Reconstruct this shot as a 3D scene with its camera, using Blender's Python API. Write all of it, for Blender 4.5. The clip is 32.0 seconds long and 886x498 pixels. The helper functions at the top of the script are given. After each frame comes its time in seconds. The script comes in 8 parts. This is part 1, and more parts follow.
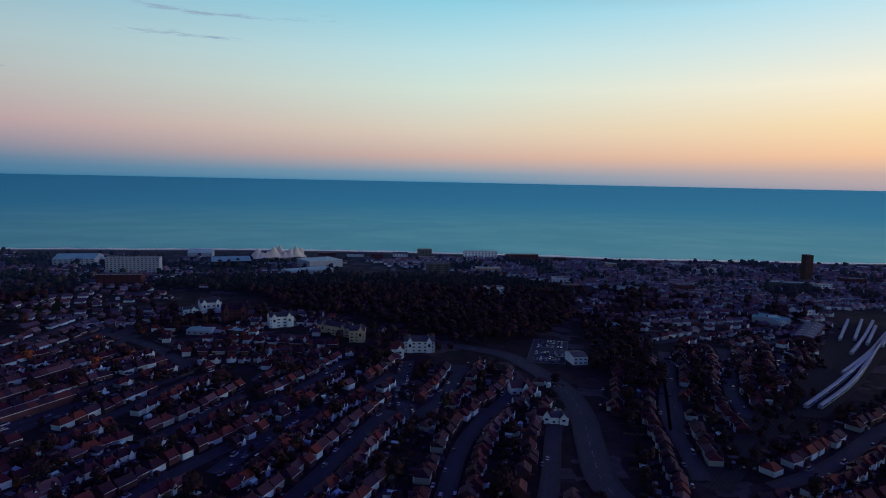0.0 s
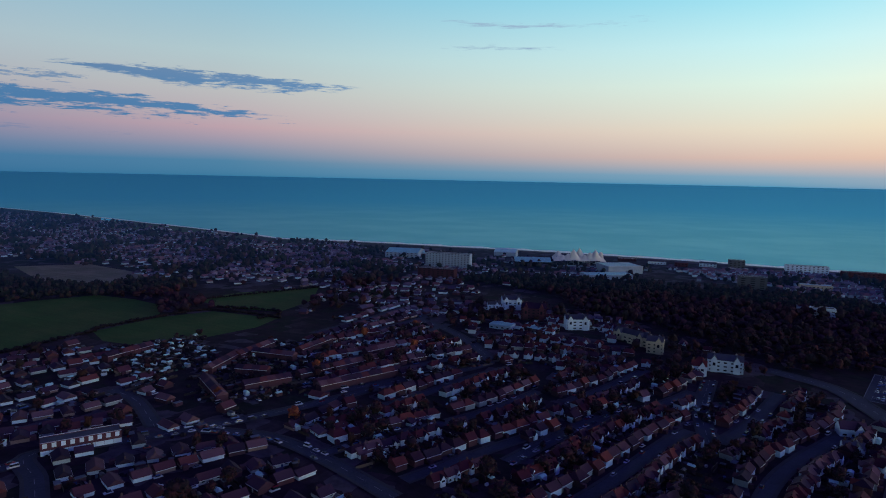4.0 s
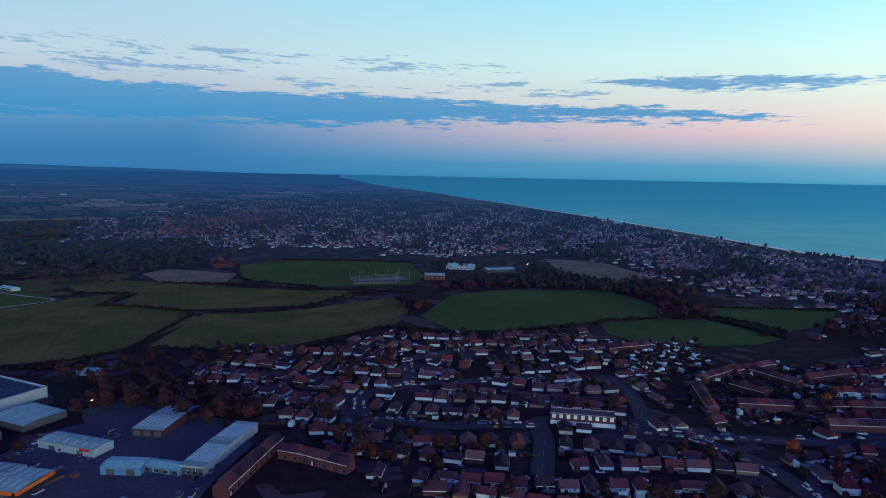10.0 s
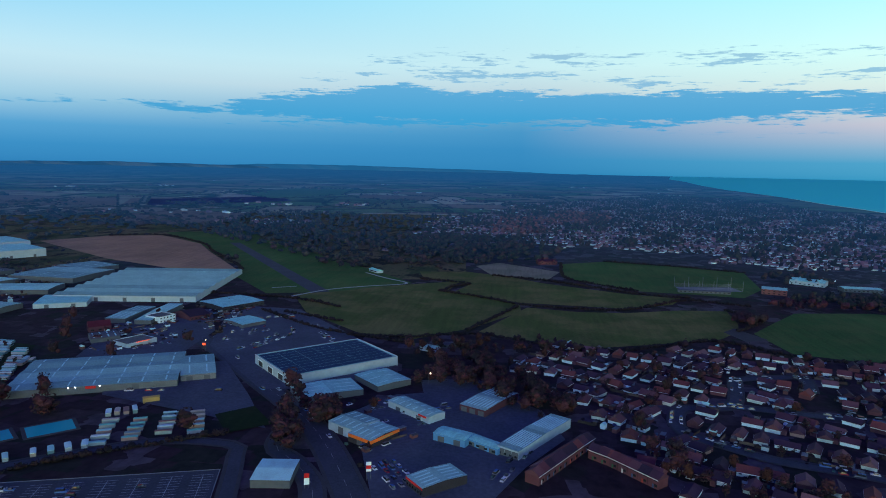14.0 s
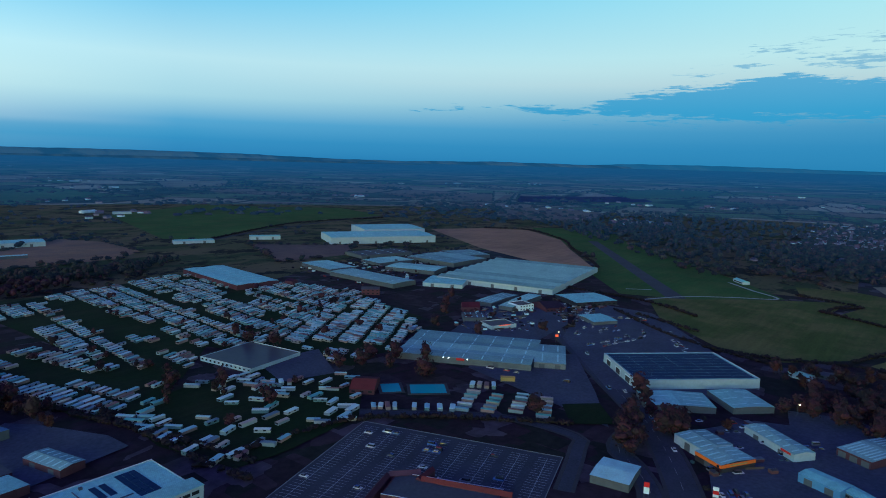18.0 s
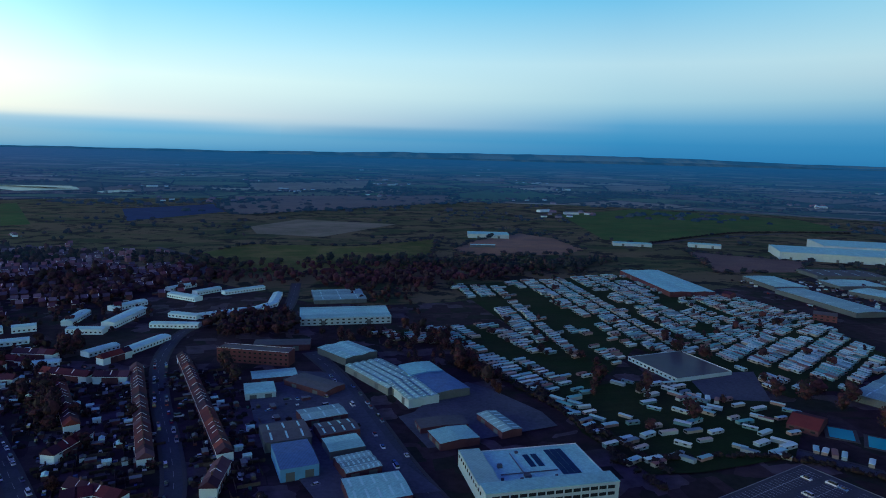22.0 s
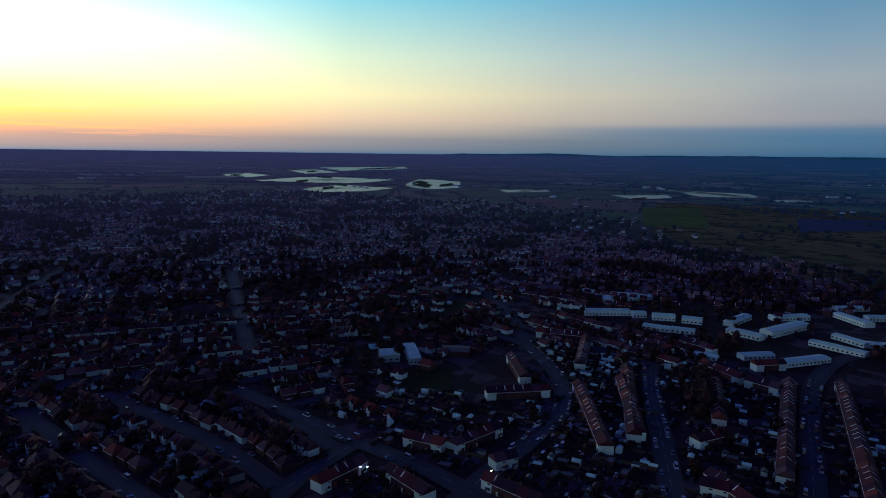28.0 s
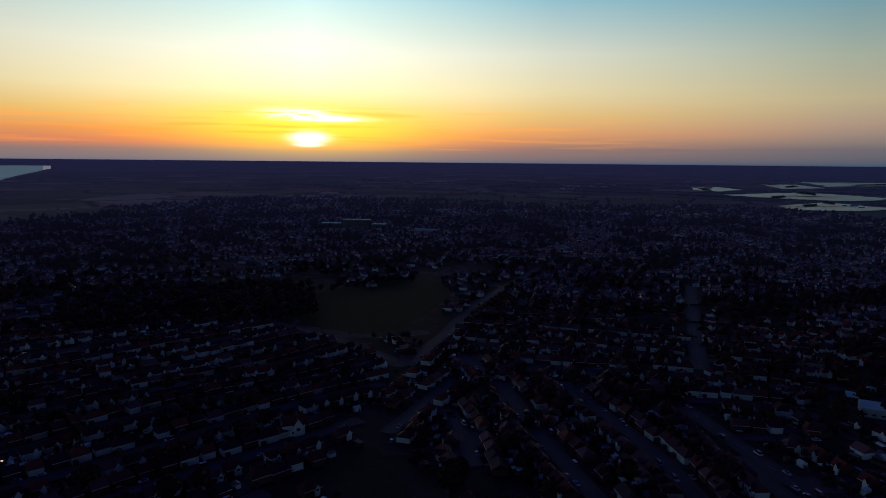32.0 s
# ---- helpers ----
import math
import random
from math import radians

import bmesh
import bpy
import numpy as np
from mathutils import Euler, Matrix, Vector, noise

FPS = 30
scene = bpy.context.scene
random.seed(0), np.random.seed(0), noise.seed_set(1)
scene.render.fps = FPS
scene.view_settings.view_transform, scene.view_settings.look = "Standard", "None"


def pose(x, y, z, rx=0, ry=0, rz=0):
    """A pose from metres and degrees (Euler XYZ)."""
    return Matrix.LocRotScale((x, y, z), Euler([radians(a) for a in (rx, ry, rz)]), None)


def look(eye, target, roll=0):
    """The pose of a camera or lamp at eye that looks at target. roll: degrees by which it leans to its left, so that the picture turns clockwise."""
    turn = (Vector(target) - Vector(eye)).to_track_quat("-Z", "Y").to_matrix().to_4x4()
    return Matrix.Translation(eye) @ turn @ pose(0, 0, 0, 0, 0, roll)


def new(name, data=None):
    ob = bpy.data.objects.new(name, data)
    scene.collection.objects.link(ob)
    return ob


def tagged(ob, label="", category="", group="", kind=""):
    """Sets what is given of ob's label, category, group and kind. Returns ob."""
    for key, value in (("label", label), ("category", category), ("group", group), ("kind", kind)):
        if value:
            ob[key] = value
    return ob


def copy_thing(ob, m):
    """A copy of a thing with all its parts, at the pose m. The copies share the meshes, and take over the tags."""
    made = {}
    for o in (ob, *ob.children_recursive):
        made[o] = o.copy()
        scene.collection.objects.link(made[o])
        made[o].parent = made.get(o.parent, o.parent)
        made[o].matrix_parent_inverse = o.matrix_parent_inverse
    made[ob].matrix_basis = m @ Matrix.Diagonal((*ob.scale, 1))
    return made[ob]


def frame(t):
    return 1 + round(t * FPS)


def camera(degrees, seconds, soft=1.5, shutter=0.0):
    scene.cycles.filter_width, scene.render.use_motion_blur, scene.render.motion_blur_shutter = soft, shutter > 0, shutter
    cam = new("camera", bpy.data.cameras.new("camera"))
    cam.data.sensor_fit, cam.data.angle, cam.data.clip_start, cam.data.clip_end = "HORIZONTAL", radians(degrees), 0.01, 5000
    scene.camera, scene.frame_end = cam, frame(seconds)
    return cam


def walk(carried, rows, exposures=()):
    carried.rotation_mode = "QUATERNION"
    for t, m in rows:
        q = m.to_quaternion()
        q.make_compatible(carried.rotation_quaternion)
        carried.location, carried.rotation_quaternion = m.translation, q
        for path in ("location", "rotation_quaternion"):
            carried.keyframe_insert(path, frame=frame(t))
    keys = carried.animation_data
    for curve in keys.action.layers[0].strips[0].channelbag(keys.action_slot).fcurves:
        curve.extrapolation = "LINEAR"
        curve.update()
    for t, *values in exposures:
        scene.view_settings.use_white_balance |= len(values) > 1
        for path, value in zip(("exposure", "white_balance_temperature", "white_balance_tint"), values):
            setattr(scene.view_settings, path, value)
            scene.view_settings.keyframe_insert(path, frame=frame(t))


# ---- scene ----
EYE = 145.0  # the drone hangs still at this height and only turns
cam = camera(68.9, 32.0, soft=1.0)
ROWS = [  # seconds, yaw, pitch, roll
    (0.0, -0.13, -5.96, -1.14),
    (0.5, 1.32, -5.94, -1.07),
    (1.0, 2.90, -5.93, -1.02),
    (1.5, 5.97, -5.93, -1.00),
    (2.0, 9.38, -5.95, -1.01),
    (2.5, 13.58, -5.98, -1.04),
    (3.0, 17.76, -6.03, -1.08),
    (3.5, 21.98, -6.09, -1.13),
    (4.0, 26.14, -6.14, -1.17),
    (4.5, 29.97, -6.18, -1.19),
    (6.5, 44.60, -6.21, -1.28),
    (7.0, 48.23, -6.24, -1.29),
    (7.5, 51.88, -6.27, -1.27),
    (8.0, 55.47, -6.29, -1.22),
    (8.5, 58.80, -6.32, -1.17),
    (9.0, 62.58, -6.36, -1.14),
    (9.5, 65.85, -6.40, -1.12),
    (10.0, 68.98, -6.44, -1.10),
    (10.5, 71.95, -6.48, -1.08),
    (11.0, 75.02, -6.51, -1.06),
    (11.5, 78.00, -6.55, -1.04),
    (12.0, 81.75, -6.60, -1.04),
    (12.5, 85.63, -6.65, -1.07),
    (13.0, 89.48, -6.71, -1.10),
    (13.5, 93.35, -6.78, -1.13),
    (14.0, 97.22, -6.87, -1.16),
    (14.5, 100.78, -6.97, -1.17),
    (16.5, 116.64, -7.36, -1.38),
    (17.0, 120.65, -7.43, -1.41),
    (17.5, 124.68, -7.50, -1.43),
    (18.0, 128.37, -7.56, -1.45),
    (18.5, 132.81, -7.62, -1.46),
    (19.0, 137.07, -7.68, -1.46),
    (19.5, 141.67, -7.75, -1.45),
    (20.0, 146.27, -7.82, -1.44),
    (20.5, 151.37, -7.89, -1.44),
    (21.0, 156.06, -7.96, -1.44),
    (21.5, 161.34, -8.02, -1.44),
    (22.0, 166.09, -8.08, -1.44),
    (22.5, 170.89, -8.13, -1.43),
    (23.0, 175.56, -8.18, -1.40),
    (23.5, 180.23, -8.23, -1.37),
    (24.0, 184.84, -8.28, -1.33),
    (24.5, 189.10, -8.32, -1.30),
    (25.0, 193.68, -8.36, -1.27),
    (25.5, 198.33, -8.40, -1.23),
    (27.5, 216.69, -8.42, -0.78),
    (28.0, 221.29, -8.39, -0.74),
    (28.5, 226.01, -8.35, -0.70),
    (29.0, 230.71, -8.29, -0.67),
    (29.5, 235.64, -8.21, -0.62),
    (30.0, 240.63, -8.11, -0.57),
    (30.5, 245.78, -8.01, -0.51),
    (31.0, 250.83, -7.90, -0.48),
    (31.5, 255.94, -7.79, -0.49),
    (32.0, 260.93, -7.68, -0.55),
]
walk(cam, [(t, pose(0, 0, EYE, 90 + pitch, roll, yaw)) for t, yaw, pitch, roll in ROWS],
     exposures=[(0.0, -1.1, 6400, 48), (2.0, -1.0, 6400, 46), (4.0, -0.86, 6350, 43), (9.0, -0.3, 6350, 32), (12.0, -0.04, 6300, 23), (14.0, 0.06, 6250, 15), (19.0, -0.04, 6150, 6),
                (23.0, -0.2, 6200, 16), (24.0, -0.38, 6200, 20), (25.5, -0.92, 6200, 27), (28.0, -1.4, 6150, 30), (30.0, -2.08, 6150, 38), (32.0, -2.5, 6200, 42)])

# ---------------------------------------------------------------- sky and light
SUN_AZ = -87.5  # degrees from +y, to the left


def lin(r, g, b):
    return tuple(((c / 255 + 0.055) / 1.055) ** 2.4 if c > 10 else c / 255 / 12.92 for c in (r, g, b)) + (1.0,)


class Nodes:
    """A thin wrapper that makes node trees short to write."""

    def __init__(self, tree):
        self.tree = tree
        tree.nodes.clear()

    def add(self, kind, ins=None, **props):
        n = self.tree.nodes.new(kind)
        if "operation" in props:
            n.operation = props["operation"]
        if "use_clamp" in props:
            n.use_clamp = props["use_clamp"]
        if "data_type" in props:
            n.data_type = props["data_type"]
        if "blend_type" in props:
            n.blend_type = props["blend_type"]
        if "interpolation_type" in props:
            n.interpolation_type = props["interpolation_type"]
        if "attribute_name" in props:
            n.attribute_name = props["attribute_name"]
        if "distance" in props:
            n.distance = props["distance"]
        if "feature" in props:
            n.feature = props["feature"]
        for key, value in (ins or {}).items():
            if isinstance(value, bpy.types.NodeSocket):
                self.tree.links.new(value, n.inputs[key])
            else:
                n.inputs[key].default_value = value
        return n

    def math(self, op, a, b=0.0, c=0.0, clamp=False):
        return self.add("ShaderNodeMath", {0: a, 1: b, 2: c}, operation=op, use_clamp=clamp).outputs[0]

    def ramp(self, fac, stops, mode="LINEAR"):
        n = self.add("ShaderNodeValToRGB", {0: fac})
        n.color_ramp.interpolation = mode
        e = n.color_ramp.elements
        while len(e) < len(stops):
            e.new(0.5)
        for el, (p, c) in zip(e, stops):
            el.position, el.color = p, c
        return n.outputs[0]

    def mix(self, fac, a, b, blend="MIX"):
        n = self.add("ShaderNodeMix", {0: fac, 6: a, 7: b}, data_type="RGBA", blend_type=blend)
        return n.outputs[2]

    def span(self, v, lo, hi):
        """0 below lo, 1 above hi, smooth between."""
        n = self.add("ShaderNodeMapRange", {0: v, 1: lo, 2: hi, 3: 0.0, 4: 1.0}, interpolation_type="SMOOTHSTEP")
        return n.outputs[0]

    def noise(self, vec, scale, detail=4.0, rough=0.55, out=0):
        return self.add("ShaderNodeTexNoise", {"Vector": vec, "Scale": scale, "Detail": detail, "Roughness": rough}).outputs[out]


world = bpy.data.worlds.new("dusk_sky")
scene.world = world
world.use_nodes = True
w = Nodes(world.node_tree)
ray = w.add("ShaderNodeTexCoord").outputs["Generated"]
xyz = w.add("ShaderNodeSeparateXYZ", {0: ray})
X, Y, Z = xyz.outputs
up = w.math("SQRT", w.math("MAXIMUM", Z, 0.0))
elev = w.math("MULTIPLY", w.math("ARCSINE", Z), 57.29578)
azim = w.math("MULTIPLY", w.math("ARCTAN2", w.math("MULTIPLY", X, -1.0), Y), 57.29578)
# degrees away from the sunset, 0 to 180
off = w.math("ABSOLUTE", w.math("SUBTRACT", w.math("MODULO", w.math("ADD", azim, 540.0 - SUN_AZ), 360.0), 180.0))
ZENITH = (36, 42, 108)


LUKEWARM, PLAIN, COOL = (0.85, 1.08, 0.93), (1.0, 1.0, 1.0), (0.98, 1.0, 1.0)  # the camera's own white balance, by bearing


def ramp_of(gain, rows, tint=PLAIN):
    """Elevations and colours up to 14 degrees; above that the sky darkens evenly to the zenith."""
    hue = rows[-1][1]
    rows = rows + [(17.5, tuple(0.62 * c for c in hue)), (21, tuple(0.22 * c + 0.5 * z for c, z in zip(hue, ZENITH))), (27, tuple(1.1 * z for z in ZENITH)), (90, ZENITH)]
    return [(math.sqrt(math.sin(radians(e))), tuple(gain * q * (k if e < 16 else 1.0) for q, k in zip(lin(*c)[:3], tint)) + (1.0,)) for e, c in rows]


# the sky at ten bearings, counted in degrees round from the sunset; the west is much brighter than the east
BEARINGS = [
    (0, ramp_of(7.6, [(0, (104, 104, 118)), (0.8, (142, 112, 106)), (1.5, (235, 126, 74)), (2.4, (255, 152, 60)), (3.9, (255, 204, 104)), (5.8, (255, 236, 176)), (9, (242, 240, 212)), (14, (176, 216, 212))], (0.88, 1.05, 0.88))),
    (44, ramp_of(2.15, [(0, (170, 160, 165)), (1.2, (206, 176, 160)), (2.6, (255, 204, 150)), (5, (255, 226, 168)), (8, (255, 244, 210)), (14, (184, 230, 236))], (0.88, 1.05, 0.9))),
    (87, ramp_of(1.9, [(0, (78, 144, 176)), (0.7, (130, 160, 182)), (2.2, (228, 182, 168)), (4.5, (240, 214, 192)), (8, (226, 234, 220)), (11, (200, 232, 234)), (15, (146, 216, 234))], (0.78, 1.1, 0.9))),
    (132, ramp_of(1.34, [(0, (54, 136, 174)), (1.2, (84, 148, 182)), (2.2, (148, 164, 188)), (4, (222, 184, 190)), (7, (216, 214, 210)), (10, (202, 228, 228)), (15, (156, 216, 236))], LUKEWARM)),
    (178, ramp_of(1.05, [(0, (44, 122, 172)), (2, (56, 134, 184)), (3.5, (72, 144, 190)), (4.7, (98, 158, 194)), (6.8, (188, 204, 212)), (9, (198, 226, 230)), (15, (172, 226, 240))], (0.95, 1.03, 0.98))),
    (238, ramp_of(1.14, [(0, (38, 110, 162)), (1.5, (58, 136, 182)), (3, (88, 158, 196)), (5, (162, 202, 214)), (8, (182, 217, 225)), (14, (100, 187, 225))], COOL)),
    (280, ramp_of(1.42, [(0, (55, 122, 164)), (1.5, (112, 162, 188)), (3, (202, 208, 206)), (6, (208, 226, 222)), (9, (166, 212, 228)), (14, (88, 184, 222))], (0.98, 1.04, 1.0))),
    (298, ramp_of(1.98, [(0, (72, 118, 148)), (1.2, (136, 148, 156)), (3, (218, 204, 184)), (5, (238, 228, 196)), (8, (208, 228, 216)), (14, (104, 196, 226))], (0.92, 1.05, 0.98))),
    (317, ramp_of(3.15, [(0, (84, 108, 132)), (1.2, (150, 140, 140)), (3, (230, 194, 160)), (5, (246, 228, 174)), (8, (214, 226, 194)), (14, (98, 194, 216))], (0.9, 1.06, 0.93))),
    (339, ramp_of(4.7, [(0, (95, 106, 124)), (1.2, (168, 132, 118)), (2.4, (252, 172, 106)), (4, (255, 210, 128)), (6, (255, 236, 178)), (9, (238, 240, 212)), (14, (140, 204, 216))], (0.89, 1.055, 0.91))),
]
turn = w.math("MODULO", w.math("ADD", azim, 720.0 - SUN_AZ), 360.0)
sky = w.ramp(up, BEARINGS[0][1])
for (b0, _), (b1, stops) in zip(BEARINGS, BEARINGS[1:]):
    sky = w.mix(w.math("DIVIDE", w.math("SUBTRACT", turn, float(b0)), float(b1 - b0), clamp=True), sky, w.ramp(up, stops))
sky = w.mix(w.math("DIVIDE", w.math("SUBTRACT", turn, 339.0), 21.0, clamp=True), sky, w.ramp(up, BEARINGS[0][1]))
# clouds: each bank has an upper and a lower edge along the compass; noise frays the edges and breaks up the thin parts
polar = w.add("ShaderNodeCombineXYZ", {0: w.math("MULTIPLY", azim, 0.06), 1: w.math("MULTIPLY", elev, 0.5), 2: 0.3}).outputs[0]
puff = w.noise(polar, 3.0, 6.0, 0.62)
fine = w.noise(polar, 10.0, 6.0, 0.7)
fray = w.math("ADD", w.math("MULTIPLY", w.math("SUBTRACT", puff, 0.5), 4.2), w.math("MULTIPLY", w.math("SUBTRACT", fine, 0.5), 3.6))


def window(v, a, b, c, d):
    return w.math("MULTIPLY", w.span(v, a, b), w.math("SUBTRACT", 1.0, w.span(v, c, d)))


def profile(rows, lo, hi, top):
    """A height in degrees that changes along the compass; rows of (bearing, height)."""
    n = w.add("ShaderNodeValToRGB", {0: w.math("DIVIDE", w.math("SUBTRACT", azim, float(lo)), float(hi - lo))})
    n.color_ramp.interpolation = "LINEAR"
    e = n.color_ramp.elements
    while len(e) < len(rows):
        e.new(0.5)
    for el, (a, h) in zip(e, rows):
        q = h / top
        el.position, el.color = (a - lo) / (hi - lo), (q, q, q, 1)
    return w.math("MULTIPLY", n.outputs[0], top)


def bank_of(rows, lo, hi, rough, soft=0.22):
    """rows of (bearing, lower edge, upper edge)"""
    under = w.math("SUBTRACT", elev, profile([(a, b) for a, b, c in rows], lo, hi, 16.0))
    over = w.math("SUBTRACT", profile([(a, c) for a, b, c in rows], lo, hi, 16.0), elev)
    depth = w.math("MINIMUM", w.math("MULTIPLY", under, 0.7), over)
    inside_span = window(azim, lo, lo + 1.5, hi - 1.5, hi)
    return w.math("MULTIPLY", inside_span, w.span(w.math("ADD", depth, w.math("MULTIPLY", fray, rough)), -0.02, soft))


bank = bank_of([(36, 5.3, 4.6), (41, 5.0, 5.2), (45, 4.8, 5.65), (51, 4.7, 6.0), (58, 4.6, 6.25), (64, 4.7, 6.4), (70, 4.45, 6.7), (76, 4.1, 7.0), (88, 3.85, 6.9), (95, 3.85, 7.05), (100, 3.85, 7.5),
                (104, 3.7, 7.1), (109, 3.9, 6.6), (113, 4.1, 5.9), (117, 4.3, 4.95), (123, 4.75, 5.1), (128, 4.6, 4.85), (132, 5.0, 4.2)], 36, 132, 0.62, 0.34)
upper = bank_of([(60, 9.9, 9.0), (65, 9.1, 9.35), (70, 9.2, 9.7), (76, 9.4, 9.85), (80, 9.7, 9.6), (83, 9.5, 9.75), (90, 9.45, 9.95), (95, 9.5, 10.0), (98, 9.8, 9.75), (101, 9.55, 9.75), (106, 10.2, 9.0)], 60, 106, 0.85, 0.4)
middle = bank_of([(50, 8.2, 7.4), (57, 7.3, 7.6), (63, 7.5, 8.0), (70, 7.9, 7.75), (78, 7.3, 7.5), (84, 8.1, 8.35), (92, 8.2, 8.2), (98, 7.9, 8.7), (104, 8.3, 8.2), (110, 8.0, 7.0)], 50, 110, 0.95, 0.4)
finger = bank_of([(33, 7.6, 7.4), (36, 7.3, 7.75), (40, 6.95, 8.05), (47, 7.2, 8.45), (53, 7.55, 8.5), (56, 7.8, 8.25), (60, 8.3, 7.9)], 33, 60, 0.42, 0.3)
wisps = bank_of([(50, 3.3, 2.8), (54, 2.95, 3.15), (60, 3.05, 3.45), (63, 3.4, 3.1), (66, 3.2, 3.4), (73, 3.35, 3.75), (79, 3.5, 3.4), (86, 3.7, 3.0)], 50, 86, 0.36, 0.5)
high = bank_of([(5, 13.6, 12.9), (10, 13.0, 13.3), (15, 12.8, 13.25), (20, 12.65, 13.1), (25, 13.1, 13.3), (30, 14.0, 13.0)], 5, 30, 0.4, 0.5)
high = w.math("MAXIMUM", high, bank_of([(14, 11.6, 10.8), (18, 11.0, 11.4), (22, 10.9, 11.55), (25, 11.0, 11.2), (28, 11.6, 10.8)], 14, 28, 0.4, 0.5))
low = w.math("MULTIPLY", window(w.math("ABSOLUTE", azim), 142, 158, 170, 184), window(elev, 1.0, 1.9, 2.1, 2.7))
dense = w.math("MAXIMUM", bank, w.math("MULTIPLY", upper, 0.8))
dense = w.math("MAXIMUM", dense, w.math("MULTIPLY", middle, 0.75))
dense = w.math("MAXIMUM", dense, finger)
dense = w.math("MAXIMUM", dense, w.math("MULTIPLY", wisps, 0.75))
dense = w.math("MAXIMUM", dense, w.math("MULTIPLY", high, 0.8))
cloud_col = w.ramp(w.math("DIVIDE", elev, 14.0), [(0.0, lin(46, 146, 194)), (0.3, lin(58, 158, 204)), (0.5, lin(80, 166, 208)), (0.72, lin(132, 180, 206)), (1.0, lin(156, 204, 220))])
nearer_west = w.math("SUBTRACT", 1.0, w.span(azim, 10.0, 60.0))
cloud_col = w.mix(nearer_west, cloud_col, w.mix(1.0, cloud_col, (1.5, 1.35, 1.3, 1.0), "MULTIPLY"))
sky = w.mix(w.math("MULTIPLY", dense, 0.93), sky, cloud_col)
sky = w.mix(w.math("MULTIPLY", low, 0.42), sky, cloud_col)
# the low sun, veiled by two thin streaks of cloud
from_sun = w.math("SUBTRACT", w.math("MODULO", w.math("ADD", azim, 540.0 - SUN_AZ), 360.0), 180.0)


def spot(da, de, wa, we):
    a = w.math("POWER", w.math("DIVIDE", w.math("SUBTRACT", from_sun, da), wa), 2.0)
    b = w.math("POWER", w.math("DIVIDE", w.math("SUBTRACT", elev, de), we), 2.0)
    return w.math("EXPONENT", w.math("MULTIPLY", w.math("ADD", a, b), -1.0))


glow = w.mix(w.math("MULTIPLY", spot(0, 2.9, 9.5, 1.9), 0.85), sky, (9.0, 6.4, 0.2, 1.0))
streaky = w.noise(w.add("ShaderNodeCombineXYZ", {0: w.math("MULTIPLY", azim, 0.25), 1: w.math("MULTIPLY", elev, 3.2), 2: 9.0}).outputs[0], 1.6, 5.0, 0.6)
disc = w.math("ADD", w.math("MULTIPLY", spot(0, 1.95, 1.25, 0.42), 1.9), w.math("MULTIPLY", spot(0.1, 1.35, 0.9, 0.14), 1.2))
disc = w.math("ADD", disc, w.math("MULTIPLY", w.math("MULTIPLY", w.math("ADD", spot(0.9, 3.95, 2.4, 0.36), spot(-1.6, 3.55, 2.6, 0.2)), w.span(streaky, 0.3, 0.55)), 1.5))
glow = w.mix(w.math("MINIMUM", disc, 1.0), glow, (12.0, 11.0, 6.0, 1.0))
bars = w.noise(w.add("ShaderNodeCombineXYZ", {0: w.math("MULTIPLY", azim, 0.05), 1: w.math("MULTIPLY", elev, 1.3), 2: 3.0}).outputs[0], 2.0, 4.0)
veil = w.math("MULTIPLY", w.math("MULTIPLY", window(elev, 0.5, 1.4, 3.4, 5.0), w.span(bars, 0.5, 0.66)), w.math("SUBTRACT", 1.0, w.span(off, 8, 40)))
glow = w.mix(w.math("MULTIPLY", veil, 0.4), glow, (7.0, 2.6, 0.15, 1.0))
sky_out = w.add("ShaderNodeBackground", {0: glow, 1: 1.0})
w.add("ShaderNodeOutputWorld", {0: sky_out.outputs[0]})

sun_lamp = bpy.data.lights.new("low_sun", "SUN")
sun_lamp.energy, sun_lamp.angle, sun_lamp.color = 0.03, radians(8), (1.0, 0.55, 0.28)
sun = new("low_sun", sun_lamp)
sun.matrix_world = look((0, 0, 0), (-200 * math.sin(radians(180 + SUN_AZ)) * -1, -200 * math.cos(radians(SUN_AZ)), -200 * math.tan(radians(2.0))))

# ---------------------------------------------------------------- materials


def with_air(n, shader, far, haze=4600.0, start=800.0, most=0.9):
    """Haze painted on the surface as blue emission, thicker with the true distance."""
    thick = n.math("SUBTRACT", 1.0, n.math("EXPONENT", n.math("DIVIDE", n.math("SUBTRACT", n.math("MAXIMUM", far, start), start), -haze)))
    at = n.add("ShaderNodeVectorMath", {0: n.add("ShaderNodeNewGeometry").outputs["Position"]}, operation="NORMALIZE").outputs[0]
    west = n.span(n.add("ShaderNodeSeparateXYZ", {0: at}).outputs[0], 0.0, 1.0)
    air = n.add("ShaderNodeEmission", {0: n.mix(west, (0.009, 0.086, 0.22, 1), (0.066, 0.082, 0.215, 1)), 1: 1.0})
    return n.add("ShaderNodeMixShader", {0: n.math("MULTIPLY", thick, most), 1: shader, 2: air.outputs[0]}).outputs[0]


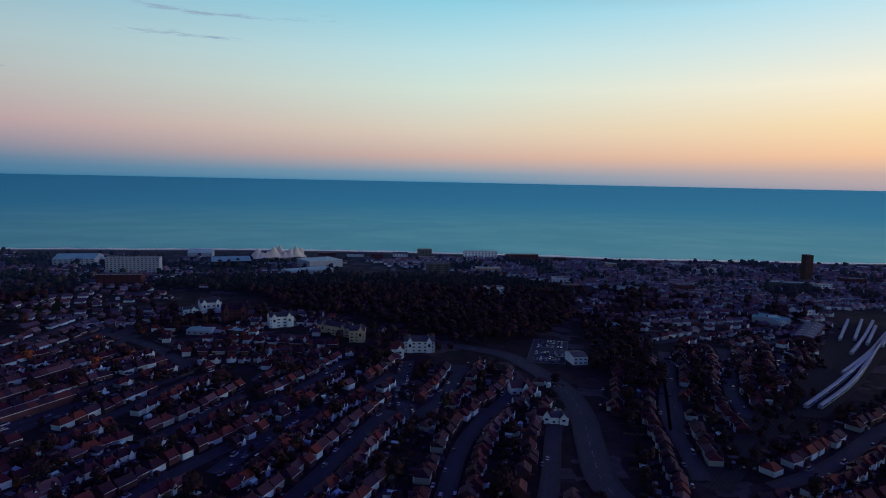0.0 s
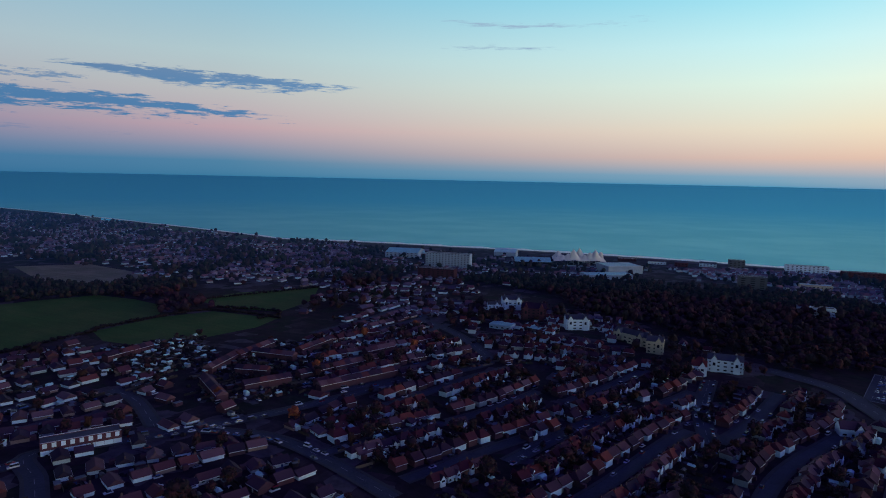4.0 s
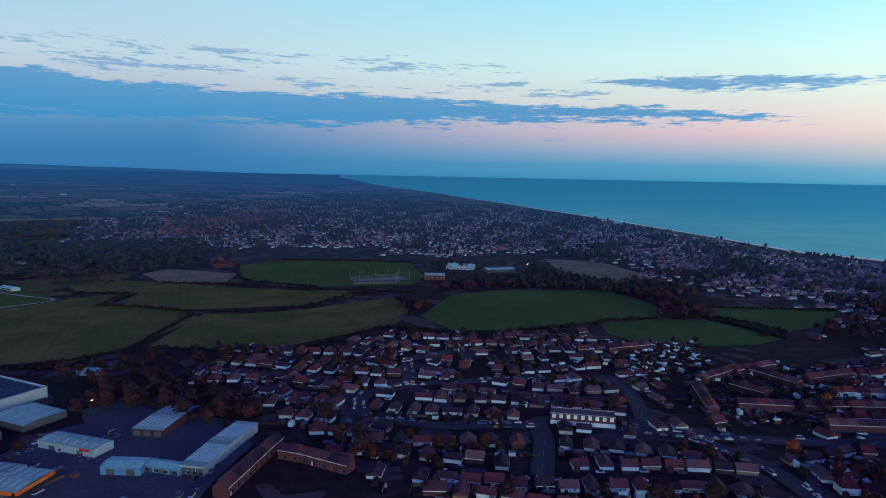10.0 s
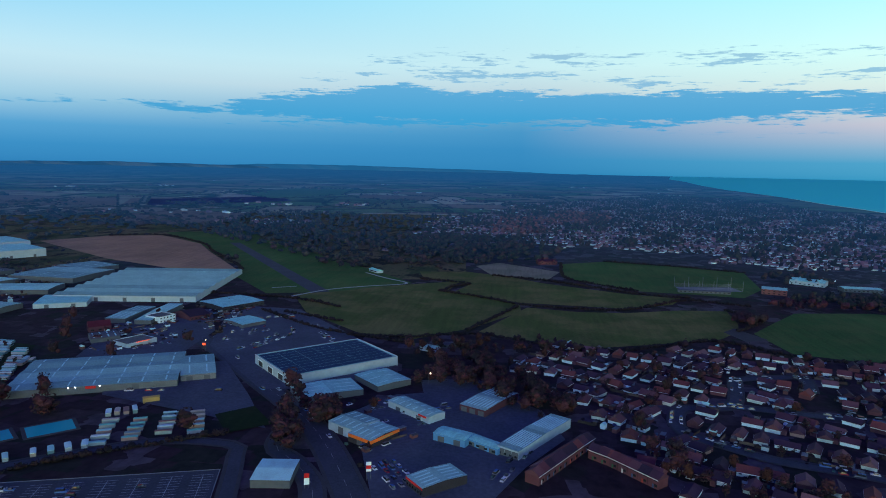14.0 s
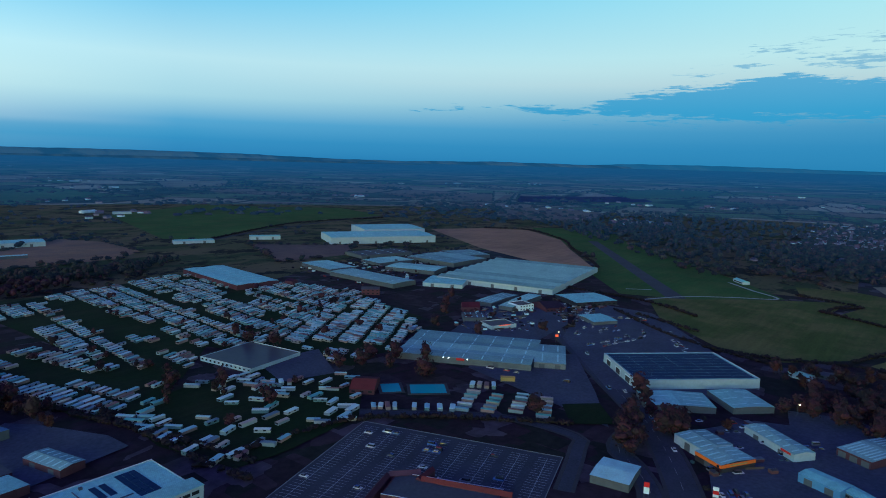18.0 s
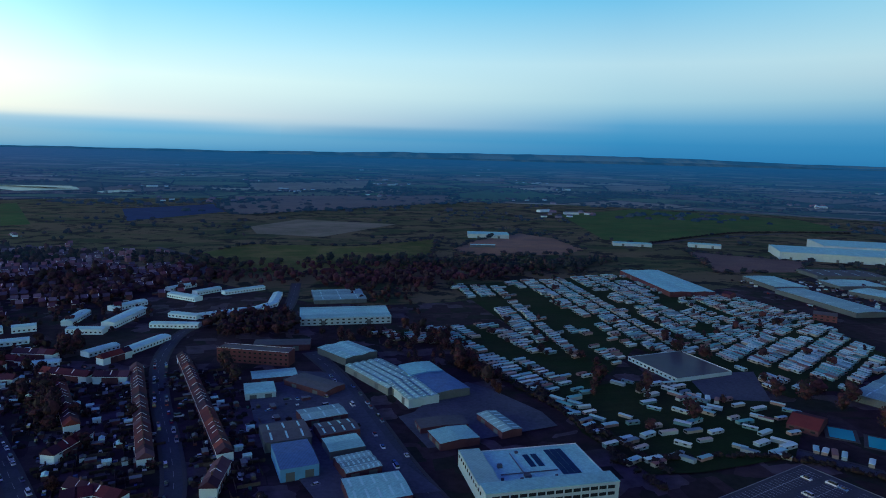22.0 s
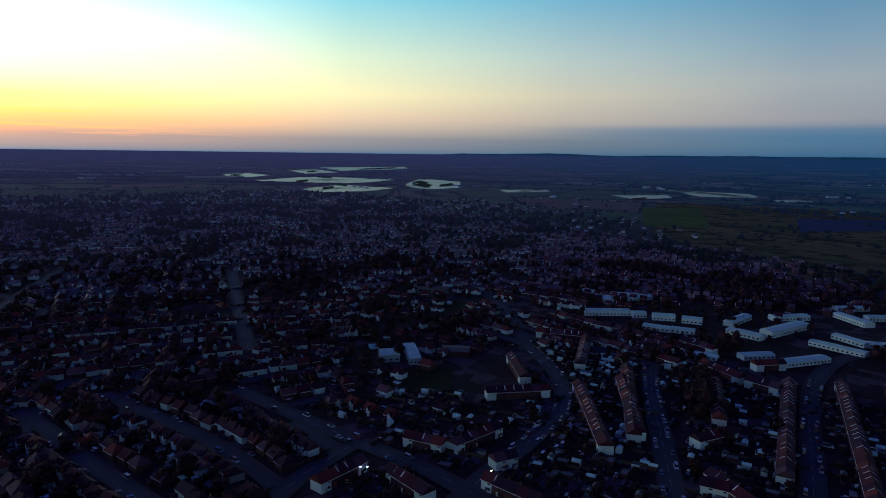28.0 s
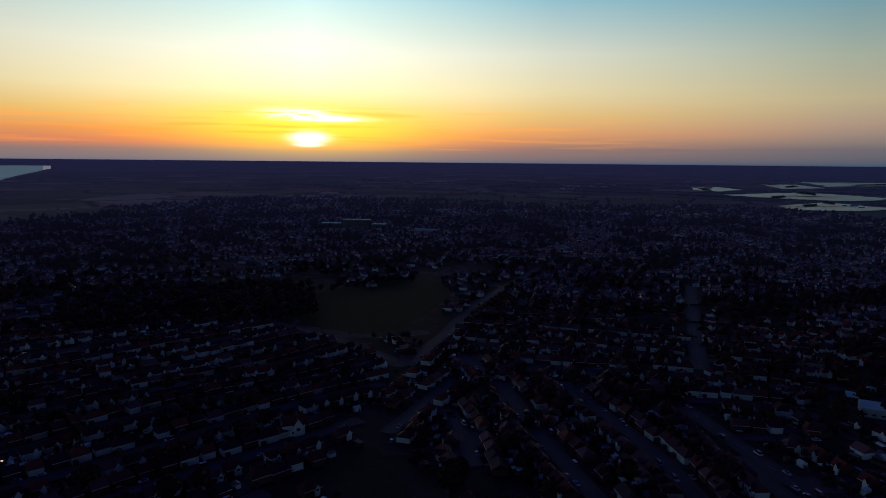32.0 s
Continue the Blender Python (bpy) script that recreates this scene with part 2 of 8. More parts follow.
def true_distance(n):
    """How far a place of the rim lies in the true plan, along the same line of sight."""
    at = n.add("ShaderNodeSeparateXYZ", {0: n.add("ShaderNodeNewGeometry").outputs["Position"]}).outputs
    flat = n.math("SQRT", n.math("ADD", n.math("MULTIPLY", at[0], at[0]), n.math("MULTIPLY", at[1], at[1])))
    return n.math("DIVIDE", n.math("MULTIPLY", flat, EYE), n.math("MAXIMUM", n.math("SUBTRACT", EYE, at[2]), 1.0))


def material(name, stops, rough=0.8, metal=0.0, grain=2.0, grain_amount=0.35, stain=0.15, bump=0.2, spec=0.06, glow_strength=0.0, stripes=0.0, air=False):
    """stops: colours that single pieces are drawn from; grain and stains vary each of them at two scales."""
    m = bpy.data.materials.new(name)
    m.use_nodes = True
    n = Nodes(m.node_tree)
    pick = n.math("FRACT", n.math("ADD", n.add("ShaderNodeObjectInfo").outputs["Random"], n.add("ShaderNodeNewGeometry").outputs["Random Per Island"]))
    k = max(1, len(stops) - 1)
    base = n.ramp(pick, [(i / (k + 1), (*c, 1.0)) for i, c in enumerate(stops)], "CONSTANT") if len(stops) > 1 else (*stops[0], 1.0)
    where = n.add("ShaderNodeNewGeometry").outputs["Position"]
    g1 = n.noise(where, grain, 5.0)
    g2 = n.noise(where, stain, 3.0)
    f = n.math("ADD", n.math("MULTIPLY", n.math("SUBTRACT", g1, 0.5), 2 * grain_amount), n.math("MULTIPLY", n.math("SUBTRACT", g2, 0.5), 1.6 * grain_amount))
    f = n.math("MAXIMUM", n.math("ADD", f, 1.0), 0.15)
    if stripes:
        p = n.add("ShaderNodeTexCoord").outputs["Object"]
        wv = n.add("ShaderNodeTexWave", {"Vector": p, "Scale": stripes, "Distortion": 0.0})
        f = n.math("MULTIPLY", f, n.math("ADD", n.math("MULTIPLY", wv.outputs[1], 0.25), 0.8))
    col = n.mix(1.0, base, n.add("ShaderNodeCombineColor", {0: f, 1: f, 2: f}).outputs[0], "MULTIPLY")
    b = n.add("ShaderNodeBump", {"Strength": bump, "Distance": 0.05, "Height": g1})
    p = n.add("ShaderNodeBsdfPrincipled", {"Base Color": col, "Roughness": rough, "Metallic": metal, "Specular IOR Level": spec, "Normal": b.outputs[0]})
    if glow_strength:
        n.tree.links.new(col, p.inputs["Emission Color"])
        p.inputs["Emission Strength"].default_value = glow_strength
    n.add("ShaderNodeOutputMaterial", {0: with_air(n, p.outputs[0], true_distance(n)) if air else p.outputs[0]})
    return m


M = dict(
    render_wall=material("rendered_wall", [(0.602, 0.76, 0.796), (0.12, 0.058, 0.058), (0.499, 0.62, 0.632), (0.15, 0.07, 0.066), (0.361, 0.38, 0.357), (0.654, 0.82, 0.847), (0.09, 0.05, 0.055), (0.568, 0.7, 0.714)], 0.85),
    brick=material("brick_wall", [(0.085, 0.038, 0.052), (0.121, 0.049, 0.061), (0.098, 0.045, 0.062)], 0.9, grain=6.0),
    white_wall=material("white_wall", [(0.757, 0.9, 0.918), (0.602, 0.74, 0.765), (0.705, 0.85, 0.867)], 0.8, grain_amount=0.15),
    cream_wall=material("cream_wall", [(0.6, 0.5, 0.33)], 0.8, grain_amount=0.2),
    tile=material("roof_tile", [(0.073, 0.017, 0.031), (0.045, 0.017, 0.036), (0.097, 0.02, 0.032), (0.037, 0.017, 0.038), (0.082, 0.02, 0.034), (0.13, 0.031, 0.037), (0.054, 0.02, 0.041), (0.184, 0.041, 0.038), (0.108, 0.051, 0.077)], 0.75, grain=3.0, bump=0.5, spec=0.12),
    brown_tile=material("brown_roof_tile", [(0.074, 0.033, 0.054), (0.11, 0.039, 0.054), (0.053, 0.028, 0.054), (0.121, 0.051, 0.067), (0.158, 0.079, 0.097), (0.037, 0.023, 0.043), (0.147, 0.044, 0.048)], 0.75, grain=3.0, bump=0.5, spec=0.12),
    pale_render=material("pale_rendered_wall", [(0.619, 0.77, 0.796), (0.473, 0.56, 0.551), (0.688, 0.83, 0.847), (0.3, 0.19, 0.16), (0.533, 0.58, 0.51), (0.602, 0.74, 0.765), (0.361, 0.42, 0.428)], 0.85),
    slate=material("slate", [(0.05, 0.052, 0.06), (0.07, 0.07, 0.078)], 0.5, grain=3.0, spec=0.5),
    ridge=material("white_verge", [(0.76, 0.76, 0.76)], 0.8),
    glass=material("window_glass", [(0.02, 0.025, 0.03)], 0.15, grain_amount=0.1, bump=0.0, spec=0.6),
    door=material("painted_door", [(0.3, 0.05, 0.04), (0.05, 0.08, 0.16), (0.5, 0.5, 0.5), (0.04, 0.1, 0.06)], 0.5),
    chimney=material("chimney_brick", [(0.096, 0.064, 0.057), (0.12, 0.08, 0.076)], 0.9),
    asphalt=material("asphalt", [(0.055, 0.055, 0.073)], 0.8, grain=0.9, stain=0.05, grain_amount=0.5, spec=0.2),
    paving=material("paving", [(0.075, 0.07, 0.072)], 0.9, grain=1.5, grain_amount=0.3),
    marking=material("road_paint", [(0.34, 0.34, 0.34)], 0.7),
    kerb=material("kerb_stone", [(0.22, 0.225, 0.23)], 0.8),
    bay_paint=material("bay_paint", [(0.42, 0.44, 0.46)], 0.7),
    concrete=material("concrete", [(0.17, 0.19, 0.2), (0.13, 0.15, 0.16)], 0.85),
    steel_roof=material("pale_steel_roof", [(0.36, 0.72, 0.64), (0.3, 0.6, 0.54)], 0.45, grain=0.6, stain=0.06, stripes=0.6),
    fibre_roof=material("fibre_cement_roof", [(0.34, 0.57, 0.5), (0.25, 0.43, 0.39)], 0.8, grain=0.8, stain=0.07, stripes=0.5),
    dark_roof=material("dark_felt_roof", [(0.09, 0.09, 0.1), (0.12, 0.115, 0.115)], 0.7, grain=0.5, stain=0.08, spec=0.2),
    blue_roof=material("blue_steel_roof", [(0.1, 0.2, 0.36)], 0.5, stripes=0.5, grain=0.5),
    pale_blue=material("pale_blue_roof", [(0.27, 0.65, 0.62)], 0.45, stripes=0.5, grain=0.5),
    clad_white=material("white_cladding", [(0.36, 0.46, 0.52)], 0.6, grain=0.5, grain_amount=0.18),
    clad_grey=material("grey_cladding", [(0.1, 0.115, 0.13)], 0.6, grain=0.5, grain_amount=0.18),
    clad_blue=material("blue_cladding", [(0.1, 0.28, 0.5)], 0.5, grain=0.5, grain_amount=0.18),
    clad_dark=material("dark_cladding", [(0.04, 0.04, 0.05)], 0.5),
    orange=material("orange_fascia", [(0.75, 0.16, 0.03)], 0.5),
    red_sign=material("red_sign", [(0.6, 0.03, 0.03)], 0.5),
    yellow=material("yellow_panel", [(0.4, 0.29, 0.1)], 0.6),
    solar=material("solar_panel", [(0.012, 0.04, 0.1)], 0.5, grain_amount=0.1, spec=0.03),
    rooflight=material("rooflight_sheet", [(0.48, 0.78, 0.72)], 0.5),
    van_wall=material("caravan_wall", [(0.34, 0.38, 0.38), (0.3, 0.26, 0.22), (0.26, 0.32, 0.33), (0.13, 0.23, 0.24), (0.3, 0.2, 0.17)], 0.5, grain_amount=0.12),
    van_roof=material("caravan_roof", [(0.4, 0.64, 0.6), (0.56, 0.76, 0.72), (0.14, 0.44, 0.4), (0.46, 0.68, 0.64), (0.26, 0.13, 0.12), (0.34, 0.6, 0.6), (0.17, 0.26, 0.29), (0.64, 0.74, 0.66), (0.24, 0.5, 0.5), (0.5, 0.42, 0.34)], 0.5, grain_amount=0.15),
    car_paint=material("car_paint", [(0.5, 0.5, 0.52), (0.03, 0.03, 0.035), (0.08, 0.16, 0.35), (0.6, 0.6, 0.62), (0.3, 0.03, 0.03), (0.2, 0.21, 0.23), (0.65, 0.66, 0.68), (0.1, 0.11, 0.13)], 0.25, grain_amount=0.05, bump=0.0, spec=0.6),
    tyre=material("tyre", [(0.02, 0.02, 0.02)], 0.9),
    bark=material("bark", [(0.06, 0.045, 0.035)], 0.95),
    leaf=material("autumn_leaf", [(0.031, 0.018, 0.023), (0.047, 0.021, 0.029), (0.027, 0.021, 0.021), (0.063, 0.025, 0.031), (0.02, 0.015, 0.02), (0.037, 0.024, 0.026), (0.072, 0.028, 0.033)], 0.8, grain=1.0, spec=0.1),
    leaf_orange=material("bright_orange_leaf", [(0.3, 0.08, 0.035), (0.24, 0.06, 0.03)], 0.8, grain=1.0, spec=0.1),
    leaf_gold=material("golden_leaf", [(0.06, 0.025, 0.018), (0.045, 0.019, 0.018)], 0.8, grain=1.0, spec=0.1),
    hedge=material("hedge_leaf", [(0.02, 0.018, 0.02), (0.03, 0.02, 0.022)], 0.9, grain=1.5, spec=0.1),
    ballast=material("railway_ballast", [(0.06, 0.05, 0.045)], 0.95, grain=1.0),
    fence=material("fence_board", [(0.07, 0.05, 0.042), (0.12, 0.09, 0.075), (0.045, 0.036, 0.032)], 0.9),
    patio=material("patio_slab", [(0.1, 0.095, 0.1), (0.07, 0.065, 0.07), (0.2, 0.185, 0.18)], 0.9),
    clutter=material("garden_clutter", [(0.6, 0.62, 0.62), (0.1, 0.14, 0.16), (0.06, 0.13, 0.11), (0.3, 0.3, 0.29), (0.06, 0.08, 0.2), (0.05, 0.045, 0.05), (0.16, 0.06, 0.05)], 0.7),
    sand=material("shingle_beach", [(0.16, 0.15, 0.14)], 0.9, grain=0.5),
    foam=material("surf", [(0.9, 0.9, 0.86)], 0.42, metal=0.6, grain=0.3),
    pool=material("pool_water", [(0.03, 0.4, 0.42)], 0.1, grain_amount=0.1, bump=0.0),
    canvas=material("white_tensile_canvas", [(0.9, 0.84, 0.6)], 0.7, grain=0.3, grain_amount=0.08),
    lamp=material("lit_lamp", [(1.0, 0.8, 0.5)], 0.5, glow_strength=6.0),
    lamp_white=material("lit_white_lamp", [(0.9, 0.95, 1.0)], 0.5, glow_strength=6.0),
    lamp_red=material("lit_red_lamp", [(1.0, 0.12, 0.04)], 0.5, glow_strength=1.0),
)


def land_material(name, cells, patch, stops, fine=0.5, haze=0.0, beyond=None, start=2200.0):
    """Open land: plots of differing cover, with hedge lines and fine mottling. The attribute 'plan' holds the true plan in metres."""
    m = bpy.data.materials.new(name)
    m.use_nodes = True
    n = Nodes(m.node_tree)
    at = n.add("ShaderNodeAttribute", attribute_name="plan").outputs["Vector"]
    warp = n.noise(at, 0.004, 3.0, out=1)
    moved = n.add("ShaderNodeVectorMath", {0: at, 1: n.add("ShaderNodeVectorMath", {0: warp, 1: (90.0, 90.0, 0.0)}, operation="MULTIPLY").outputs[0]}, operation="ADD").outputs[0]
    v = n.add("ShaderNodeTexVoronoi", {"Vector": moved, "Scale": cells, "Randomness": 0.9}, distance="CHEBYCHEV")
    k = len(stops) - 1
    col = n.ramp(n.add("ShaderNodeSeparateColor", {0: v.outputs["Color"]}).outputs[0], [(i / k, (*c, 1)) for i, c in enumerate(stops)], "CONSTANT")
    edge = n.add("ShaderNodeTexVoronoi", {"Vector": moved, "Scale": cells, "Randomness": 0.9}, feature="DISTANCE_TO_EDGE").outputs[0]
    if not beyond:
        col = n.mix(n.math("SUBTRACT", 1.0, n.span(edge, 0.015, 0.05)), col, (0.016, 0.02, 0.012, 1))
    if beyond:  # past the built-up land the plots are fields
        v2 = n.add("ShaderNodeTexVoronoi", {"Vector": moved, "Scale": 0.0045, "Randomness": 0.9}, distance="CHEBYCHEV")
        q = len(beyond) - 1
        col2 = n.ramp(n.add("ShaderNodeSeparateColor", {0: v2.outputs["Color"]}).outputs[0], [(i / q, (*c, 1)) for i, c in enumerate(beyond)], "CONSTANT")
        col = n.mix(n.span(n.add("ShaderNodeVectorMath", {0: at}, operation="LENGTH").outputs["Value"], 1250.0, 1750.0), col, col2)
    big = n.noise(at, patch, 5.0)
    col = n.mix(n.math("MULTIPLY", n.span(big, 0.55, 0.66), 0.6), col, (0.022, 0.024, 0.018, 1))
    g = n.noise(at, 0.12, 6.0, 0.65)
    f = n.math("ADD", n.math("MULTIPLY", n.math("SUBTRACT", g, 0.5), 4 * fine), 1.0)
    col = n.mix(1.0, col, n.add("ShaderNodeCombineColor", {0: f, 1: f, 2: f}).outputs[0], "MULTIPLY")
    p = n.add("ShaderNodeBsdfPrincipled", {"Base Color": col, "Roughness": 0.95, "Specular IOR Level": 0.1})
    out = p.outputs[0]
    # haze over the land is emission put into the surface, growing with distance
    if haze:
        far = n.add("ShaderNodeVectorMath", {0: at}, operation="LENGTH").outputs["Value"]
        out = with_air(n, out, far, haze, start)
    n.add("ShaderNodeOutputMaterial", {0: out})
    return m


FIELDS = [(0.13, 0.17, 0.07), (0.34, 0.235, 0.16), (0.085, 0.14, 0.05), (0.22, 0.13, 0.1), (0.05, 0.06, 0.042), (0.42, 0.34, 0.24), (0.1, 0.12, 0.06), (0.25, 0.15, 0.11), (0.15, 0.15, 0.075), (0.06, 0.065, 0.05)]
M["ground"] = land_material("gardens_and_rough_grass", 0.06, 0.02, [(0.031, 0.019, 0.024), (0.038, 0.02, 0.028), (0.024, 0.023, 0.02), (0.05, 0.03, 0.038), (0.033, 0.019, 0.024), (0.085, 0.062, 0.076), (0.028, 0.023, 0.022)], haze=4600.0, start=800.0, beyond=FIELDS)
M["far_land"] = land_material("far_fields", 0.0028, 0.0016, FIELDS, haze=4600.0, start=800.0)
# distant copies with haze emission; the tile is also paler than the near one
M["far_hedge"] = material("hazed_hedge_leaf", [(0.024, 0.025, 0.025), (0.04, 0.025, 0.028), (0.03, 0.035, 0.028), (0.062, 0.034, 0.034), (0.021, 0.02, 0.025), (0.049, 0.043, 0.034)], 0.95, grain=0.05, air=True)
M["far_wall"] = material("hazed_white_wall", [(0.636, 0.78, 0.816), (0.387, 0.44, 0.449), (0.688, 0.84, 0.857), (0.516, 0.6, 0.592)], 0.9, grain=0.2, air=True)
M["far_roof"] = material("hazed_tile", [(0.206, 0.096, 0.132), (0.126, 0.083, 0.124), (0.252, 0.111, 0.124), (0.268, 0.194, 0.231), (0.095, 0.069, 0.099)], 0.8, grain=0.2, air=True, spec=0.3)
# far copies of tile and leaf, the violet dusk cast put into their colour
M["dusk_tile"] = material("dusk_cast_tile", [(0.105, 0.072, 0.116), (0.137, 0.068, 0.105), (0.079, 0.061, 0.105), (0.2, 0.068, 0.088), (0.116, 0.081, 0.127), (0.21, 0.144, 0.182), (0.063, 0.045, 0.077)], 0.6, grain=0.5, spec=0.25)
M["dusk_leaf"] = material("dusk_cast_leaf", [(0.05, 0.022, 0.037), (0.069, 0.026, 0.041), (0.04, 0.025, 0.034), (0.034, 0.018, 0.029)], 0.9, grain=0.3)
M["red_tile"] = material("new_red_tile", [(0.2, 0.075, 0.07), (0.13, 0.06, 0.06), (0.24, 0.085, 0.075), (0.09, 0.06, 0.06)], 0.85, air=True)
M["old_asphalt"] = material("weathered_asphalt", [(0.082, 0.086, 0.112)], 0.8, grain=0.5, stain=0.04, grain_amount=0.5, spec=0.1)


def grass(name, col, dry, air=False):
    m = bpy.data.materials.new(name)
    m.use_nodes = True
    n = Nodes(m.node_tree)
    at = n.add("ShaderNodeNewGeometry").outputs["Position"]
    a, b = n.noise(at, 0.02, 6.0, 0.6), n.noise(at, 0.4, 5.0, 0.6)
    c = n.mix(n.span(a, 0.4, 0.64), (*col, 1), (*dry, 1))
    rows = n.noise(n.add("ShaderNodeVectorMath", {0: at, 1: (0.03, 0.4, 1.0)}, operation="MULTIPLY").outputs[0], 0.5, 4.0, 0.6)
    patch = n.noise(at, 0.006, 4.0, 0.6)
    f = n.math("ADD", n.math("MULTIPLY", b, 0.8), n.math("ADD", n.math("MULTIPLY", rows, 0.7), n.math("MULTIPLY", patch, 0.9)))
    f = n.math("MAXIMUM", n.math("SUBTRACT", f, 0.2), 0.2)
    c = n.mix(1.0, c, n.add("ShaderNodeCombineColor", {0: f, 1: f, 2: f}).outputs[0], "MULTIPLY")
    p = n.add("ShaderNodeBsdfPrincipled", {"Base Color": c, "Roughness": 0.95, "Specular IOR Level": 0.1})
    n.add("ShaderNodeOutputMaterial", {0: with_air(n, p.outputs[0], true_distance(n)) if air else p.outputs[0]})
    return m


# far fields and bare earth that carry the painted blue haze
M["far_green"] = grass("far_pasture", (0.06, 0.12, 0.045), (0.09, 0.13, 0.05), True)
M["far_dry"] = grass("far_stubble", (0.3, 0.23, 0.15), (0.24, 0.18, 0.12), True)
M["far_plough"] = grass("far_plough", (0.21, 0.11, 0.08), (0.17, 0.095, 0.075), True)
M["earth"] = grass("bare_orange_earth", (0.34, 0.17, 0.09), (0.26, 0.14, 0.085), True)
scrub = bpy.data.materials.new("scrub_and_rough_grass")
scrub.use_nodes = True
n = Nodes(scrub.node_tree)
at = n.add("ShaderNodeNewGeometry").outputs["Position"]
long_way = n.add("ShaderNodeVectorMath", {0: at, 1: (0.6, 1.5, 1.0)}, operation="MULTIPLY").outputs[0]
c = n.mix(n.span(n.noise(long_way, 0.006, 5.0, 0.6), 0.42, 0.58), (0.11, 0.1, 0.045, 1), (0.16, 0.115, 0.06, 1))
c = n.mix(n.span(n.noise(long_way, 0.011, 7.0, 0.65), 0.5, 0.57), c, (0.05, 0.07, 0.028, 1))
c = n.mix(n.span(n.noise(at, 0.02, 8.0, 0.7), 0.52, 0.57), c, (0.02, 0.02, 0.016, 1))
p = n.add("ShaderNodeBsdfPrincipled", {"Base Color": c, "Roughness": 0.95, "Specular IOR Level": 0.1})
n.add("ShaderNodeOutputMaterial", {0: p.outputs[0]})
M["scrub"] = scrub
M["track"] = material("pale_concrete_track", [(0.42, 0.43, 0.4)], 0.85, grain=0.4)
M["green"] = grass("green_pasture", (0.048, 0.118, 0.028), (0.08, 0.126, 0.034))
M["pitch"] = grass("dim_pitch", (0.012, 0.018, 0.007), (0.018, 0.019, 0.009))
M["olive"] = grass("rough_pasture", (0.084, 0.107, 0.024), (0.168, 0.14, 0.046))
M["dry"] = grass("pale_dry_grass", (0.27, 0.22, 0.15), (0.2, 0.18, 0.115))
M["plough"] = grass("ploughed_field", (0.44, 0.23, 0.13), (0.37, 0.2, 0.12))
M["panel_field"] = grass("solar_farm_rows", (0.016, 0.045, 0.13), (0.024, 0.06, 0.15))
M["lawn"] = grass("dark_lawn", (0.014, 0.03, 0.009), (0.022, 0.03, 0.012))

water = bpy.data.materials.new("sea_water")
water.use_nodes = True
n = Nodes(water.node_tree)
at = n.add("ShaderNodeAttribute", attribute_name="plan").outputs["Vector"]
waves = n.noise(n.add("ShaderNodeVectorMath", {0: at, 1: (0.5, 1.6, 1.0)}, operation="MULTIPLY").outputs[0], 0.05, 8.0, 0.7)
swell = n.noise(at, 0.004, 4.0)
tone = n.mix(n.span(swell, 0.35, 0.7), (0.17, 0.58, 0.68, 1), (0.24, 0.66, 0.74, 1))
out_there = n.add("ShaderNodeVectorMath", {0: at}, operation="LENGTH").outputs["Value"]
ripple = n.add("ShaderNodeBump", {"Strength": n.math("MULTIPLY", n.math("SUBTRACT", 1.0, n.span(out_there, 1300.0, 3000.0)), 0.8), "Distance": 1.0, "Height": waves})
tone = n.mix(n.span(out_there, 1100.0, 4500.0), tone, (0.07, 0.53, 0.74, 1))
# the sunset's pale sheen is put into the gloss colour by bearing
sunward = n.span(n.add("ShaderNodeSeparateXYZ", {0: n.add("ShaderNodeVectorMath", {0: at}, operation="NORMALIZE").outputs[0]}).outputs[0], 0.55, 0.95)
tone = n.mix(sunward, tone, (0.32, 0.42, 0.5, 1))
deep = n.add("ShaderNodeBsdfDiffuse", {0: (0.02, 0.1, 0.13, 1)})
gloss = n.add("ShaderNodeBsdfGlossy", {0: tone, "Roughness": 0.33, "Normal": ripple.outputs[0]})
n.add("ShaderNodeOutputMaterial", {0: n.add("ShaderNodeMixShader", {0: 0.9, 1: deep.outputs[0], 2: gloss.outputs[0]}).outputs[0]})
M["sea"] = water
lake = bpy.data.materials.new("still_water")
lake.use_nodes = True
n = Nodes(lake.node_tree)
p = n.add("ShaderNodeBsdfPrincipled", {"Base Color": (0.05, 0.09, 0.12, 1), "Roughness": 0.32, "Specular IOR Level": 0.5})
n.add("ShaderNodeOutputMaterial", {0: p.outputs[0]})
M["lake"] = lake

# ---------------------------------------------------------------- the lie of the land
NEAR_EDGE, RIM = 2200.0, 4850.0  # past the first, distance is drawn in towards the second, along the same line of sight


RIM_AT = np.linspace(NEAR_EDGE, RIM - 1.0, 600)
RIM_UP = EYE * ((RIM_AT - NEAR_EDGE) / (RIM - NEAR_EDGE)) ** 1.6
RIM_TRUE = np.log(RIM_AT * EYE / (EYE - RIM_UP))


def lay(x, y, z=0.0):
    """A place of the true plan, z above the ground. The last kilometres are folded into a shallow rising rim."""
    d = math.hypot(x, y)
    if d <= NEAR_EDGE:
        return Vector((x, y, z))
    k = float(np.interp(math.log(d), RIM_TRUE, RIM_AT)) / d
    return Vector((x * k, y * k, EYE * (1 - k) + z * k))


def along(az, d):
    a = radians(az)
    return -math.sin(a) * d, math.cos(a) * d


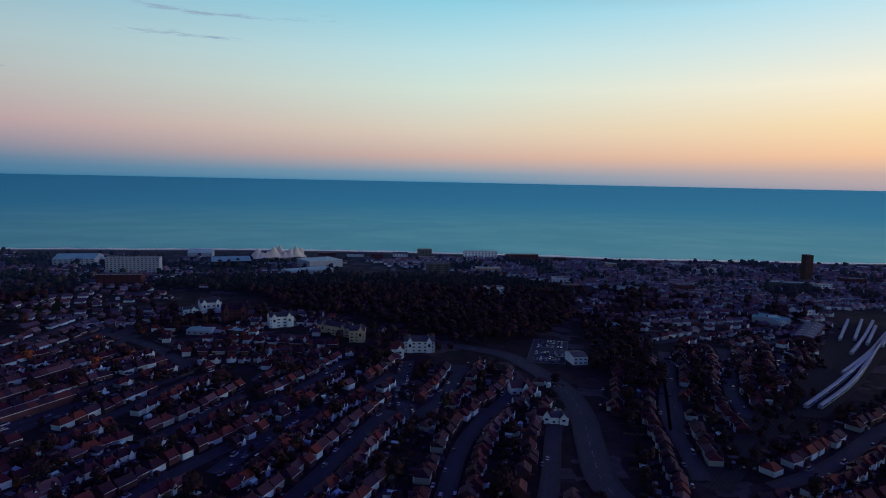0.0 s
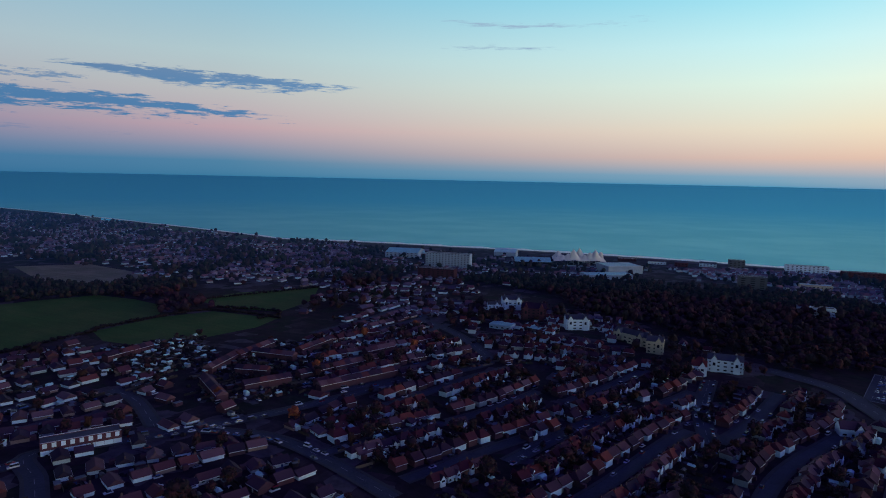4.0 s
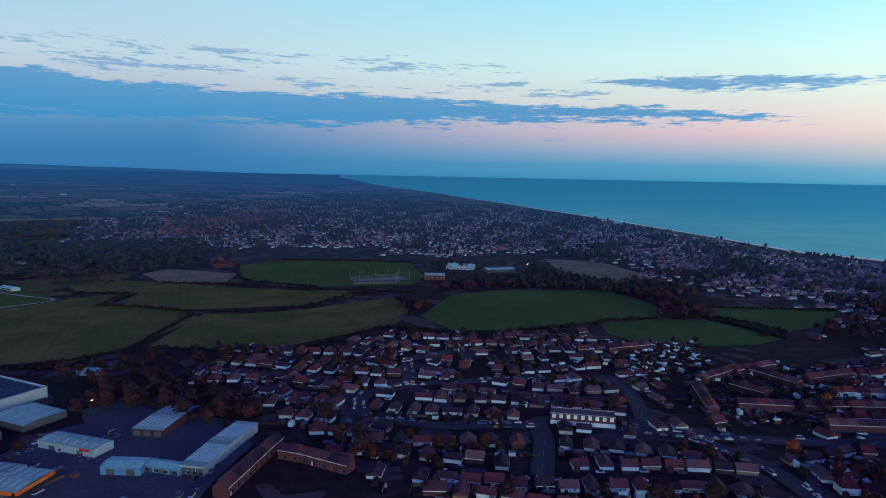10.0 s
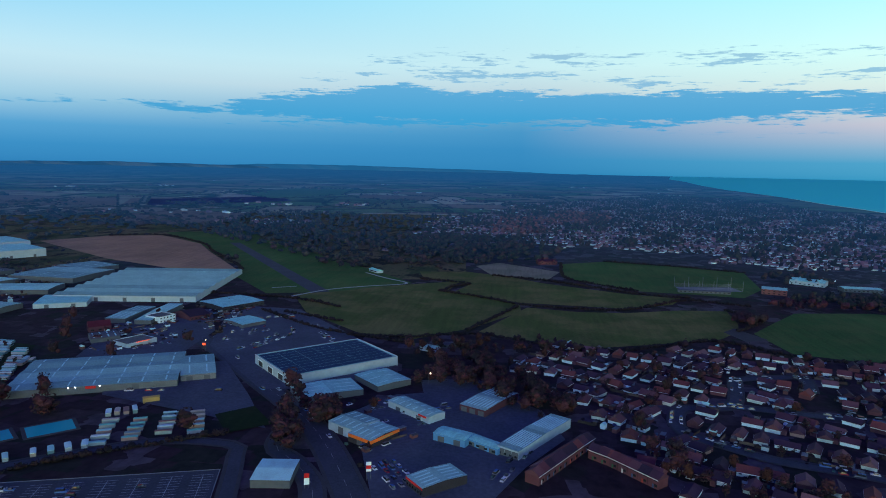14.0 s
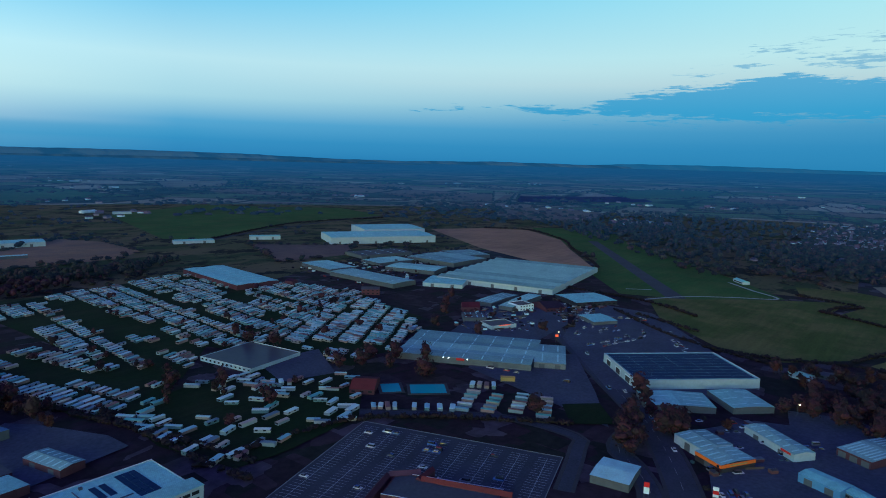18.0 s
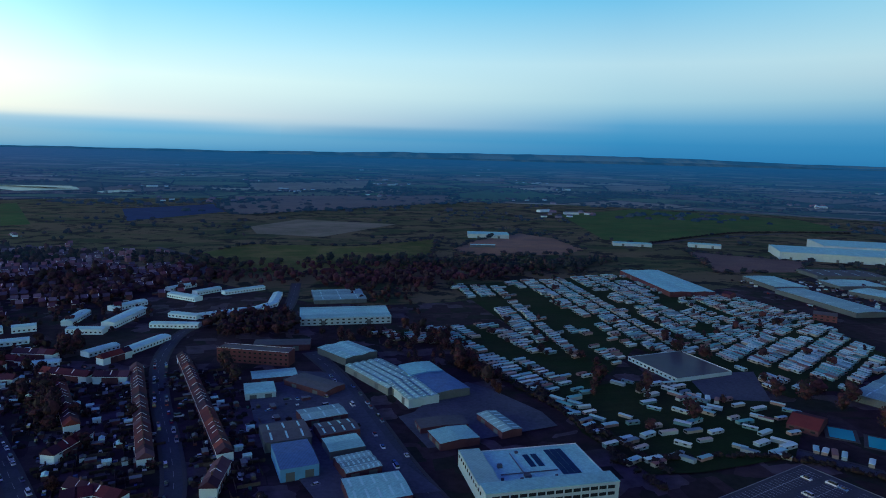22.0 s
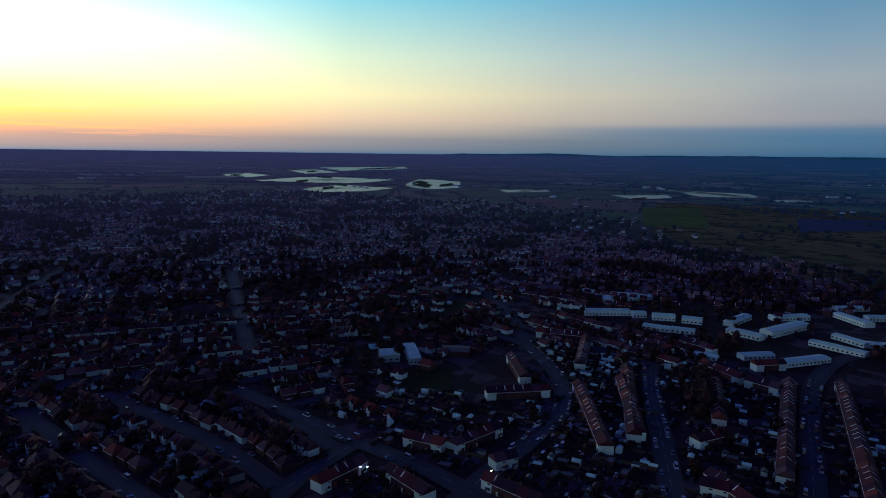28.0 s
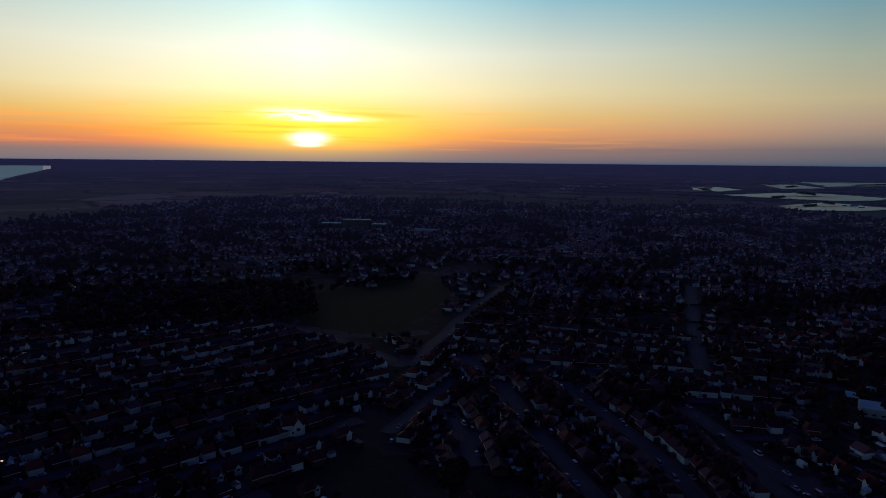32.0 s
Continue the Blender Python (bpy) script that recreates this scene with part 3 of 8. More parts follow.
def mesh_of(name, verts, faces, mats, index=None, smooth=False):
    me = bpy.data.meshes.new(name)
    me.from_pydata([tuple(v) for v in verts], [], faces)
    for m in mats if isinstance(mats, (list, tuple)) else [mats]:
        me.materials.append(m)
    if index is not None:
        me.polygons.foreach_set("material_index", index)
    if smooth:
        me.polygons.foreach_set("use_smooth", [True] * len(me.polygons))
    me.update()
    return me


def plan_attribute(me, flat):
    a = me.attributes.new("plan", "FLOAT_VECTOR", "POINT")
    a.data.foreach_set("vector", [c for p in flat for c in (p[0], p[1], 0.0)])


def polar_sheet(name, az_list, inner, outer, steps, mat, lift, label, category):
    """A sheet between two distances that may vary with the direction."""
    verts, flat, faces = [], [], []
    for az in az_list:
        lo, hi = math.log(inner(az)), math.log(outer(az))
        for j in range(steps + 1):
            p = along(az, math.exp(lo + (hi - lo) * j / steps))
            flat.append(p)
            verts.append(lay(*p, lift))
    for i in range(len(az_list) - 1):
        for j in range(steps):
            a = i * (steps + 1) + j
            faces.append((a, a + 1, a + steps + 2, a + steps + 1))
    me = mesh_of(name, verts, faces, mat, smooth=True)
    plan_attribute(me, flat)
    return tagged(new(name, me), label, category, kind="structure")


RING = [i * 2.0 for i in range(181)]
polar_sheet("ground", RING, lambda a: 0.02, lambda a: 2200.0, 52, M["ground"], 0.0, "dark gardens and rough grass between the houses of the town", "ground")
polar_sheet("backdrop_land", [77.5 + i * 1.5 for i in range(144)], lambda a: 2200.0, lambda a: 150000.0, 60, M["far_land"], 0.0, "hazy flat farmland of small fields reaching the horizon", "backdrop")

COAST = [(78, 27792), (75.5, 10875), (73.6, 7854), (66.8, 4350), (60.5, 3045), (55.2, 2457), (50.6, 2071), (45, 1752), (40.1, 1537), (30.8, 1444), (25.2, 1392), (12, 1327), (0, 1295), (-15.8, 1298), (-24, 1371), (-32.5, 1477), (-42, 1728), (-50, 2235), (-58, 3383), (-64.8, 5129), (-67.1, 8259), (-68, 10875)]


def shore(az):
    for (a, d), (b, e) in zip(COAST, COAST[1:]):
        if b <= az <= a:
            k = (a - az) / (a - b)
            return math.exp(math.log(d) * (1 - k) + math.log(e) * k)
    return COAST[0][1] if az > COAST[0][0] else COAST[-1][1]


def seaward(az):
    return 150000.0 if az > -52 else 150000.0 + (14900.0 - 150000.0) * min(1, (-52 - az) / 8)


polar_sheet("backdrop_land", [54.0 + i * 0.75 for i in range(33)], lambda a: 2200.0, lambda a: max(2201.0, shore(min(a, 77.9)) + 30), 30, M["far_land"], 0.0, "hazy built-up land along the far coast", "backdrop")
polar_sheet("backdrop_land", [-52.0 - i * 0.75 for i in range(25)], lambda a: 2200.0, lambda a: max(2201.0, shore(a) + 30), 30, M["far_land"], 0.0, "hazy flat land along the western coast", "backdrop")
polar_sheet("backdrop_spit", [-52.0 - i * 0.75 for i in range(26)], lambda a: seaward(a) * 0.99, lambda a: 151000.0, 12, M["far_land"], 0.2, "thin far headland on the horizon", "backdrop")
SEA_AZ = [78.0 - i * 0.75 for i in range(195)]
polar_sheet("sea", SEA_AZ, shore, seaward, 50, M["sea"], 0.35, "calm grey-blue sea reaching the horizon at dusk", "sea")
polar_sheet("surf", SEA_AZ[12:], lambda a: shore(a) - 3, lambda a: shore(a) + 26 + 6 * math.sin(a * 1.7) + 5 * math.sin(a * 5.1), 1, M["foam"], 0.6, "thin white line of breaking surf along the beach", "surf")
polar_sheet("beach", SEA_AZ[12:], lambda a: shore(a) - 20, lambda a: shore(a) - 1, 1, M["sand"], 0.5, "pale shingle beach between the sea and the seafront", "beach")


def hill_line(name, crest, dist, foot, mat, seed, label):
    """A ridge of downs on the rim. crest: rows of (bearing, degrees above the eye's level); foot: degrees below it."""
    verts, flat, faces = [], [], []
    n_az = 240
    azs, ups = [c[0] for c in crest], [c[1] for c in crest]
    for i in range(n_az + 1):
        az = azs[0] + (azs[-1] - azs[0]) * i / n_az
        rough = 0.07 * noise.noise(Vector((az * 0.22, seed, 0))) + 0.035 * noise.noise(Vector((az * 1.1, seed, 4)))
        h = EYE + dist * math.tan(radians(float(np.interp(az, azs, ups)) + rough))
        low_z = EYE - dist * math.tan(radians(foot))
        for d, k in ((dist - 60, 0.0), (dist - 20, 0.38), (dist + 10, 0.72), (dist + 30, 1.0), (dist + 60, 0.75)):
            p = along(az, d)
            flat.append((p[0] * 4, p[1] * 4 + k * 900))
            verts.append((p[0], p[1], low_z + (h - low_z) * k))
    for i in range(n_az):
        for j in range(4):
            a = i * 5 + j
            faces.append((a, a + 1, a + 6, a + 5))
    me = mesh_of(name, verts, faces, mat, smooth=True)
    plan_attribute(me, flat)
    tagged(new(name, me), label, "backdrop", kind="structure")


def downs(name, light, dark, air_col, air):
    """Wooded chalk downs: dark woods and paler slopes, blue haze painted in as emission."""
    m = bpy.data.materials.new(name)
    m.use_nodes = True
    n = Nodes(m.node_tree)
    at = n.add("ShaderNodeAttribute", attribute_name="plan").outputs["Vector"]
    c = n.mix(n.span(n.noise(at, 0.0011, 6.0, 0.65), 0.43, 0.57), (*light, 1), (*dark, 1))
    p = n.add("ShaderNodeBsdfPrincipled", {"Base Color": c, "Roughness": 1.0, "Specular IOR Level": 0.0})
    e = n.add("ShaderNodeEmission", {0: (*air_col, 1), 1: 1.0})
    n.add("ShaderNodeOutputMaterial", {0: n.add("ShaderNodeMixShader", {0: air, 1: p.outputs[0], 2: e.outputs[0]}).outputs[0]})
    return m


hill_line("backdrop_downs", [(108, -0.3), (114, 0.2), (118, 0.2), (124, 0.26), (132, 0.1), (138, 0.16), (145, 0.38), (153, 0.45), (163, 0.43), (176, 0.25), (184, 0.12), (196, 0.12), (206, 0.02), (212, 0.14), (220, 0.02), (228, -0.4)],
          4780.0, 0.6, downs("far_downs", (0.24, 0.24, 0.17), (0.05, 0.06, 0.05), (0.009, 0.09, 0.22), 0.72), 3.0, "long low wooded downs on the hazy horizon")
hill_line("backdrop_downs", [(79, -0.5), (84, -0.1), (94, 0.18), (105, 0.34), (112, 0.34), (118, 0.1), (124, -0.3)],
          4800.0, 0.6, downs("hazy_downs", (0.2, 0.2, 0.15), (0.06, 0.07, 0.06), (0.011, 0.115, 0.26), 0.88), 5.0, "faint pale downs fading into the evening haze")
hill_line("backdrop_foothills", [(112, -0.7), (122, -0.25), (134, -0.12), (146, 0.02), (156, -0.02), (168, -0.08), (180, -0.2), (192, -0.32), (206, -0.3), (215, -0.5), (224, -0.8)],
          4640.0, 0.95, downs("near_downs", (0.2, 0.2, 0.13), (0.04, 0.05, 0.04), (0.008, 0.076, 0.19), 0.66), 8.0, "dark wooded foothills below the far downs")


PILE = []
PLOTS = []


def area(name, pts, mat, z, label, category, kind="structure"):
    """A flat piece of land with the given corners."""
    PILE.append(name)
    PLOTS.append(pts)
    z += 0.003 * len(PILE)
    verts = [lay(x, y, z) for x, y in pts]
    me = mesh_of(name, verts, [tuple(range(len(pts)))], M[mat])
    if me.polygons[0].normal.z < 0:
        me.flip_normals()
    return tagged(new(name, me), label, category, kind=kind)


def curve_points(pts, step=6.0):
    """A smooth line through the given points."""
    out = []
    n_p = len(pts)
    for i in range(n_p - 1):
        p0, p1, p2, p3 = (Vector((*pts[max(0, min(n_p - 1, i + k))], 0)) for k in (-1, 0, 1, 2))
        k = max(1, int((p2 - p1).length / step))
        for j in range(k):
            t = j / k
            out.append(0.5 * ((2 * p1) + (p2 - p0) * t + (2 * p0 - 5 * p1 + 4 * p2 - p3) * t * t + (3 * p1 - p0 - 3 * p2 + p3) * t ** 3))
    out.append(Vector((*pts[-1], 0)))
    return out


def ribbon(line, off_a, off_b, z):
    verts, faces = [], []
    for i, p in enumerate(line):
        d = (line[min(i + 1, len(line) - 1)] - line[max(i - 1, 0)]).normalized()
        side = Vector((d.y, -d.x, 0))
        for o in (off_a, off_b):
            q = p + side * o
            verts.append(lay(q.x, q.y, z))
        if i:
            a = 2 * i
            faces.append((a - 2, a - 1, a + 1, a))
    return verts, faces


ROAD_CELLS = set()  # 5 m squares that streets keep free of houses


def road(pts, width=7.0, label="grey asphalt street", marks=True, walks=True, name="road", mat="asphalt"):
    line = curve_points(pts)
    PILE.append(name)
    z = 0.1 + 0.003 * len(PILE)
    reach = width / 2 + 5.2
    k = int(reach / 5) + 1
    for p in line:
        for i in range(-k, k + 1):
            for j in range(-k, k + 1):
                cx, cy = round(p.x / 5) + i, round(p.y / 5) + j
                if math.hypot(cx * 5 - p.x, cy * 5 - p.y) < reach:
                    ROAD_CELLS.add((cx, cy))
    ob = tagged(new(name, mesh_of(name, *ribbon(line, -width / 2, width / 2, z), M[mat])), label, "road", kind="structure")
    if walks:
        for s in (-1, 1):
            a, b = sorted((s * width / 2, s * (width / 2 + 1.9)))
            k = new("pavement", mesh_of("pavement", *ribbon(line, a, b, z + 0.12), M["paving"]))
            k.parent = ob
    if marks:
        verts, faces = [], []
        for i in range(0, len(line) - 1, 2):
            v, fc = ribbon(line[i:i + 2], -0.08, 0.08, z + 0.03)
            faces += [tuple(q + len(verts) for q in fq) for fq in fc]
            verts += v
        k = new("centre_line", mesh_of("centre_line", verts, faces, M["marking"]))
        k.parent = ob
    return ob


# ---------------------------------------------------------------- building blocks


class Kit:
    """Faces of one part: boxes, prisms and panels in the thing's own metres."""

    def __init__(self):
        self.v, self.f = [], []

    def add(self, verts, faces):
        k = len(self.v)
        self.v += [tuple(p) for p in verts]
        self.f += [tuple(i + k for i in fc) for fc in faces]
        return self

    def box(self, x0, y0, z0, x1, y1, z1, bottom=False):
        v = [(x0, y0, z0), (x1, y0, z0), (x1, y1, z0), (x0, y1, z0), (x0, y0, z1), (x1, y0, z1), (x1, y1, z1), (x0, y1, z1)]
        f = [(0, 1, 5, 4), (1, 2, 6, 5), (2, 3, 7, 6), (3, 0, 4, 7), (4, 5, 6, 7)]
        return self.add(v, f + ([(3, 2, 1, 0)] if bottom else []))

    def walls(self, w, d, h, gable=0.0):
        """Four walls round the origin; gable: the height of the pointed ends at x = -w/2 and w/2."""
        a, b = w / 2, d / 2
        v = [(-a, -b, 0), (a, -b, 0), (a, b, 0), (-a, b, 0), (-a, -b, h), (a, -b, h), (a, b, h), (-a, b, h)]
        f = [(0, 1, 5, 4), (2, 3, 7, 6)]
        if gable:
            v += [(-a, 0, h + gable), (a, 0, h + gable)]
            f += [(1, 2, 6, 9, 5), (3, 0, 4, 8, 7)]
        else:
            f += [(1, 2, 6, 5), (3, 0, 4, 7)]
        return self.add(v, f)

    def gable_roof(self, w, d, h, rise, over=0.35, hip=0.0, t=0.16):
        """A ridge along x over a w by d plan; hip: how far the ridge stops short of the ends."""
        a, b = w / 2 + over, d / 2 + over
        z = h - over * rise / (d / 2)
        r = a - hip
        top = h + rise + t
        v = [(-a, -b, z + t), (a, -b, z + t), (a, b, z + t), (-a, b, z + t), (-r, 0, top), (r, 0, top),
             (-a, -b, z), (a, -b, z), (a, b, z), (-a, b, z)]
        f = [(0, 1, 5, 4), (2, 3, 4, 5), (1, 2, 5), (3, 0, 4), (6, 7, 1, 0), (7, 8, 2, 1), (8, 9, 3, 2), (9, 6, 0, 3), (9, 8, 7, 6)]
        return self.add(v, f)

    def mesh(self, name, mat):
        return mesh_of(name, self.v, self.f, M[mat] if isinstance(mat, str) else mat)


def part(name, kit, mat, parent, label=""):
    ob = new(name, kit.mesh(name, mat) if isinstance(kit, Kit) else kit)
    ob.parent = parent
    return tagged(ob, label) if label else ob


def thing(name, m, label, category, group=""):
    ob = new(name)
    ob.empty_display_size = 1.0
    ob.matrix_world = m
    return tagged(ob, label, category, group)


def stand(x, y, angle, z=0.0):
    p = lay(x, y, z)
    m = Matrix.Translation(p) @ Matrix.Rotation(angle, 4, "Z")
    d = math.hypot(x, y)
    return m @ Matrix.Scale(math.hypot(p.x, p.y) / d, 4) if d > NEAR_EDGE else m


class Batch:
    """Many far pieces in one mesh of kind stuff."""

    def __init__(self):
        self.v, self.f, self.i, self.mats = [], [], [], []
        self.n = 0

    def put(self, kits, m):
        arr_m = np.array(m.to_3x3()), np.array(m.translation)
        for verts, faces, mat in kits:
            if mat not in self.mats:
                self.mats.append(mat)
            self.v.append(verts @ arr_m[0].T + arr_m[1])
            self.f += [tuple(q + self.n for q in fc) for fc in faces]
            self.i += [self.mats.index(mat)] * len(faces)
            self.n += len(verts)

    def done(self, name, label, category):
        if not self.v:
            return None
        me = mesh_of(name, np.concatenate(self.v).tolist(), self.f, [M[k] for k in self.mats], self.i)
        return tagged(new(name, me), label, category, kind="stuff")


def plain(parts):
    """The parts of a template as arrays for a Batch."""
    return [(np.array(k.v, float), k.f, mat) for _, k, mat, _ in parts]


def template(name, parts, label, category):
    """A thing kept far below the ground's use: its copies share its meshes. It is removed at the end."""
    ob = thing(name, Matrix.Identity(4), label, category)
    for pname, k, mat, plabel in parts:
        part(pname, k, mat, ob, plabel)
    return ob


FAR_LOOK = dict(dusk_tile="far_roof", tile="far_roof", brown_tile="far_roof", white_wall="far_wall", pale_render="far_wall", render_wall="far_wall", brick="far_roof", leaf="far_hedge", dusk_leaf="far_hedge", leaf_gold="far_hedge")  # from 900 m out, copies that carry painted haze


class Kind:
    """A kind of repeated thing: single objects within 'reach' of the middle of the plan (up to 'most'), and one batch for the rest."""

    def __init__(self, name, variants, category, reach, most, far_label, far_parts):
        self.variants, self.reach, self.most, self.far_label, self.category = variants, reach, most, far_label, category
        self.name, self.count, self.batch = name, 0, Batch()
        self.far = [[q for q in plain(v[0]) if q[2] in far_parts or not far_parts] for v in variants]
        self.waiting, self.farther, self.middle, self.vary, self.base = [], None, None, 0.05, 1.0

    def put(self, x, y, angle, which=None, z=0.0):
        self.waiting.append((math.hypot(x, y), x, y, angle, random.randrange(len(self.variants)) if which is None else which, z))

    def size(self, x, y):
        """Every one is a little longer, deeper or taller than the next."""
        r = random.Random(round(x * 7.0) * 1009 + round(y * 7.0))
        b = self.base
        return Matrix.Diagonal((b * r.uniform(1 - self.vary, 1 + self.vary), b * r.uniform(1 - self.vary, 1 + self.vary * 0.7), b * r.uniform(1 - self.vary, 1 + self.vary * 0.6), 1))

    def done(self):
        made = {}
        self.waiting.sort(key=lambda r: r[0])
        for d, x, y, a, k, z in self.waiting:
            m = stand(x, y, a, z)
            if d < self.reach and self.count < self.most:
                self.count += 1
                if k not in made:
                    parts, label = self.variants[k]
                    made[k] = template(self.name, parts, label, self.category)
                    made[k]["group"] = self.far_label
                    made[k].matrix_world = m
                else:
                    copy_thing(made[k], m @ self.size(x, y))
            else:
                m = m @ self.size(x, y)
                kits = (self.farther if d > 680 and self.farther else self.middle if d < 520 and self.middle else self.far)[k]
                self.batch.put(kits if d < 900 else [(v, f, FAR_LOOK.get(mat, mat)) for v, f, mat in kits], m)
        self.batch.done(self.name + "_rows", self.far_label, self.category)


# ---- houses: ridge along x, front towards -y


def windows_for(w, d, rows, per, first=1.0, size=(1.5, 1.2), step=2.7):
    out = []
    for s in (-1, 1):
        for r in range(rows):
            for i in range(per):
                x = -w / 2 + w * (i + 0.5) / per
                z = first + r * step
                k = Kit()
                y0, y1 = sorted((s * d / 2, s * (d / 2 + 0.06)))
                k.box(x - size[0] / 2, y0, z, x + size[0] / 2, y1, z + size[1], True)
                out.append(("window", k, "glass", ""))
    return out


def house(w, d, h, rise, wall, roof, hip=0.0, rows=2, per=2, bay=False, chimneys=1, porch=False):
    p = [("wall", Kit().walls(w, d, h, 0 if hip else rise), wall, ""), ("roof", Kit().gable_roof(w, d, h, rise, hip=hip), roof, "")]
    z0 = h - 0.35 * rise / (d / 2)
    for s in (-1, 1) if w > 7 else (-1,):
        y0, y1 = sorted((s * (d / 2 + 0.36), s * (d / 2 + 0.42)))
        p.append(("fascia", Kit().box(-w / 2 - 0.3, y0, z0 - 0.22, w / 2 + 0.3, y1, z0 + 0.06), "ridge", "white fascia board"))
    for i in range(chimneys):
        x = (-w / 2 + 0.6) if i == 0 else (w / 2 - 0.6)
        if hip:
            x = -w / 2 + hip + 0.3 if i == 0 else w / 2 - hip - 0.3
        c = Kit().box(x - 0.45, -0.35, h + rise * 0.5, x + 0.45, 0.35, h + rise + 1.1)
        c.box(x - 0.28, -0.15, h + rise + 1.1, x - 0.02, 0.15, h + rise + 1.5).box(x + 0.02, -0.15, h + rise + 1.1, x + 0.28, 0.15, h + rise + 1.5)
        p.append(("chimney", c, "chimney", ""))
    p += windows_for(w, d, rows, 2)[1:rows * 2:2][:2] if per < 3 else windows_for(w, d, rows, 3)[::2][:2]
    p.append(("door", Kit().box(-0.5, -d / 2 - 0.07, 0, 0.5, -d / 2, 2.05, True), "door", ""))
    if bay:  # a gabled bay on the front, white between the timbers
        bx = w * 0.2
        k = Kit()
        b0, b1, y0, y1, e = bx - 1.6, bx + 1.6, -d / 2 - 1.1, 0.0, h
        k.add([(b0, y0, 0), (b1, y0, 0), (b1, y1, 0), (b0, y1, 0), (b0, y0, e), (b1, y0, e), (b1, y1, e), (b0, y1, e), (bx, y0, e + rise * 0.75), (bx, y1, e + rise * 0.75)],
              [(0, 1, 5, 8, 4), (1, 2, 6, 5), (3, 0, 4, 7)])
        p.append(("gabled_bay", k, "white_wall", "white rendered gable"))
        q = Kit()
        o = 0.3
        q.add([(b0 - o, y0 - o, e - 0.25), (bx, y0 - o, e + rise * 0.75 + 0.12), (bx, y1, e + rise * 0.75 + 0.12), (b0 - o, y1, e - 0.25),
               (b1 + o, y0 - o, e - 0.25), (b1 + o, y1, e - 0.25)], [(0, 1, 2, 3), (1, 4, 5, 2)])
        p.append(("bay_roof", q, roof, ""))
        p.append(("window", Kit().box(bx - 1.0, y0 - 0.05, 2.9, bx + 1.0, y0, 4.0, True), "glass", ""))
    if porch:
        k = Kit().box(w / 2 - 3.0, d / 2, 0, w / 2 - 0.4, d / 2 + 3.0, 2.6)
        p.append(("extension", k, "brick", "flat-roofed extension"))
    return p


SEMI = Kind("house", [
    (house(8.0, 8.6, 4.3, 3.3, "brick", "tile", per=2, bay=True), "brick house with a white gabled bay and dark tiles"),
    (house(11.5, 8.2, 4.2, 3.1, "render_wall", "tile", hip=2.8, per=3, chimneys=2, porch=True, bay=True), "rendered semi-detached house with a hipped tile roof"),
    (house(7.6, 8.6, 4.3, 3.3, "render_wall", "tile", per=2, bay=True), "gabled house with a white bay and red-brown tiles"),
    (house(8.6, 8.8, 4.2, 3.3, "render_wall", "tile", hip=3.0, per=2, bay=True), "detached house with a hipped roof and white bay"),
    (house(10.5, 8.2, 4.2, 3.0, "render_wall", "brown_tile", per=3, porch=True, bay=True), "plain brick semi-detached house with a brown tile roof"),
], "house", 560.0, 100, "rows of brick and rendered houses with dark tiled roofs", ("brick", "render_wall", "white_wall", "tile", "brown_tile", "chimney", "ridge"))

SEMI.vary, SEMI.base = 0.14, 0.84
# past 680 m the tiles take the copy with dusk painted in
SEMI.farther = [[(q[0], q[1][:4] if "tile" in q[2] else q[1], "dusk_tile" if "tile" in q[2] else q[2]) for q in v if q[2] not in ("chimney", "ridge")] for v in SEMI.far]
BUNGALOW = Kind("bungalow", [
    (house(9.6, 7.2, 2.2, 2.2, "white_wall", "brown_tile", rows=1, per=3, chimneys=1), "white bungalow with a brown tiled gable roof"),
    (house(8.6, 8.0, 2.2, 2.5, "pale_render", "brown_tile", rows=1, per=2, chimneys=1, porch=True), "small bungalow with a low tiled roof and extension"),
    (house(10.5, 6.8, 2.2, 2.1, "pale_render", "brown_tile", rows=1, per=3, chimneys=0), "rendered bungalow with a shallow brown roof"),
    (house(9.0, 7.4, 2.8, 2.6, "brick", "brown_tile", rows=1, per=3, chimneys=0), "chalet bungalow of brick with a brown roof"),
], "bungalow", 630.0, 95, "closes of low bungalows with brown tiled roofs", ("brick", "pale_render", "white_wall", "brown_tile", "ridge"))

BUNGALOW.vary = 0.15
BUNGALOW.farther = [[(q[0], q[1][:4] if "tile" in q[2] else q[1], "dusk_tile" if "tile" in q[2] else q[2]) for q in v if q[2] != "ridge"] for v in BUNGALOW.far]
TERRACE = Kind("terraced_house", [
    (house(5.6, 7.4, 4.9, 2.6, "brick", "tile", per=2, chimneys=1) + [("verge", Kit().add([(-2.95, -4.1, 4.72), (-2.3, -4.1, 4.72), (-2.3, 0, 7.76), (-2.95, 0, 7.76), (-2.95, 4.1, 4.72), (-2.3, 4.1, 4.72)], [(0, 1, 2, 3), (3, 2, 5, 4)]), "ridge", "pale verge")],
     "brick terraced house with dark red tiles and a pale verge"),
    (house(5.6, 7.4, 4.9, 2.6, "brick", "tile", per=2, chimneys=1), "brick terraced house with dark red tiles"),
    (house(5.6, 7.4, 5.0, 2.6, "white_wall", "tile", per=2, chimneys=0), "white rendered end house of a terrace"),
    (house(5.6, 7.4, 4.9, 2.3, "brick", "brown_tile", per=2, chimneys=0), "brown brick terraced house with a brown roof"),
], "terraced house", 630.0, 110, "terraces of brick houses with dark roofs", ("brick", "white_wall", "tile", "brown_tile", "ridge"))
TERRACE.vary = 0.0
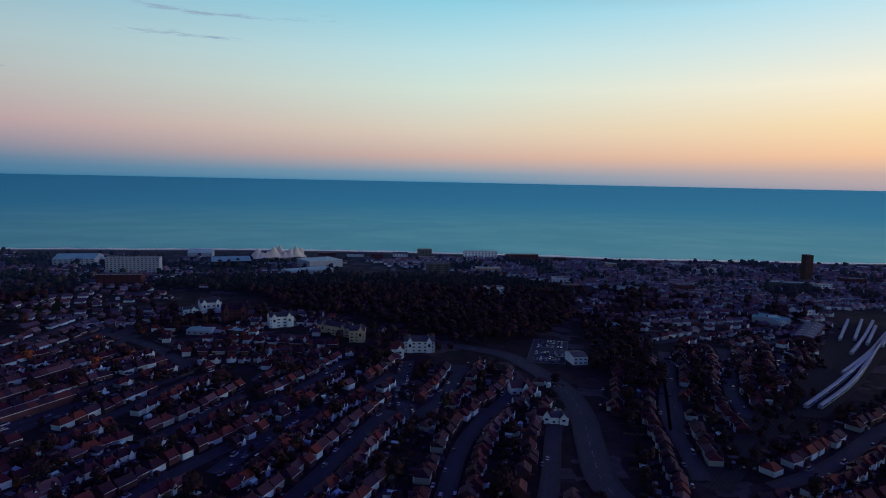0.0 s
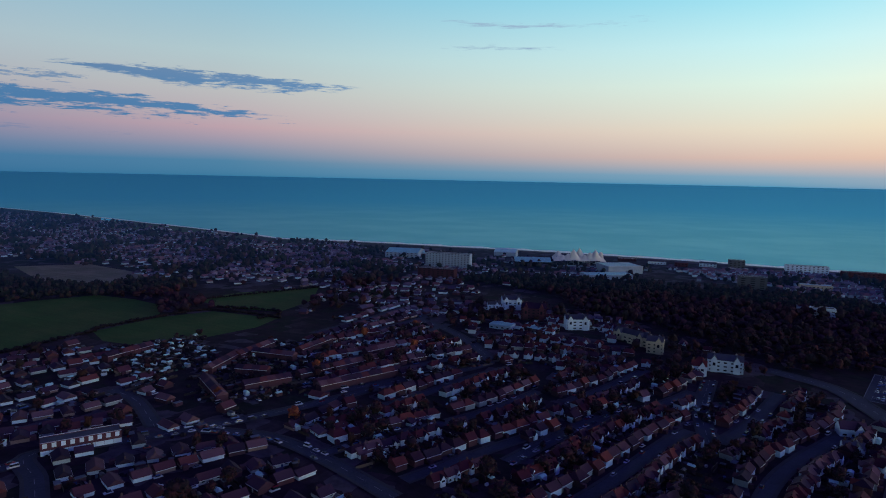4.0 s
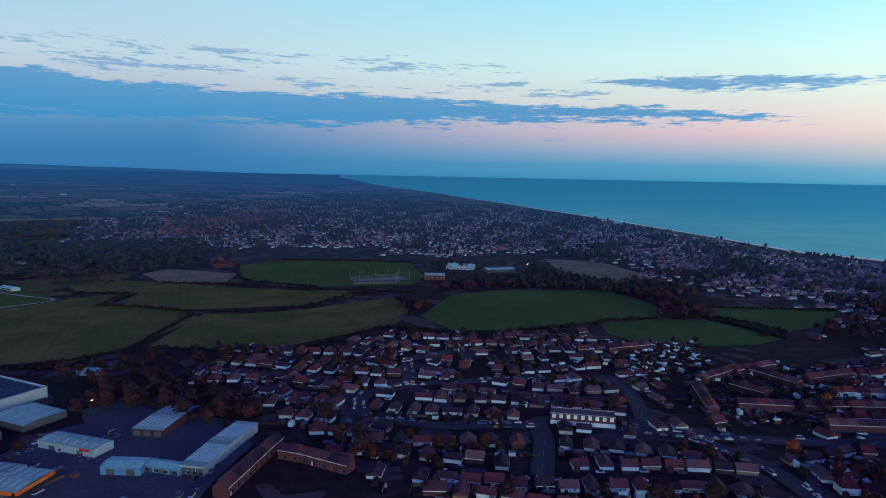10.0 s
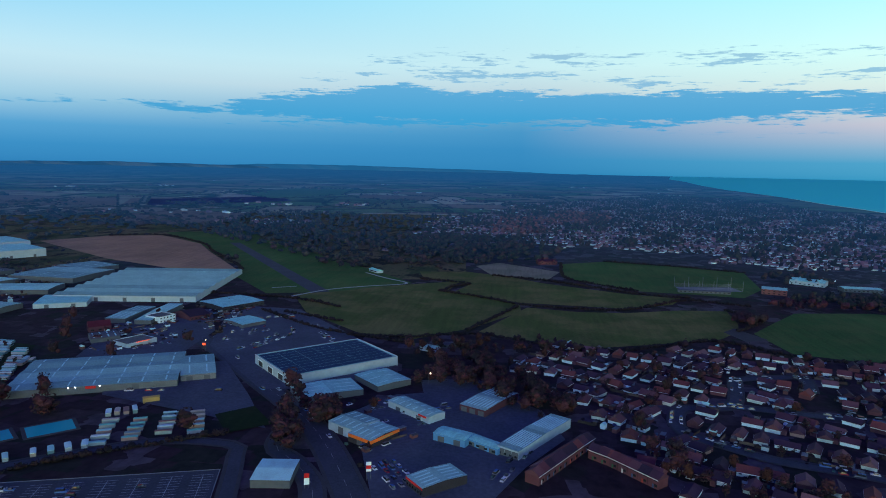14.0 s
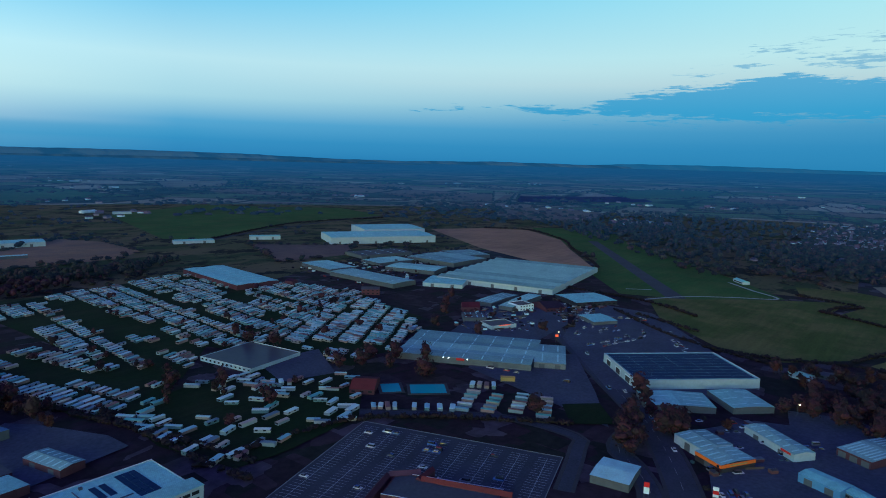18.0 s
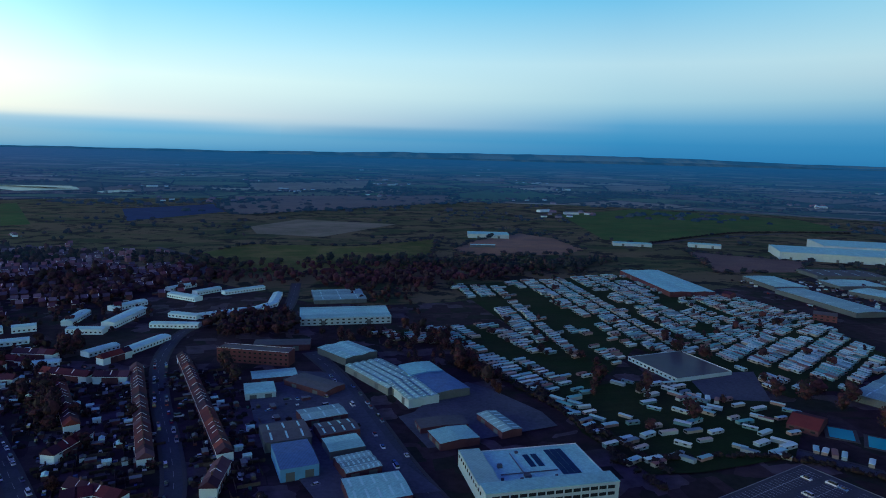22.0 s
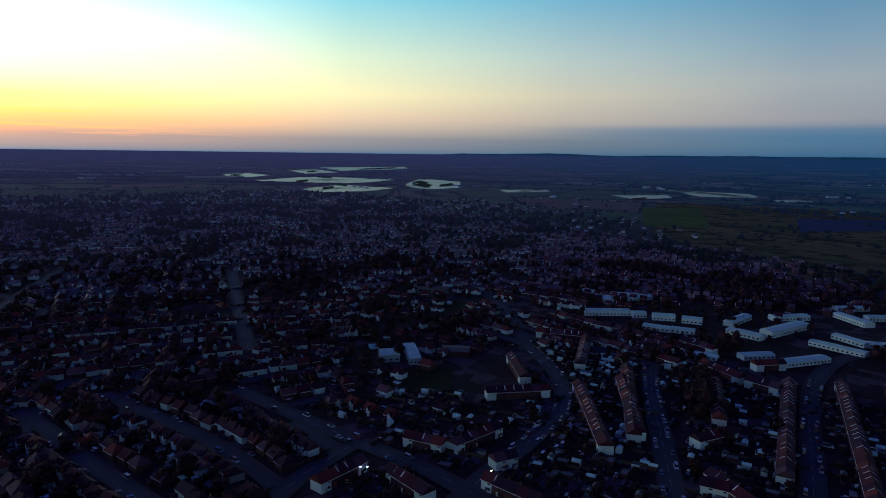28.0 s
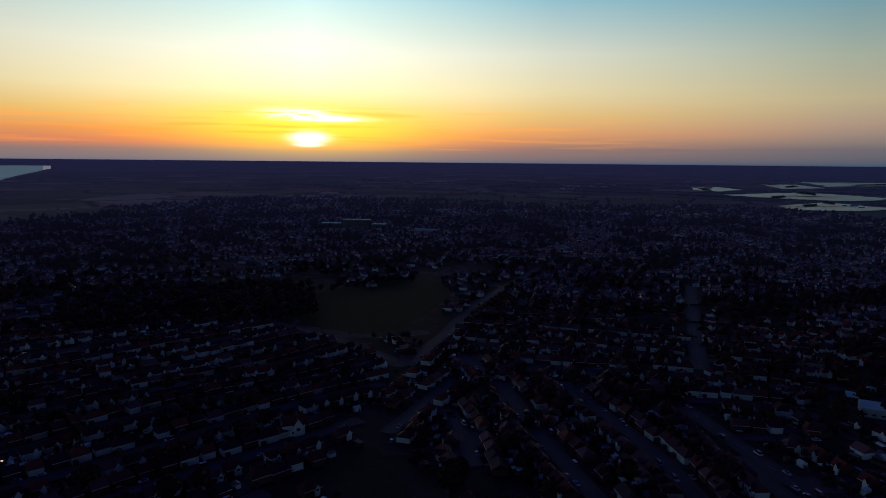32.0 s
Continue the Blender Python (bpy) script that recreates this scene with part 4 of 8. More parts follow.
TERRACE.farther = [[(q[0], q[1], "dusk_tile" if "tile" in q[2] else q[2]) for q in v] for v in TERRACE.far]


# ---- trees and hedges


def lump(r, flat=0.85, seed=0):
    rnd = random.Random(seed)
    t = (1 + 5 ** 0.5) / 2
    v = [(-1, t, 0), (1, t, 0), (-1, -t, 0), (1, -t, 0), (0, -1, t), (0, 1, t), (0, -1, -t), (0, 1, -t), (t, 0, -1), (t, 0, 1), (-t, 0, -1), (-t, 0, 1)]
    f = [(0, 11, 5), (0, 5, 1), (0, 1, 7), (0, 7, 10), (0, 10, 11), (1, 5, 9), (5, 11, 4), (11, 10, 2), (10, 7, 6), (7, 1, 8), (3, 9, 4), (3, 4, 2), (3, 2, 6), (3, 6, 8), (3, 8, 9),
         (4, 9, 5), (2, 4, 11), (6, 2, 10), (8, 6, 7), (9, 8, 1)]
    s = r / 1.9
    return [(x * s * rnd.uniform(0.65, 1.25), y * s * rnd.uniform(0.65, 1.25), z * s * flat * rnd.uniform(0.65, 1.25)) for x, y, z in v], f


def crown(height, radius, lumps, leaves, seed, base=0.3, kit=None):
    rnd = random.Random(seed)
    k = kit or Kit()
    mid = height * (0.5 + base / 2)
    half = height * (0.5 - base / 2)
    v, f = lump(radius * 0.8, half / radius, seed=seed * 53)
    k.add([(x, y, z + mid) for x, y, z in v], f)
    for i in range(lumps):
        a, u = rnd.uniform(0, 6.283), rnd.uniform(-0.75, 0.85)
        q = math.sqrt(max(0.05, 1 - u * u)) * rnd.uniform(0.25, 0.85)
        v, f = lump(radius * rnd.uniform(0.3, 0.54), seed=seed * 91 + i)
        k.add([(x + math.cos(a) * q * radius, y + math.sin(a) * q * radius, z + mid + u * half * 0.85) for x, y, z in v], f)
    for i in range(leaves):
        a, u = rnd.uniform(0, 6.283), rnd.uniform(-0.9, 1.0)
        q = math.sqrt(max(0.03, 1 - u * u)) * rnd.uniform(0.75, 1.12)
        c = Vector((math.cos(a) * q * radius, math.sin(a) * q * radius, mid + u * half * 1.08))
        s = radius * rnd.uniform(0.07, 0.15)
        e1 = Vector((rnd.uniform(-1, 1), rnd.uniform(-1, 1), rnd.uniform(-1, 1))).normalized() * s
        e2 = e1.orthogonal().normalized() * s * 0.8
        k.add([c - e1 - e2, c + e1 - e2, c + e1 * 0.6 + e2, c - e1 * 0.7 + e2], [(0, 1, 2, 3)])
    return k


def trunk(height, r):
    k = Kit()
    rings = []
    for z, s in ((0, 1.35), (height * 0.12, 1.0), (height * 0.35, 0.75), (height * 0.62, 0.3)):
        rings.append([(math.cos(i * 1.0472) * r * s, math.sin(i * 1.0472) * r * s, z) for i in range(6)])
    k.add([p for ring in rings for p in ring], [(j * 6 + i, j * 6 + (i + 1) % 6, j * 6 + 6 + (i + 1) % 6, j * 6 + 6 + i) for j in range(3) for i in range(6)])
    for i in range(4):  # limbs
        a = i * 1.7 + 0.4
        z0 = height * (0.26 + 0.05 * i)
        tip = Vector((math.cos(a) * height * 0.25, math.sin(a) * height * 0.25, z0 + height * 0.28))
        s = r * 0.35
        k.add([(s, 0, z0), (-s, s, z0), (-s, -s, z0), tip], [(0, 1, 3), (1, 2, 3), (2, 0, 3)])
    return k


TREE = Kind("tree", [
    ([("trunk", trunk(9, 0.3), "bark", ""), ("crown", crown(9, 3.6, 16, 150, 1), "leaf", "")], "broad tree with thinning dark autumn leaves"),
    ([("trunk", trunk(12, 0.4), "bark", ""), ("crown", crown(12, 4.6, 20, 190, 2), "leaf", "")], "tall broadleaf tree with dark autumn foliage"),
    ([("trunk", trunk(6, 0.2), "bark", ""), ("crown", crown(6, 2.4, 11, 90, 3, 0.2), "leaf", "")], "small dark garden tree behind a house"),
    ([("trunk", trunk(14, 0.45), "bark", ""), ("crown", crown(14, 5.2, 22, 210, 4, 0.22), "leaf", "")], "large old tree with a wide uneven crown"),
    ([("trunk", trunk(8, 0.26), "bark", ""), ("crown", crown(8, 3.2, 14, 130, 5), "leaf_gold", "")], "garden tree in rusty orange autumn leaf"),
    ([("trunk", trunk(9, 0.28), "bark", ""), ("crown", crown(9, 3.8, 15, 140, 6), "leaf_orange", "")], "round tree in bright orange autumn leaf"),
], "tree", 680.0, 100, "garden trees and small woods in dark autumn leaf", ())
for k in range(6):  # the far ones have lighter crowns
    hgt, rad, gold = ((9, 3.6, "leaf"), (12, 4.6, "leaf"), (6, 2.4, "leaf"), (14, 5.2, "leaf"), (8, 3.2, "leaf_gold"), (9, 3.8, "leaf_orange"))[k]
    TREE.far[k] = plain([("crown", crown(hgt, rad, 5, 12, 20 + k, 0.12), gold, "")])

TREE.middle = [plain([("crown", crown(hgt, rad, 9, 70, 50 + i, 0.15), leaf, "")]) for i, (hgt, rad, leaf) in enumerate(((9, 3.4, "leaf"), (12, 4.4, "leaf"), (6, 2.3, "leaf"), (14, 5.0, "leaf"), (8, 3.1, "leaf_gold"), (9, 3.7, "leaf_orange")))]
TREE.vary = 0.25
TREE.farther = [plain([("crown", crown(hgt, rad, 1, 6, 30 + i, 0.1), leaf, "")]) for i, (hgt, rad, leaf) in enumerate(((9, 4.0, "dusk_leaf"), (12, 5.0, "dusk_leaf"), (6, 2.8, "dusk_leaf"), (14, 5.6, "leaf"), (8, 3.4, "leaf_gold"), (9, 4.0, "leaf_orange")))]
CAR_BOX = Kit().box(-2.1, -0.85, 0.25, 2.1, 0.85, 0.85).box(-1.5, -0.75, 0.85, 0.9, 0.75, 1.42)

HEDGES = Batch()
HEDGE_BITS = [plain([("x", crown(3.2, 2.6, 4, 10, 40 + i, 0.0), "hedge", "")]) for i in range(4)]


def hedge(pts, width=2.0, step=3.2, tall=1.0):
    for p in curve_points(pts, step):
        a = random.uniform(0, 6.28)
        s = random.uniform(0.7, 1.3)
        q = lay(p.x + random.uniform(-1, 1) * width * 0.4, p.y + random.uniform(-1, 1) * width * 0.4, -0.2)
        HEDGES.put(HEDGE_BITS[random.randrange(4)], Matrix.Translation(q) @ Matrix.Rotation(a, 4, "Z") @ Matrix.Diagonal((s, s, s * tall, 1)))


FAR_HEDGE = [plain([("x", Kit().add(*lump(1.0, 0.9, 300 + i)), "far_hedge", "")]) for i in range(5)]
FAR_TREE = [plain([("x", crown(1.6, 1.0, 4, 10, 320 + i, 0.0), "far_hedge", "")]) for i in range(6)]


def inside(x, y, poly):
    hit = False
    for (x0, y0), (x1, y1) in zip(poly, poly[1:] + poly[:1]):
        if (y0 > y) != (y1 > y) and x < (x1 - x0) * (y - y0) / (y1 - y0) + x0:
            hit = not hit
    return hit


def wood(poly, gap=8.0, kinds=(0, 1, 3), thin=0.0, gold=0.03):
    gap *= 1.12
    xs, ys = [p[0] for p in poly], [p[1] for p in poly]
    x = min(xs)
    while x < max(xs):
        y = min(ys)
        while y < max(ys):
            px, py = x + random.uniform(-0.45, 0.45) * gap, y + random.uniform(-0.45, 0.45) * gap
            if not inside(px, py, poly) or random.random() < thin:
                pass
            elif math.hypot(px, py) > 850:  # far woods: one clump a tree
                r = random.uniform(0.34, 0.66) * gap
                HEDGES.put(FAR_TREE[random.randrange(6)], stand(px, py, random.uniform(0, 6), -0.5) @ Matrix.Diagonal((r, r, random.uniform(3.5, 8.5), 1)))
            else:
                TREE.put(px, py, random.uniform(0, 6.28), 4 if random.random() < gold else random.choice(kinds))
            y += gap
        x += gap


# ---- vehicles and caravans


def car_parts(l=4.3, wd=1.78, h=1.46, cab=(0.28, 0.82), van=False):
    a, b = l / 2, wd / 2
    z0, z1 = 0.28, 0.82 if not van else 1.05
    body = Kit()
    sec = [(-a, 0.36, 0.62), (-a + 0.12, z0, z1 - 0.06), (-a * 0.35, z0, z1), (a * 0.6, z0, z1), (a - 0.08, z0, z1 - 0.12), (a, 0.38, 0.6)]
    ring = []
    for x, lo, hi in sec:
        ring += [(x, -b, lo), (x, -b, hi - 0.1), (x, -b * 0.9, hi), (x, b * 0.9, hi), (x, b, hi - 0.1), (x, b, lo)]
    f = [(j * 6 + i, j * 6 + i + 1, j * 6 + 7 + i, j * 6 + 6 + i) for j in range(5) for i in range(5)]
    body.add(ring, f + [(0, 1, 2, 3, 4, 5), (35, 34, 33, 32, 31, 30)])
    c0, c1 = -a + l * (1 - cab[1]), -a + l * (1 - cab[0]) if not van else a * 0.6
    c0 = -a + 0.15 if van else c0
    top = h
    glass = Kit().add([(c0, -b * 0.88, z1 - 0.02), (c1, -b * 0.88, z1 - 0.02), (c1, b * 0.88, z1 - 0.02), (c0, b * 0.88, z1 - 0.02),
                       (c0 + 0.25, -b * 0.72, top - 0.05), (c1 - 0.5, -b * 0.72, top - 0.05), (c1 - 0.5, b * 0.72, top - 0.05), (c0 + 0.25, b * 0.72, top - 0.05)],
                      [(0, 1, 5, 4), (1, 2, 6, 5), (2, 3, 7, 6), (3, 0, 4, 7)])
    roof = Kit().box(c0 + 0.2, -b * 0.74, top - 0.06, c1 - 0.48, b * 0.74, top)
    p = [("body", body, "car_paint", ""), ("cabin_glass", glass, "glass", ""), ("roof_panel", roof, "car_paint", "")]
    for x in (-a * 0.62, a * 0.62):
        for s in (-1, 1):
            k = Kit()
            y0, y1 = s * (b - 0.2), s * (b + 0.01)
            pts = [(math.cos(i * 0.7854) * 0.31 + x, y, math.sin(i * 0.7854) * 0.31 + 0.31) for y in (y0, y1) for i in range(8)]
            k.add(pts, [(i, (i + 1) % 8, 8 + (i + 1) % 8, 8 + i) for i in range(8)] + [tuple(range(8)), tuple(range(15, 7, -1))])
            p.append(("wheel", k, "tyre", ""))
    return p


CAR = Kind("car", [
    (car_parts(), "parked hatchback car with dark windows"),
    (car_parts(4.6, 1.8, 1.44, (0.2, 0.78)), "parked saloon car with dark windows"),
    (car_parts(5.2, 1.95, 2.1, (0.3, 0.9), True), "parked panel van standing at the kerb"),
], "car", 520.0, 55, "parked cars along the streets and in the car parks", ("car_paint", "glass"))


CAR.farther = [plain([("body", CAR_BOX, "car_paint", "")])] * 3


def caravan_parts(l, wd, h=2.9):
    a, b = l / 2, wd / 2
    p = [("body", Kit().box(-a, -b, 0.45, a, b, h - 0.25), "van_wall", "")]
    r = Kit()
    r.add([(x, y, z) for x in (-a - 0.12, a + 0.12) for y, z in ((-b - 0.12, h - 0.28), (-b * 0.5, h - 0.06), (0, h), (b * 0.5, h - 0.06), (b + 0.12, h - 0.28))],
          [(0, 5, 6, 1), (1, 6, 7, 2), (2, 7, 8, 3), (3, 8, 9, 4), (0, 1, 2, 3, 4), (9, 8, 7, 6, 5)])
    p.append(("roof", r, "van_roof", ""))
    p.append(("skirt", Kit().box(-a + 0.1, -b + 0.1, 0, a - 0.1, b - 0.1, 0.45), "concrete", ""))
    for x0, x1 in ((-a + 0.6, -a + 2.2), (0.6, 2.2)):
        p.append(("window", Kit().box(x0, -b - 0.04, 1.35, x1, -b, 2.2, True), "glass", ""))
    p.append(("end_window", Kit().box(a, -b + 0.5, 1.2, a + 0.04, b - 0.5, 2.25, True), "glass", ""))
    return p


CARAVAN = Kind("static_caravan", [
    (caravan_parts(8.8, 2.9, 2.6), "cream static caravan with a pale roof on grass"),
    (caravan_parts(9.6, 3.4, 2.7), "wide static caravan with a pale curved roof"),
    (caravan_parts(8.0, 2.8, 2.5), "short static caravan with a pale roof"),
], "caravan", 750.0, 128, "rows of pale static caravans on grass plots", ("van_wall", "van_roof", "glass"))


CARAVAN.vary = 0.12

# ---- sheds and large buildings


def frame_of(A, B, C):
    """The length, depth, angle and middle of a rectangle from one edge A to B and a corner C beyond B."""
    a, b, c = Vector((*A, 0)), Vector((*B, 0)), Vector((*C, 0))
    u = (b - a).normalized()
    v = Vector((-u.y, u.x, 0))
    dep = (c - b).dot(v)
    mid = (a + b) / 2 + v * dep / 2
    ang = math.atan2(u.y, u.x)
    if dep < 0:
        ang += math.pi
    return (b - a).length, abs(dep), ang, mid


def shed(name, A, B, C, h, wall, roof, label, category="warehouse", rise=0.8, ridges=1, lights=0, doors=2, across=False, parapet=False, panes=0, depth=None, front="glass"):
    """A large building: four walls, roof slopes, roof lights, doors. A to B is one edge, C the next corner."""
    L, D, ang, mid = frame_of(A, B, C)
    if depth:
        D2 = depth
        u = Vector((math.cos(ang), math.sin(ang), 0))
        v = Vector((-u.y, u.x, 0))
        a = Vector((*A, 0))
        away = v if v.dot((Vector((*A, 0)) + Vector((*B, 0))) / 2) > 0 else -v
        mid = (a + Vector((*B, 0))) / 2 + away * D2 / 2
        D = D2
    if across:
        L, D, ang = D, L, ang + math.pi / 2
    ob = thing(name, stand(mid.x, mid.y, ang), label, category)
    t = 0.3
    for k in (Kit().box(-L / 2, -D / 2, 0, L / 2, -D / 2 + t, h), Kit().box(-L / 2, D / 2 - t, 0, L / 2, D / 2, h),
              Kit().box(-L / 2, -D / 2 + t, 0, -L / 2 + t, D / 2 - t, h), Kit().box(L / 2 - t, -D / 2 + t, 0, L / 2, D / 2 - t, h)):
        part("wall", k, wall, ob)
    step = D / ridges
    for i in range(ridges):
        y0 = -D / 2 + i * step
        if parapet or rise <= 0:
            part("roof", Kit().box(-L / 2 + t, y0 + t * (i == 0), h - 0.6, L / 2 - t, y0 + step - t * (i == ridges - 1), h - 0.35), roof, ob)
            continue
        ym = y0 + step / 2
        for ya, yb, za, zb in ((y0 - 0.2 * (i == 0), ym, h + 0.03, h + rise), (ym, y0 + step + 0.2 * (i == ridges - 1), h + rise, h + 0.03)):
            part("roof", Kit().add([(-L / 2 - 0.2, ya, za), (L / 2 + 0.2, ya, za), (L / 2 + 0.2, yb, zb), (-L / 2 - 0.2, yb, zb)], [(0, 1, 2, 3)]), roof, ob)
            for j in range(lights):
                x = -L / 2 + L * (j + 0.5) / lights
                f0, f1 = 0.18, 0.85
                part("rooflight", Kit().add([(x - 0.5, ya + (yb - ya) * f0, za + (zb - za) * f0 + 0.06), (x + 0.5, ya + (yb - ya) * f0, za + (zb - za) * f0 + 0.06),
                                             (x + 0.5, ya + (yb - ya) * f1, za + (zb - za) * f1 + 0.06), (x - 0.5, ya + (yb - ya) * f1, za + (zb - za) * f1 + 0.06)], [(0, 1, 2, 3)]), "rooflight", ob)
        for x in (-L / 2, L / 2):
            part("gable", Kit().add([(x, y0, h), (x, y0 + step, h), (x, ym, h + rise)], [(0, 1, 2)]), wall, ob)
    if name == "building" and rise >= 3:
        for x in ((-L / 3.2, L / 3.2) if L > 16 else (L / 5,)):
            for s in (-1, 1):
                y0, y1, g = s * (D / 2 + 1.4), s * D * 0.1, h + rise * 0.9
                part("gabled_bay", Kit().add([(x - 2.4, y0, 0), (x + 2.4, y0, 0), (x + 2.4, y0, h), (x, y0, g), (x - 2.4, y0, h), (x - 2.4, y1, 0), (x + 2.4, y1, 0), (x + 2.4, y1, h), (x - 2.4, y1, h)],
                                              [(0, 1, 2, 3, 4), (0, 4, 8, 5), (1, 6, 7, 2)]), wall, ob)
                part("bay_roof", Kit().add([(x - 2.8, y0 - s * -0.3, h - 0.3), (x, y0 + s * 0.3, g + 0.15), (x, y1, g + 0.15), (x - 2.8, y1, h - 0.3), (x + 2.8, y0 + s * 0.3, h - 0.3), (x + 2.8, y1, h - 0.3)], [(0, 1, 2, 3), (1, 4, 5, 2)]), roof, ob)
                part("bay_window", Kit().box(x - 1.0, min(y0, y0 + s * 0.06), h * 0.55, x + 1.0, max(y0, y0 + s * 0.06), h * 0.8, True), "glass", ob)
        for x in (-L / 2 + 1.2, L / 2 - 1.2):
            part("chimney", Kit().box(x - 0.6, -0.5, h + rise * 0.3, x + 0.6, 0.5, h + rise + 1.6), "chimney", ob)
    if parapet:
        for k in (Kit().box(-L / 2 - 0.05, -D / 2 - 0.05, h, L / 2 + 0.05, -D / 2 + 0.35, h + 0.15), Kit().box(-L / 2 - 0.05, D / 2 - 0.35, h, L / 2 + 0.05, D / 2 + 0.05, h + 0.15)):
            part("coping", k, "ridge", ob)
    for i in range(doors):
        for s in (-1, 1):
            x = -L / 2 + L * (i + 0.5) / doors
            y0, y1 = sorted((s * D / 2, s * (D / 2 + 0.05)))
            part("roller_door", Kit().box(x - 2, y0, 0, x + 2, y1, min(4.2, h - 1), True), "clad_grey", ob)
    if panes:
        for z in [1.2 + 3 * q for q in range(max(1, int(h / 3)))]:
            for s in (-1, 1):
                y0, y1 = sorted((s * D / 2, s * (D / 2 + 0.06)))
                k = Kit()
                for i in range(panes):
                    x = -L / 2 + L * (i + 0.5) / panes
                    k.box(x - L / panes * 0.22, y0, z, x + L / panes * 0.22, y1, z + 1.1, True)
                tagged(part("window_band", k, front, ob), kind="stuff")
    return ob, L, D


def terrace_row(a, b, kinds=(0, 0, 1), ends=True, gap=5.65, jitter=0.0):
    """A terrace of joined houses from a to b."""
    p, q = Vector((*a, 0)), Vector((*b, 0))
    k = max(2, round((q - p).length / gap))
    ang = math.atan2(q.y - p.y, q.x - p.x)
    for i in range(k):
        c = p + (q - p) * (i + 0.5) / k
        which = 2 if ends and i in (0, k - 1) else random.choice(kinds)
        TERRACE.put(c.x, c.y, ang, which)


def house_row(kind, a, b, gap=15.0, turn=0.0, which=None, trees=0.35, cars=0.3, back=9.0):
    p, q = Vector((*a, 0)), Vector((*b, 0))
    k = max(1, int((q - p).length / gap))
    d = (q - p).normalized()
    side = Vector((d.y, -d.x, 0))
    ang = math.atan2(d.y, d.x) + turn
    for i in range(k):
        c = p + (q - p) * (i + 0.5) / k + side * random.uniform(-1, 1)
        kind.put(c.x, c.y, ang + random.uniform(-0.05, 0.05) + random.choice((0, math.pi)), which if which is None or isinstance(which, int) else random.choice(which))
        if random.random() < trees:
            e = c + side * random.choice((-1, 1)) * random.uniform(back, back + 6) + d * random.uniform(-6, 6)
            TREE.put(e.x, e.y, random.uniform(0, 6), random.choice((0, 2, 2, 2, 4)))
        if random.random() < cars:
            e = c + side * random.choice((-1, 1)) * 8.5 + d * random.uniform(-5, 5)
            CAR.put(e.x, e.y, ang + random.choice((0, 0, 1.57)) + random.uniform(-0.06, 0.06), None, 0.1)


SHEDS = Batch()
SHED_BITS = [plain([("x", Kit().walls(2.6, 2.0, 1.9, 0.5), "fence", ""), ("y", Kit().gable_roof(2.6, 2.0, 1.9, 0.5, 0.1), "dark_roof", "")]),
             plain([("x", Kit().walls(5.0, 2.8, 2.2, 0), "brick", ""), ("y", Kit().box(-2.6, -1.5, 2.2, 2.6, 1.5, 2.35), "concrete", "")]),
             plain([("x", Kit().walls(3.6, 2.8, 2.1, 0.5), "render_wall", ""), ("y", Kit().gable_roof(3.6, 2.8, 2.1, 0.6, 0.05), "slate", "")])]
GARDEN = Batch()
GARDEN_BITS = [plain([("x", Kit().box(-0.05, -5, 0, 0.05, 5, 1.7), "fence", "")]), plain([("x", Kit().box(-3, -2, 0, 3, 2, 0.12), "patio", "")]),
               plain([("x", Kit().box(-0.9, -0.6, 0, 0.9, 0.6, 1.1), "clutter", "")]), plain([("x", Kit().add(*lump(1.5, 0.9, 71)), "hedge", "")]), plain([("x", Kit().add(*lump(2.2, 1.0, 72)), "hedge", "")]),
               plain([("x", Kit().box(-2, -1.4, 0, 2, 1.4, 2.3), "render_wall", ""), ("y", Kit().gable_roof(4, 2.8, 2.3, 0.7, 0.1), "rooflight", "")]), plain([("x", Kit().box(-0.05, -3, 0, 0.05, 3, 1.2), "hedge", "")])]


def garden(x, y, ang, rnd, lots=1.0, spread=6.0):
    """Fences, shrubs, a patio and odds and ends round one plot."""
    for bit, chance in ((0, 0.9), (0, 0.5), (1, 0.5), (2, 0.7), (2, 0.35), (3, 0.9), (3, 0.9), (4, 0.8), (4, 0.5), (5, 0.2)):
        if rnd.random() < chance * lots:
            GARDEN.put(GARDEN_BITS[bit], stand(x + rnd.uniform(-1, 1) * spread, y + rnd.uniform(-1, 1) * spread, ang + rnd.choice((0, 1.571)) + rnd.uniform(-0.05, 0.05)))


def clutter(poly, ang_a, ang_b, gap, seed, cars=0.1, trees=0.2, lots=1.0):
    """Back gardens and yards over a piece of ground that already has its houses."""
    rnd = random.Random(seed)
    ang = math.atan2(ang_b[1] - ang_a[1], ang_b[0] - ang_a[0])
    xs, ys = [p[0] for p in poly], [p[1] for p in poly]
    x = min(xs)
    while x < max(xs):
        y = min(ys)
        while y < max(ys):
            px, py = x + rnd.uniform(-0.4, 0.4) * gap, y + rnd.uniform(-0.4, 0.4) * gap
            if inside(px, py, poly) and clear_of_roads(px, py):
                garden(px, py, ang, rnd, lots, gap * 0.6)
                if rnd.random() < 0.4:
                    SHEDS.put(SHED_BITS[rnd.randrange(3)], stand(px + rnd.uniform(-4, 4), py + rnd.uniform(-4, 4), ang + rnd.choice((0, 1.571))))
                if rnd.random() < trees:
                    TREE.put(px, py, rnd.uniform(0, 6), rnd.choice((0, 2, 2, 2, 2, 4 if rnd.random() < 0.4 else 2)))
                if rnd.random() < cars:
                    CAR.put(px + 3, py, ang + rnd.choice((0, 1.571, 3.14)), None)
            y += gap
        x += gap


BLOCKED = []  # pieces of the plan that rows of houses leave free


def free(x, y, margin=0.0):
    return not any(inside(x, y, b) for b in BLOCKED)


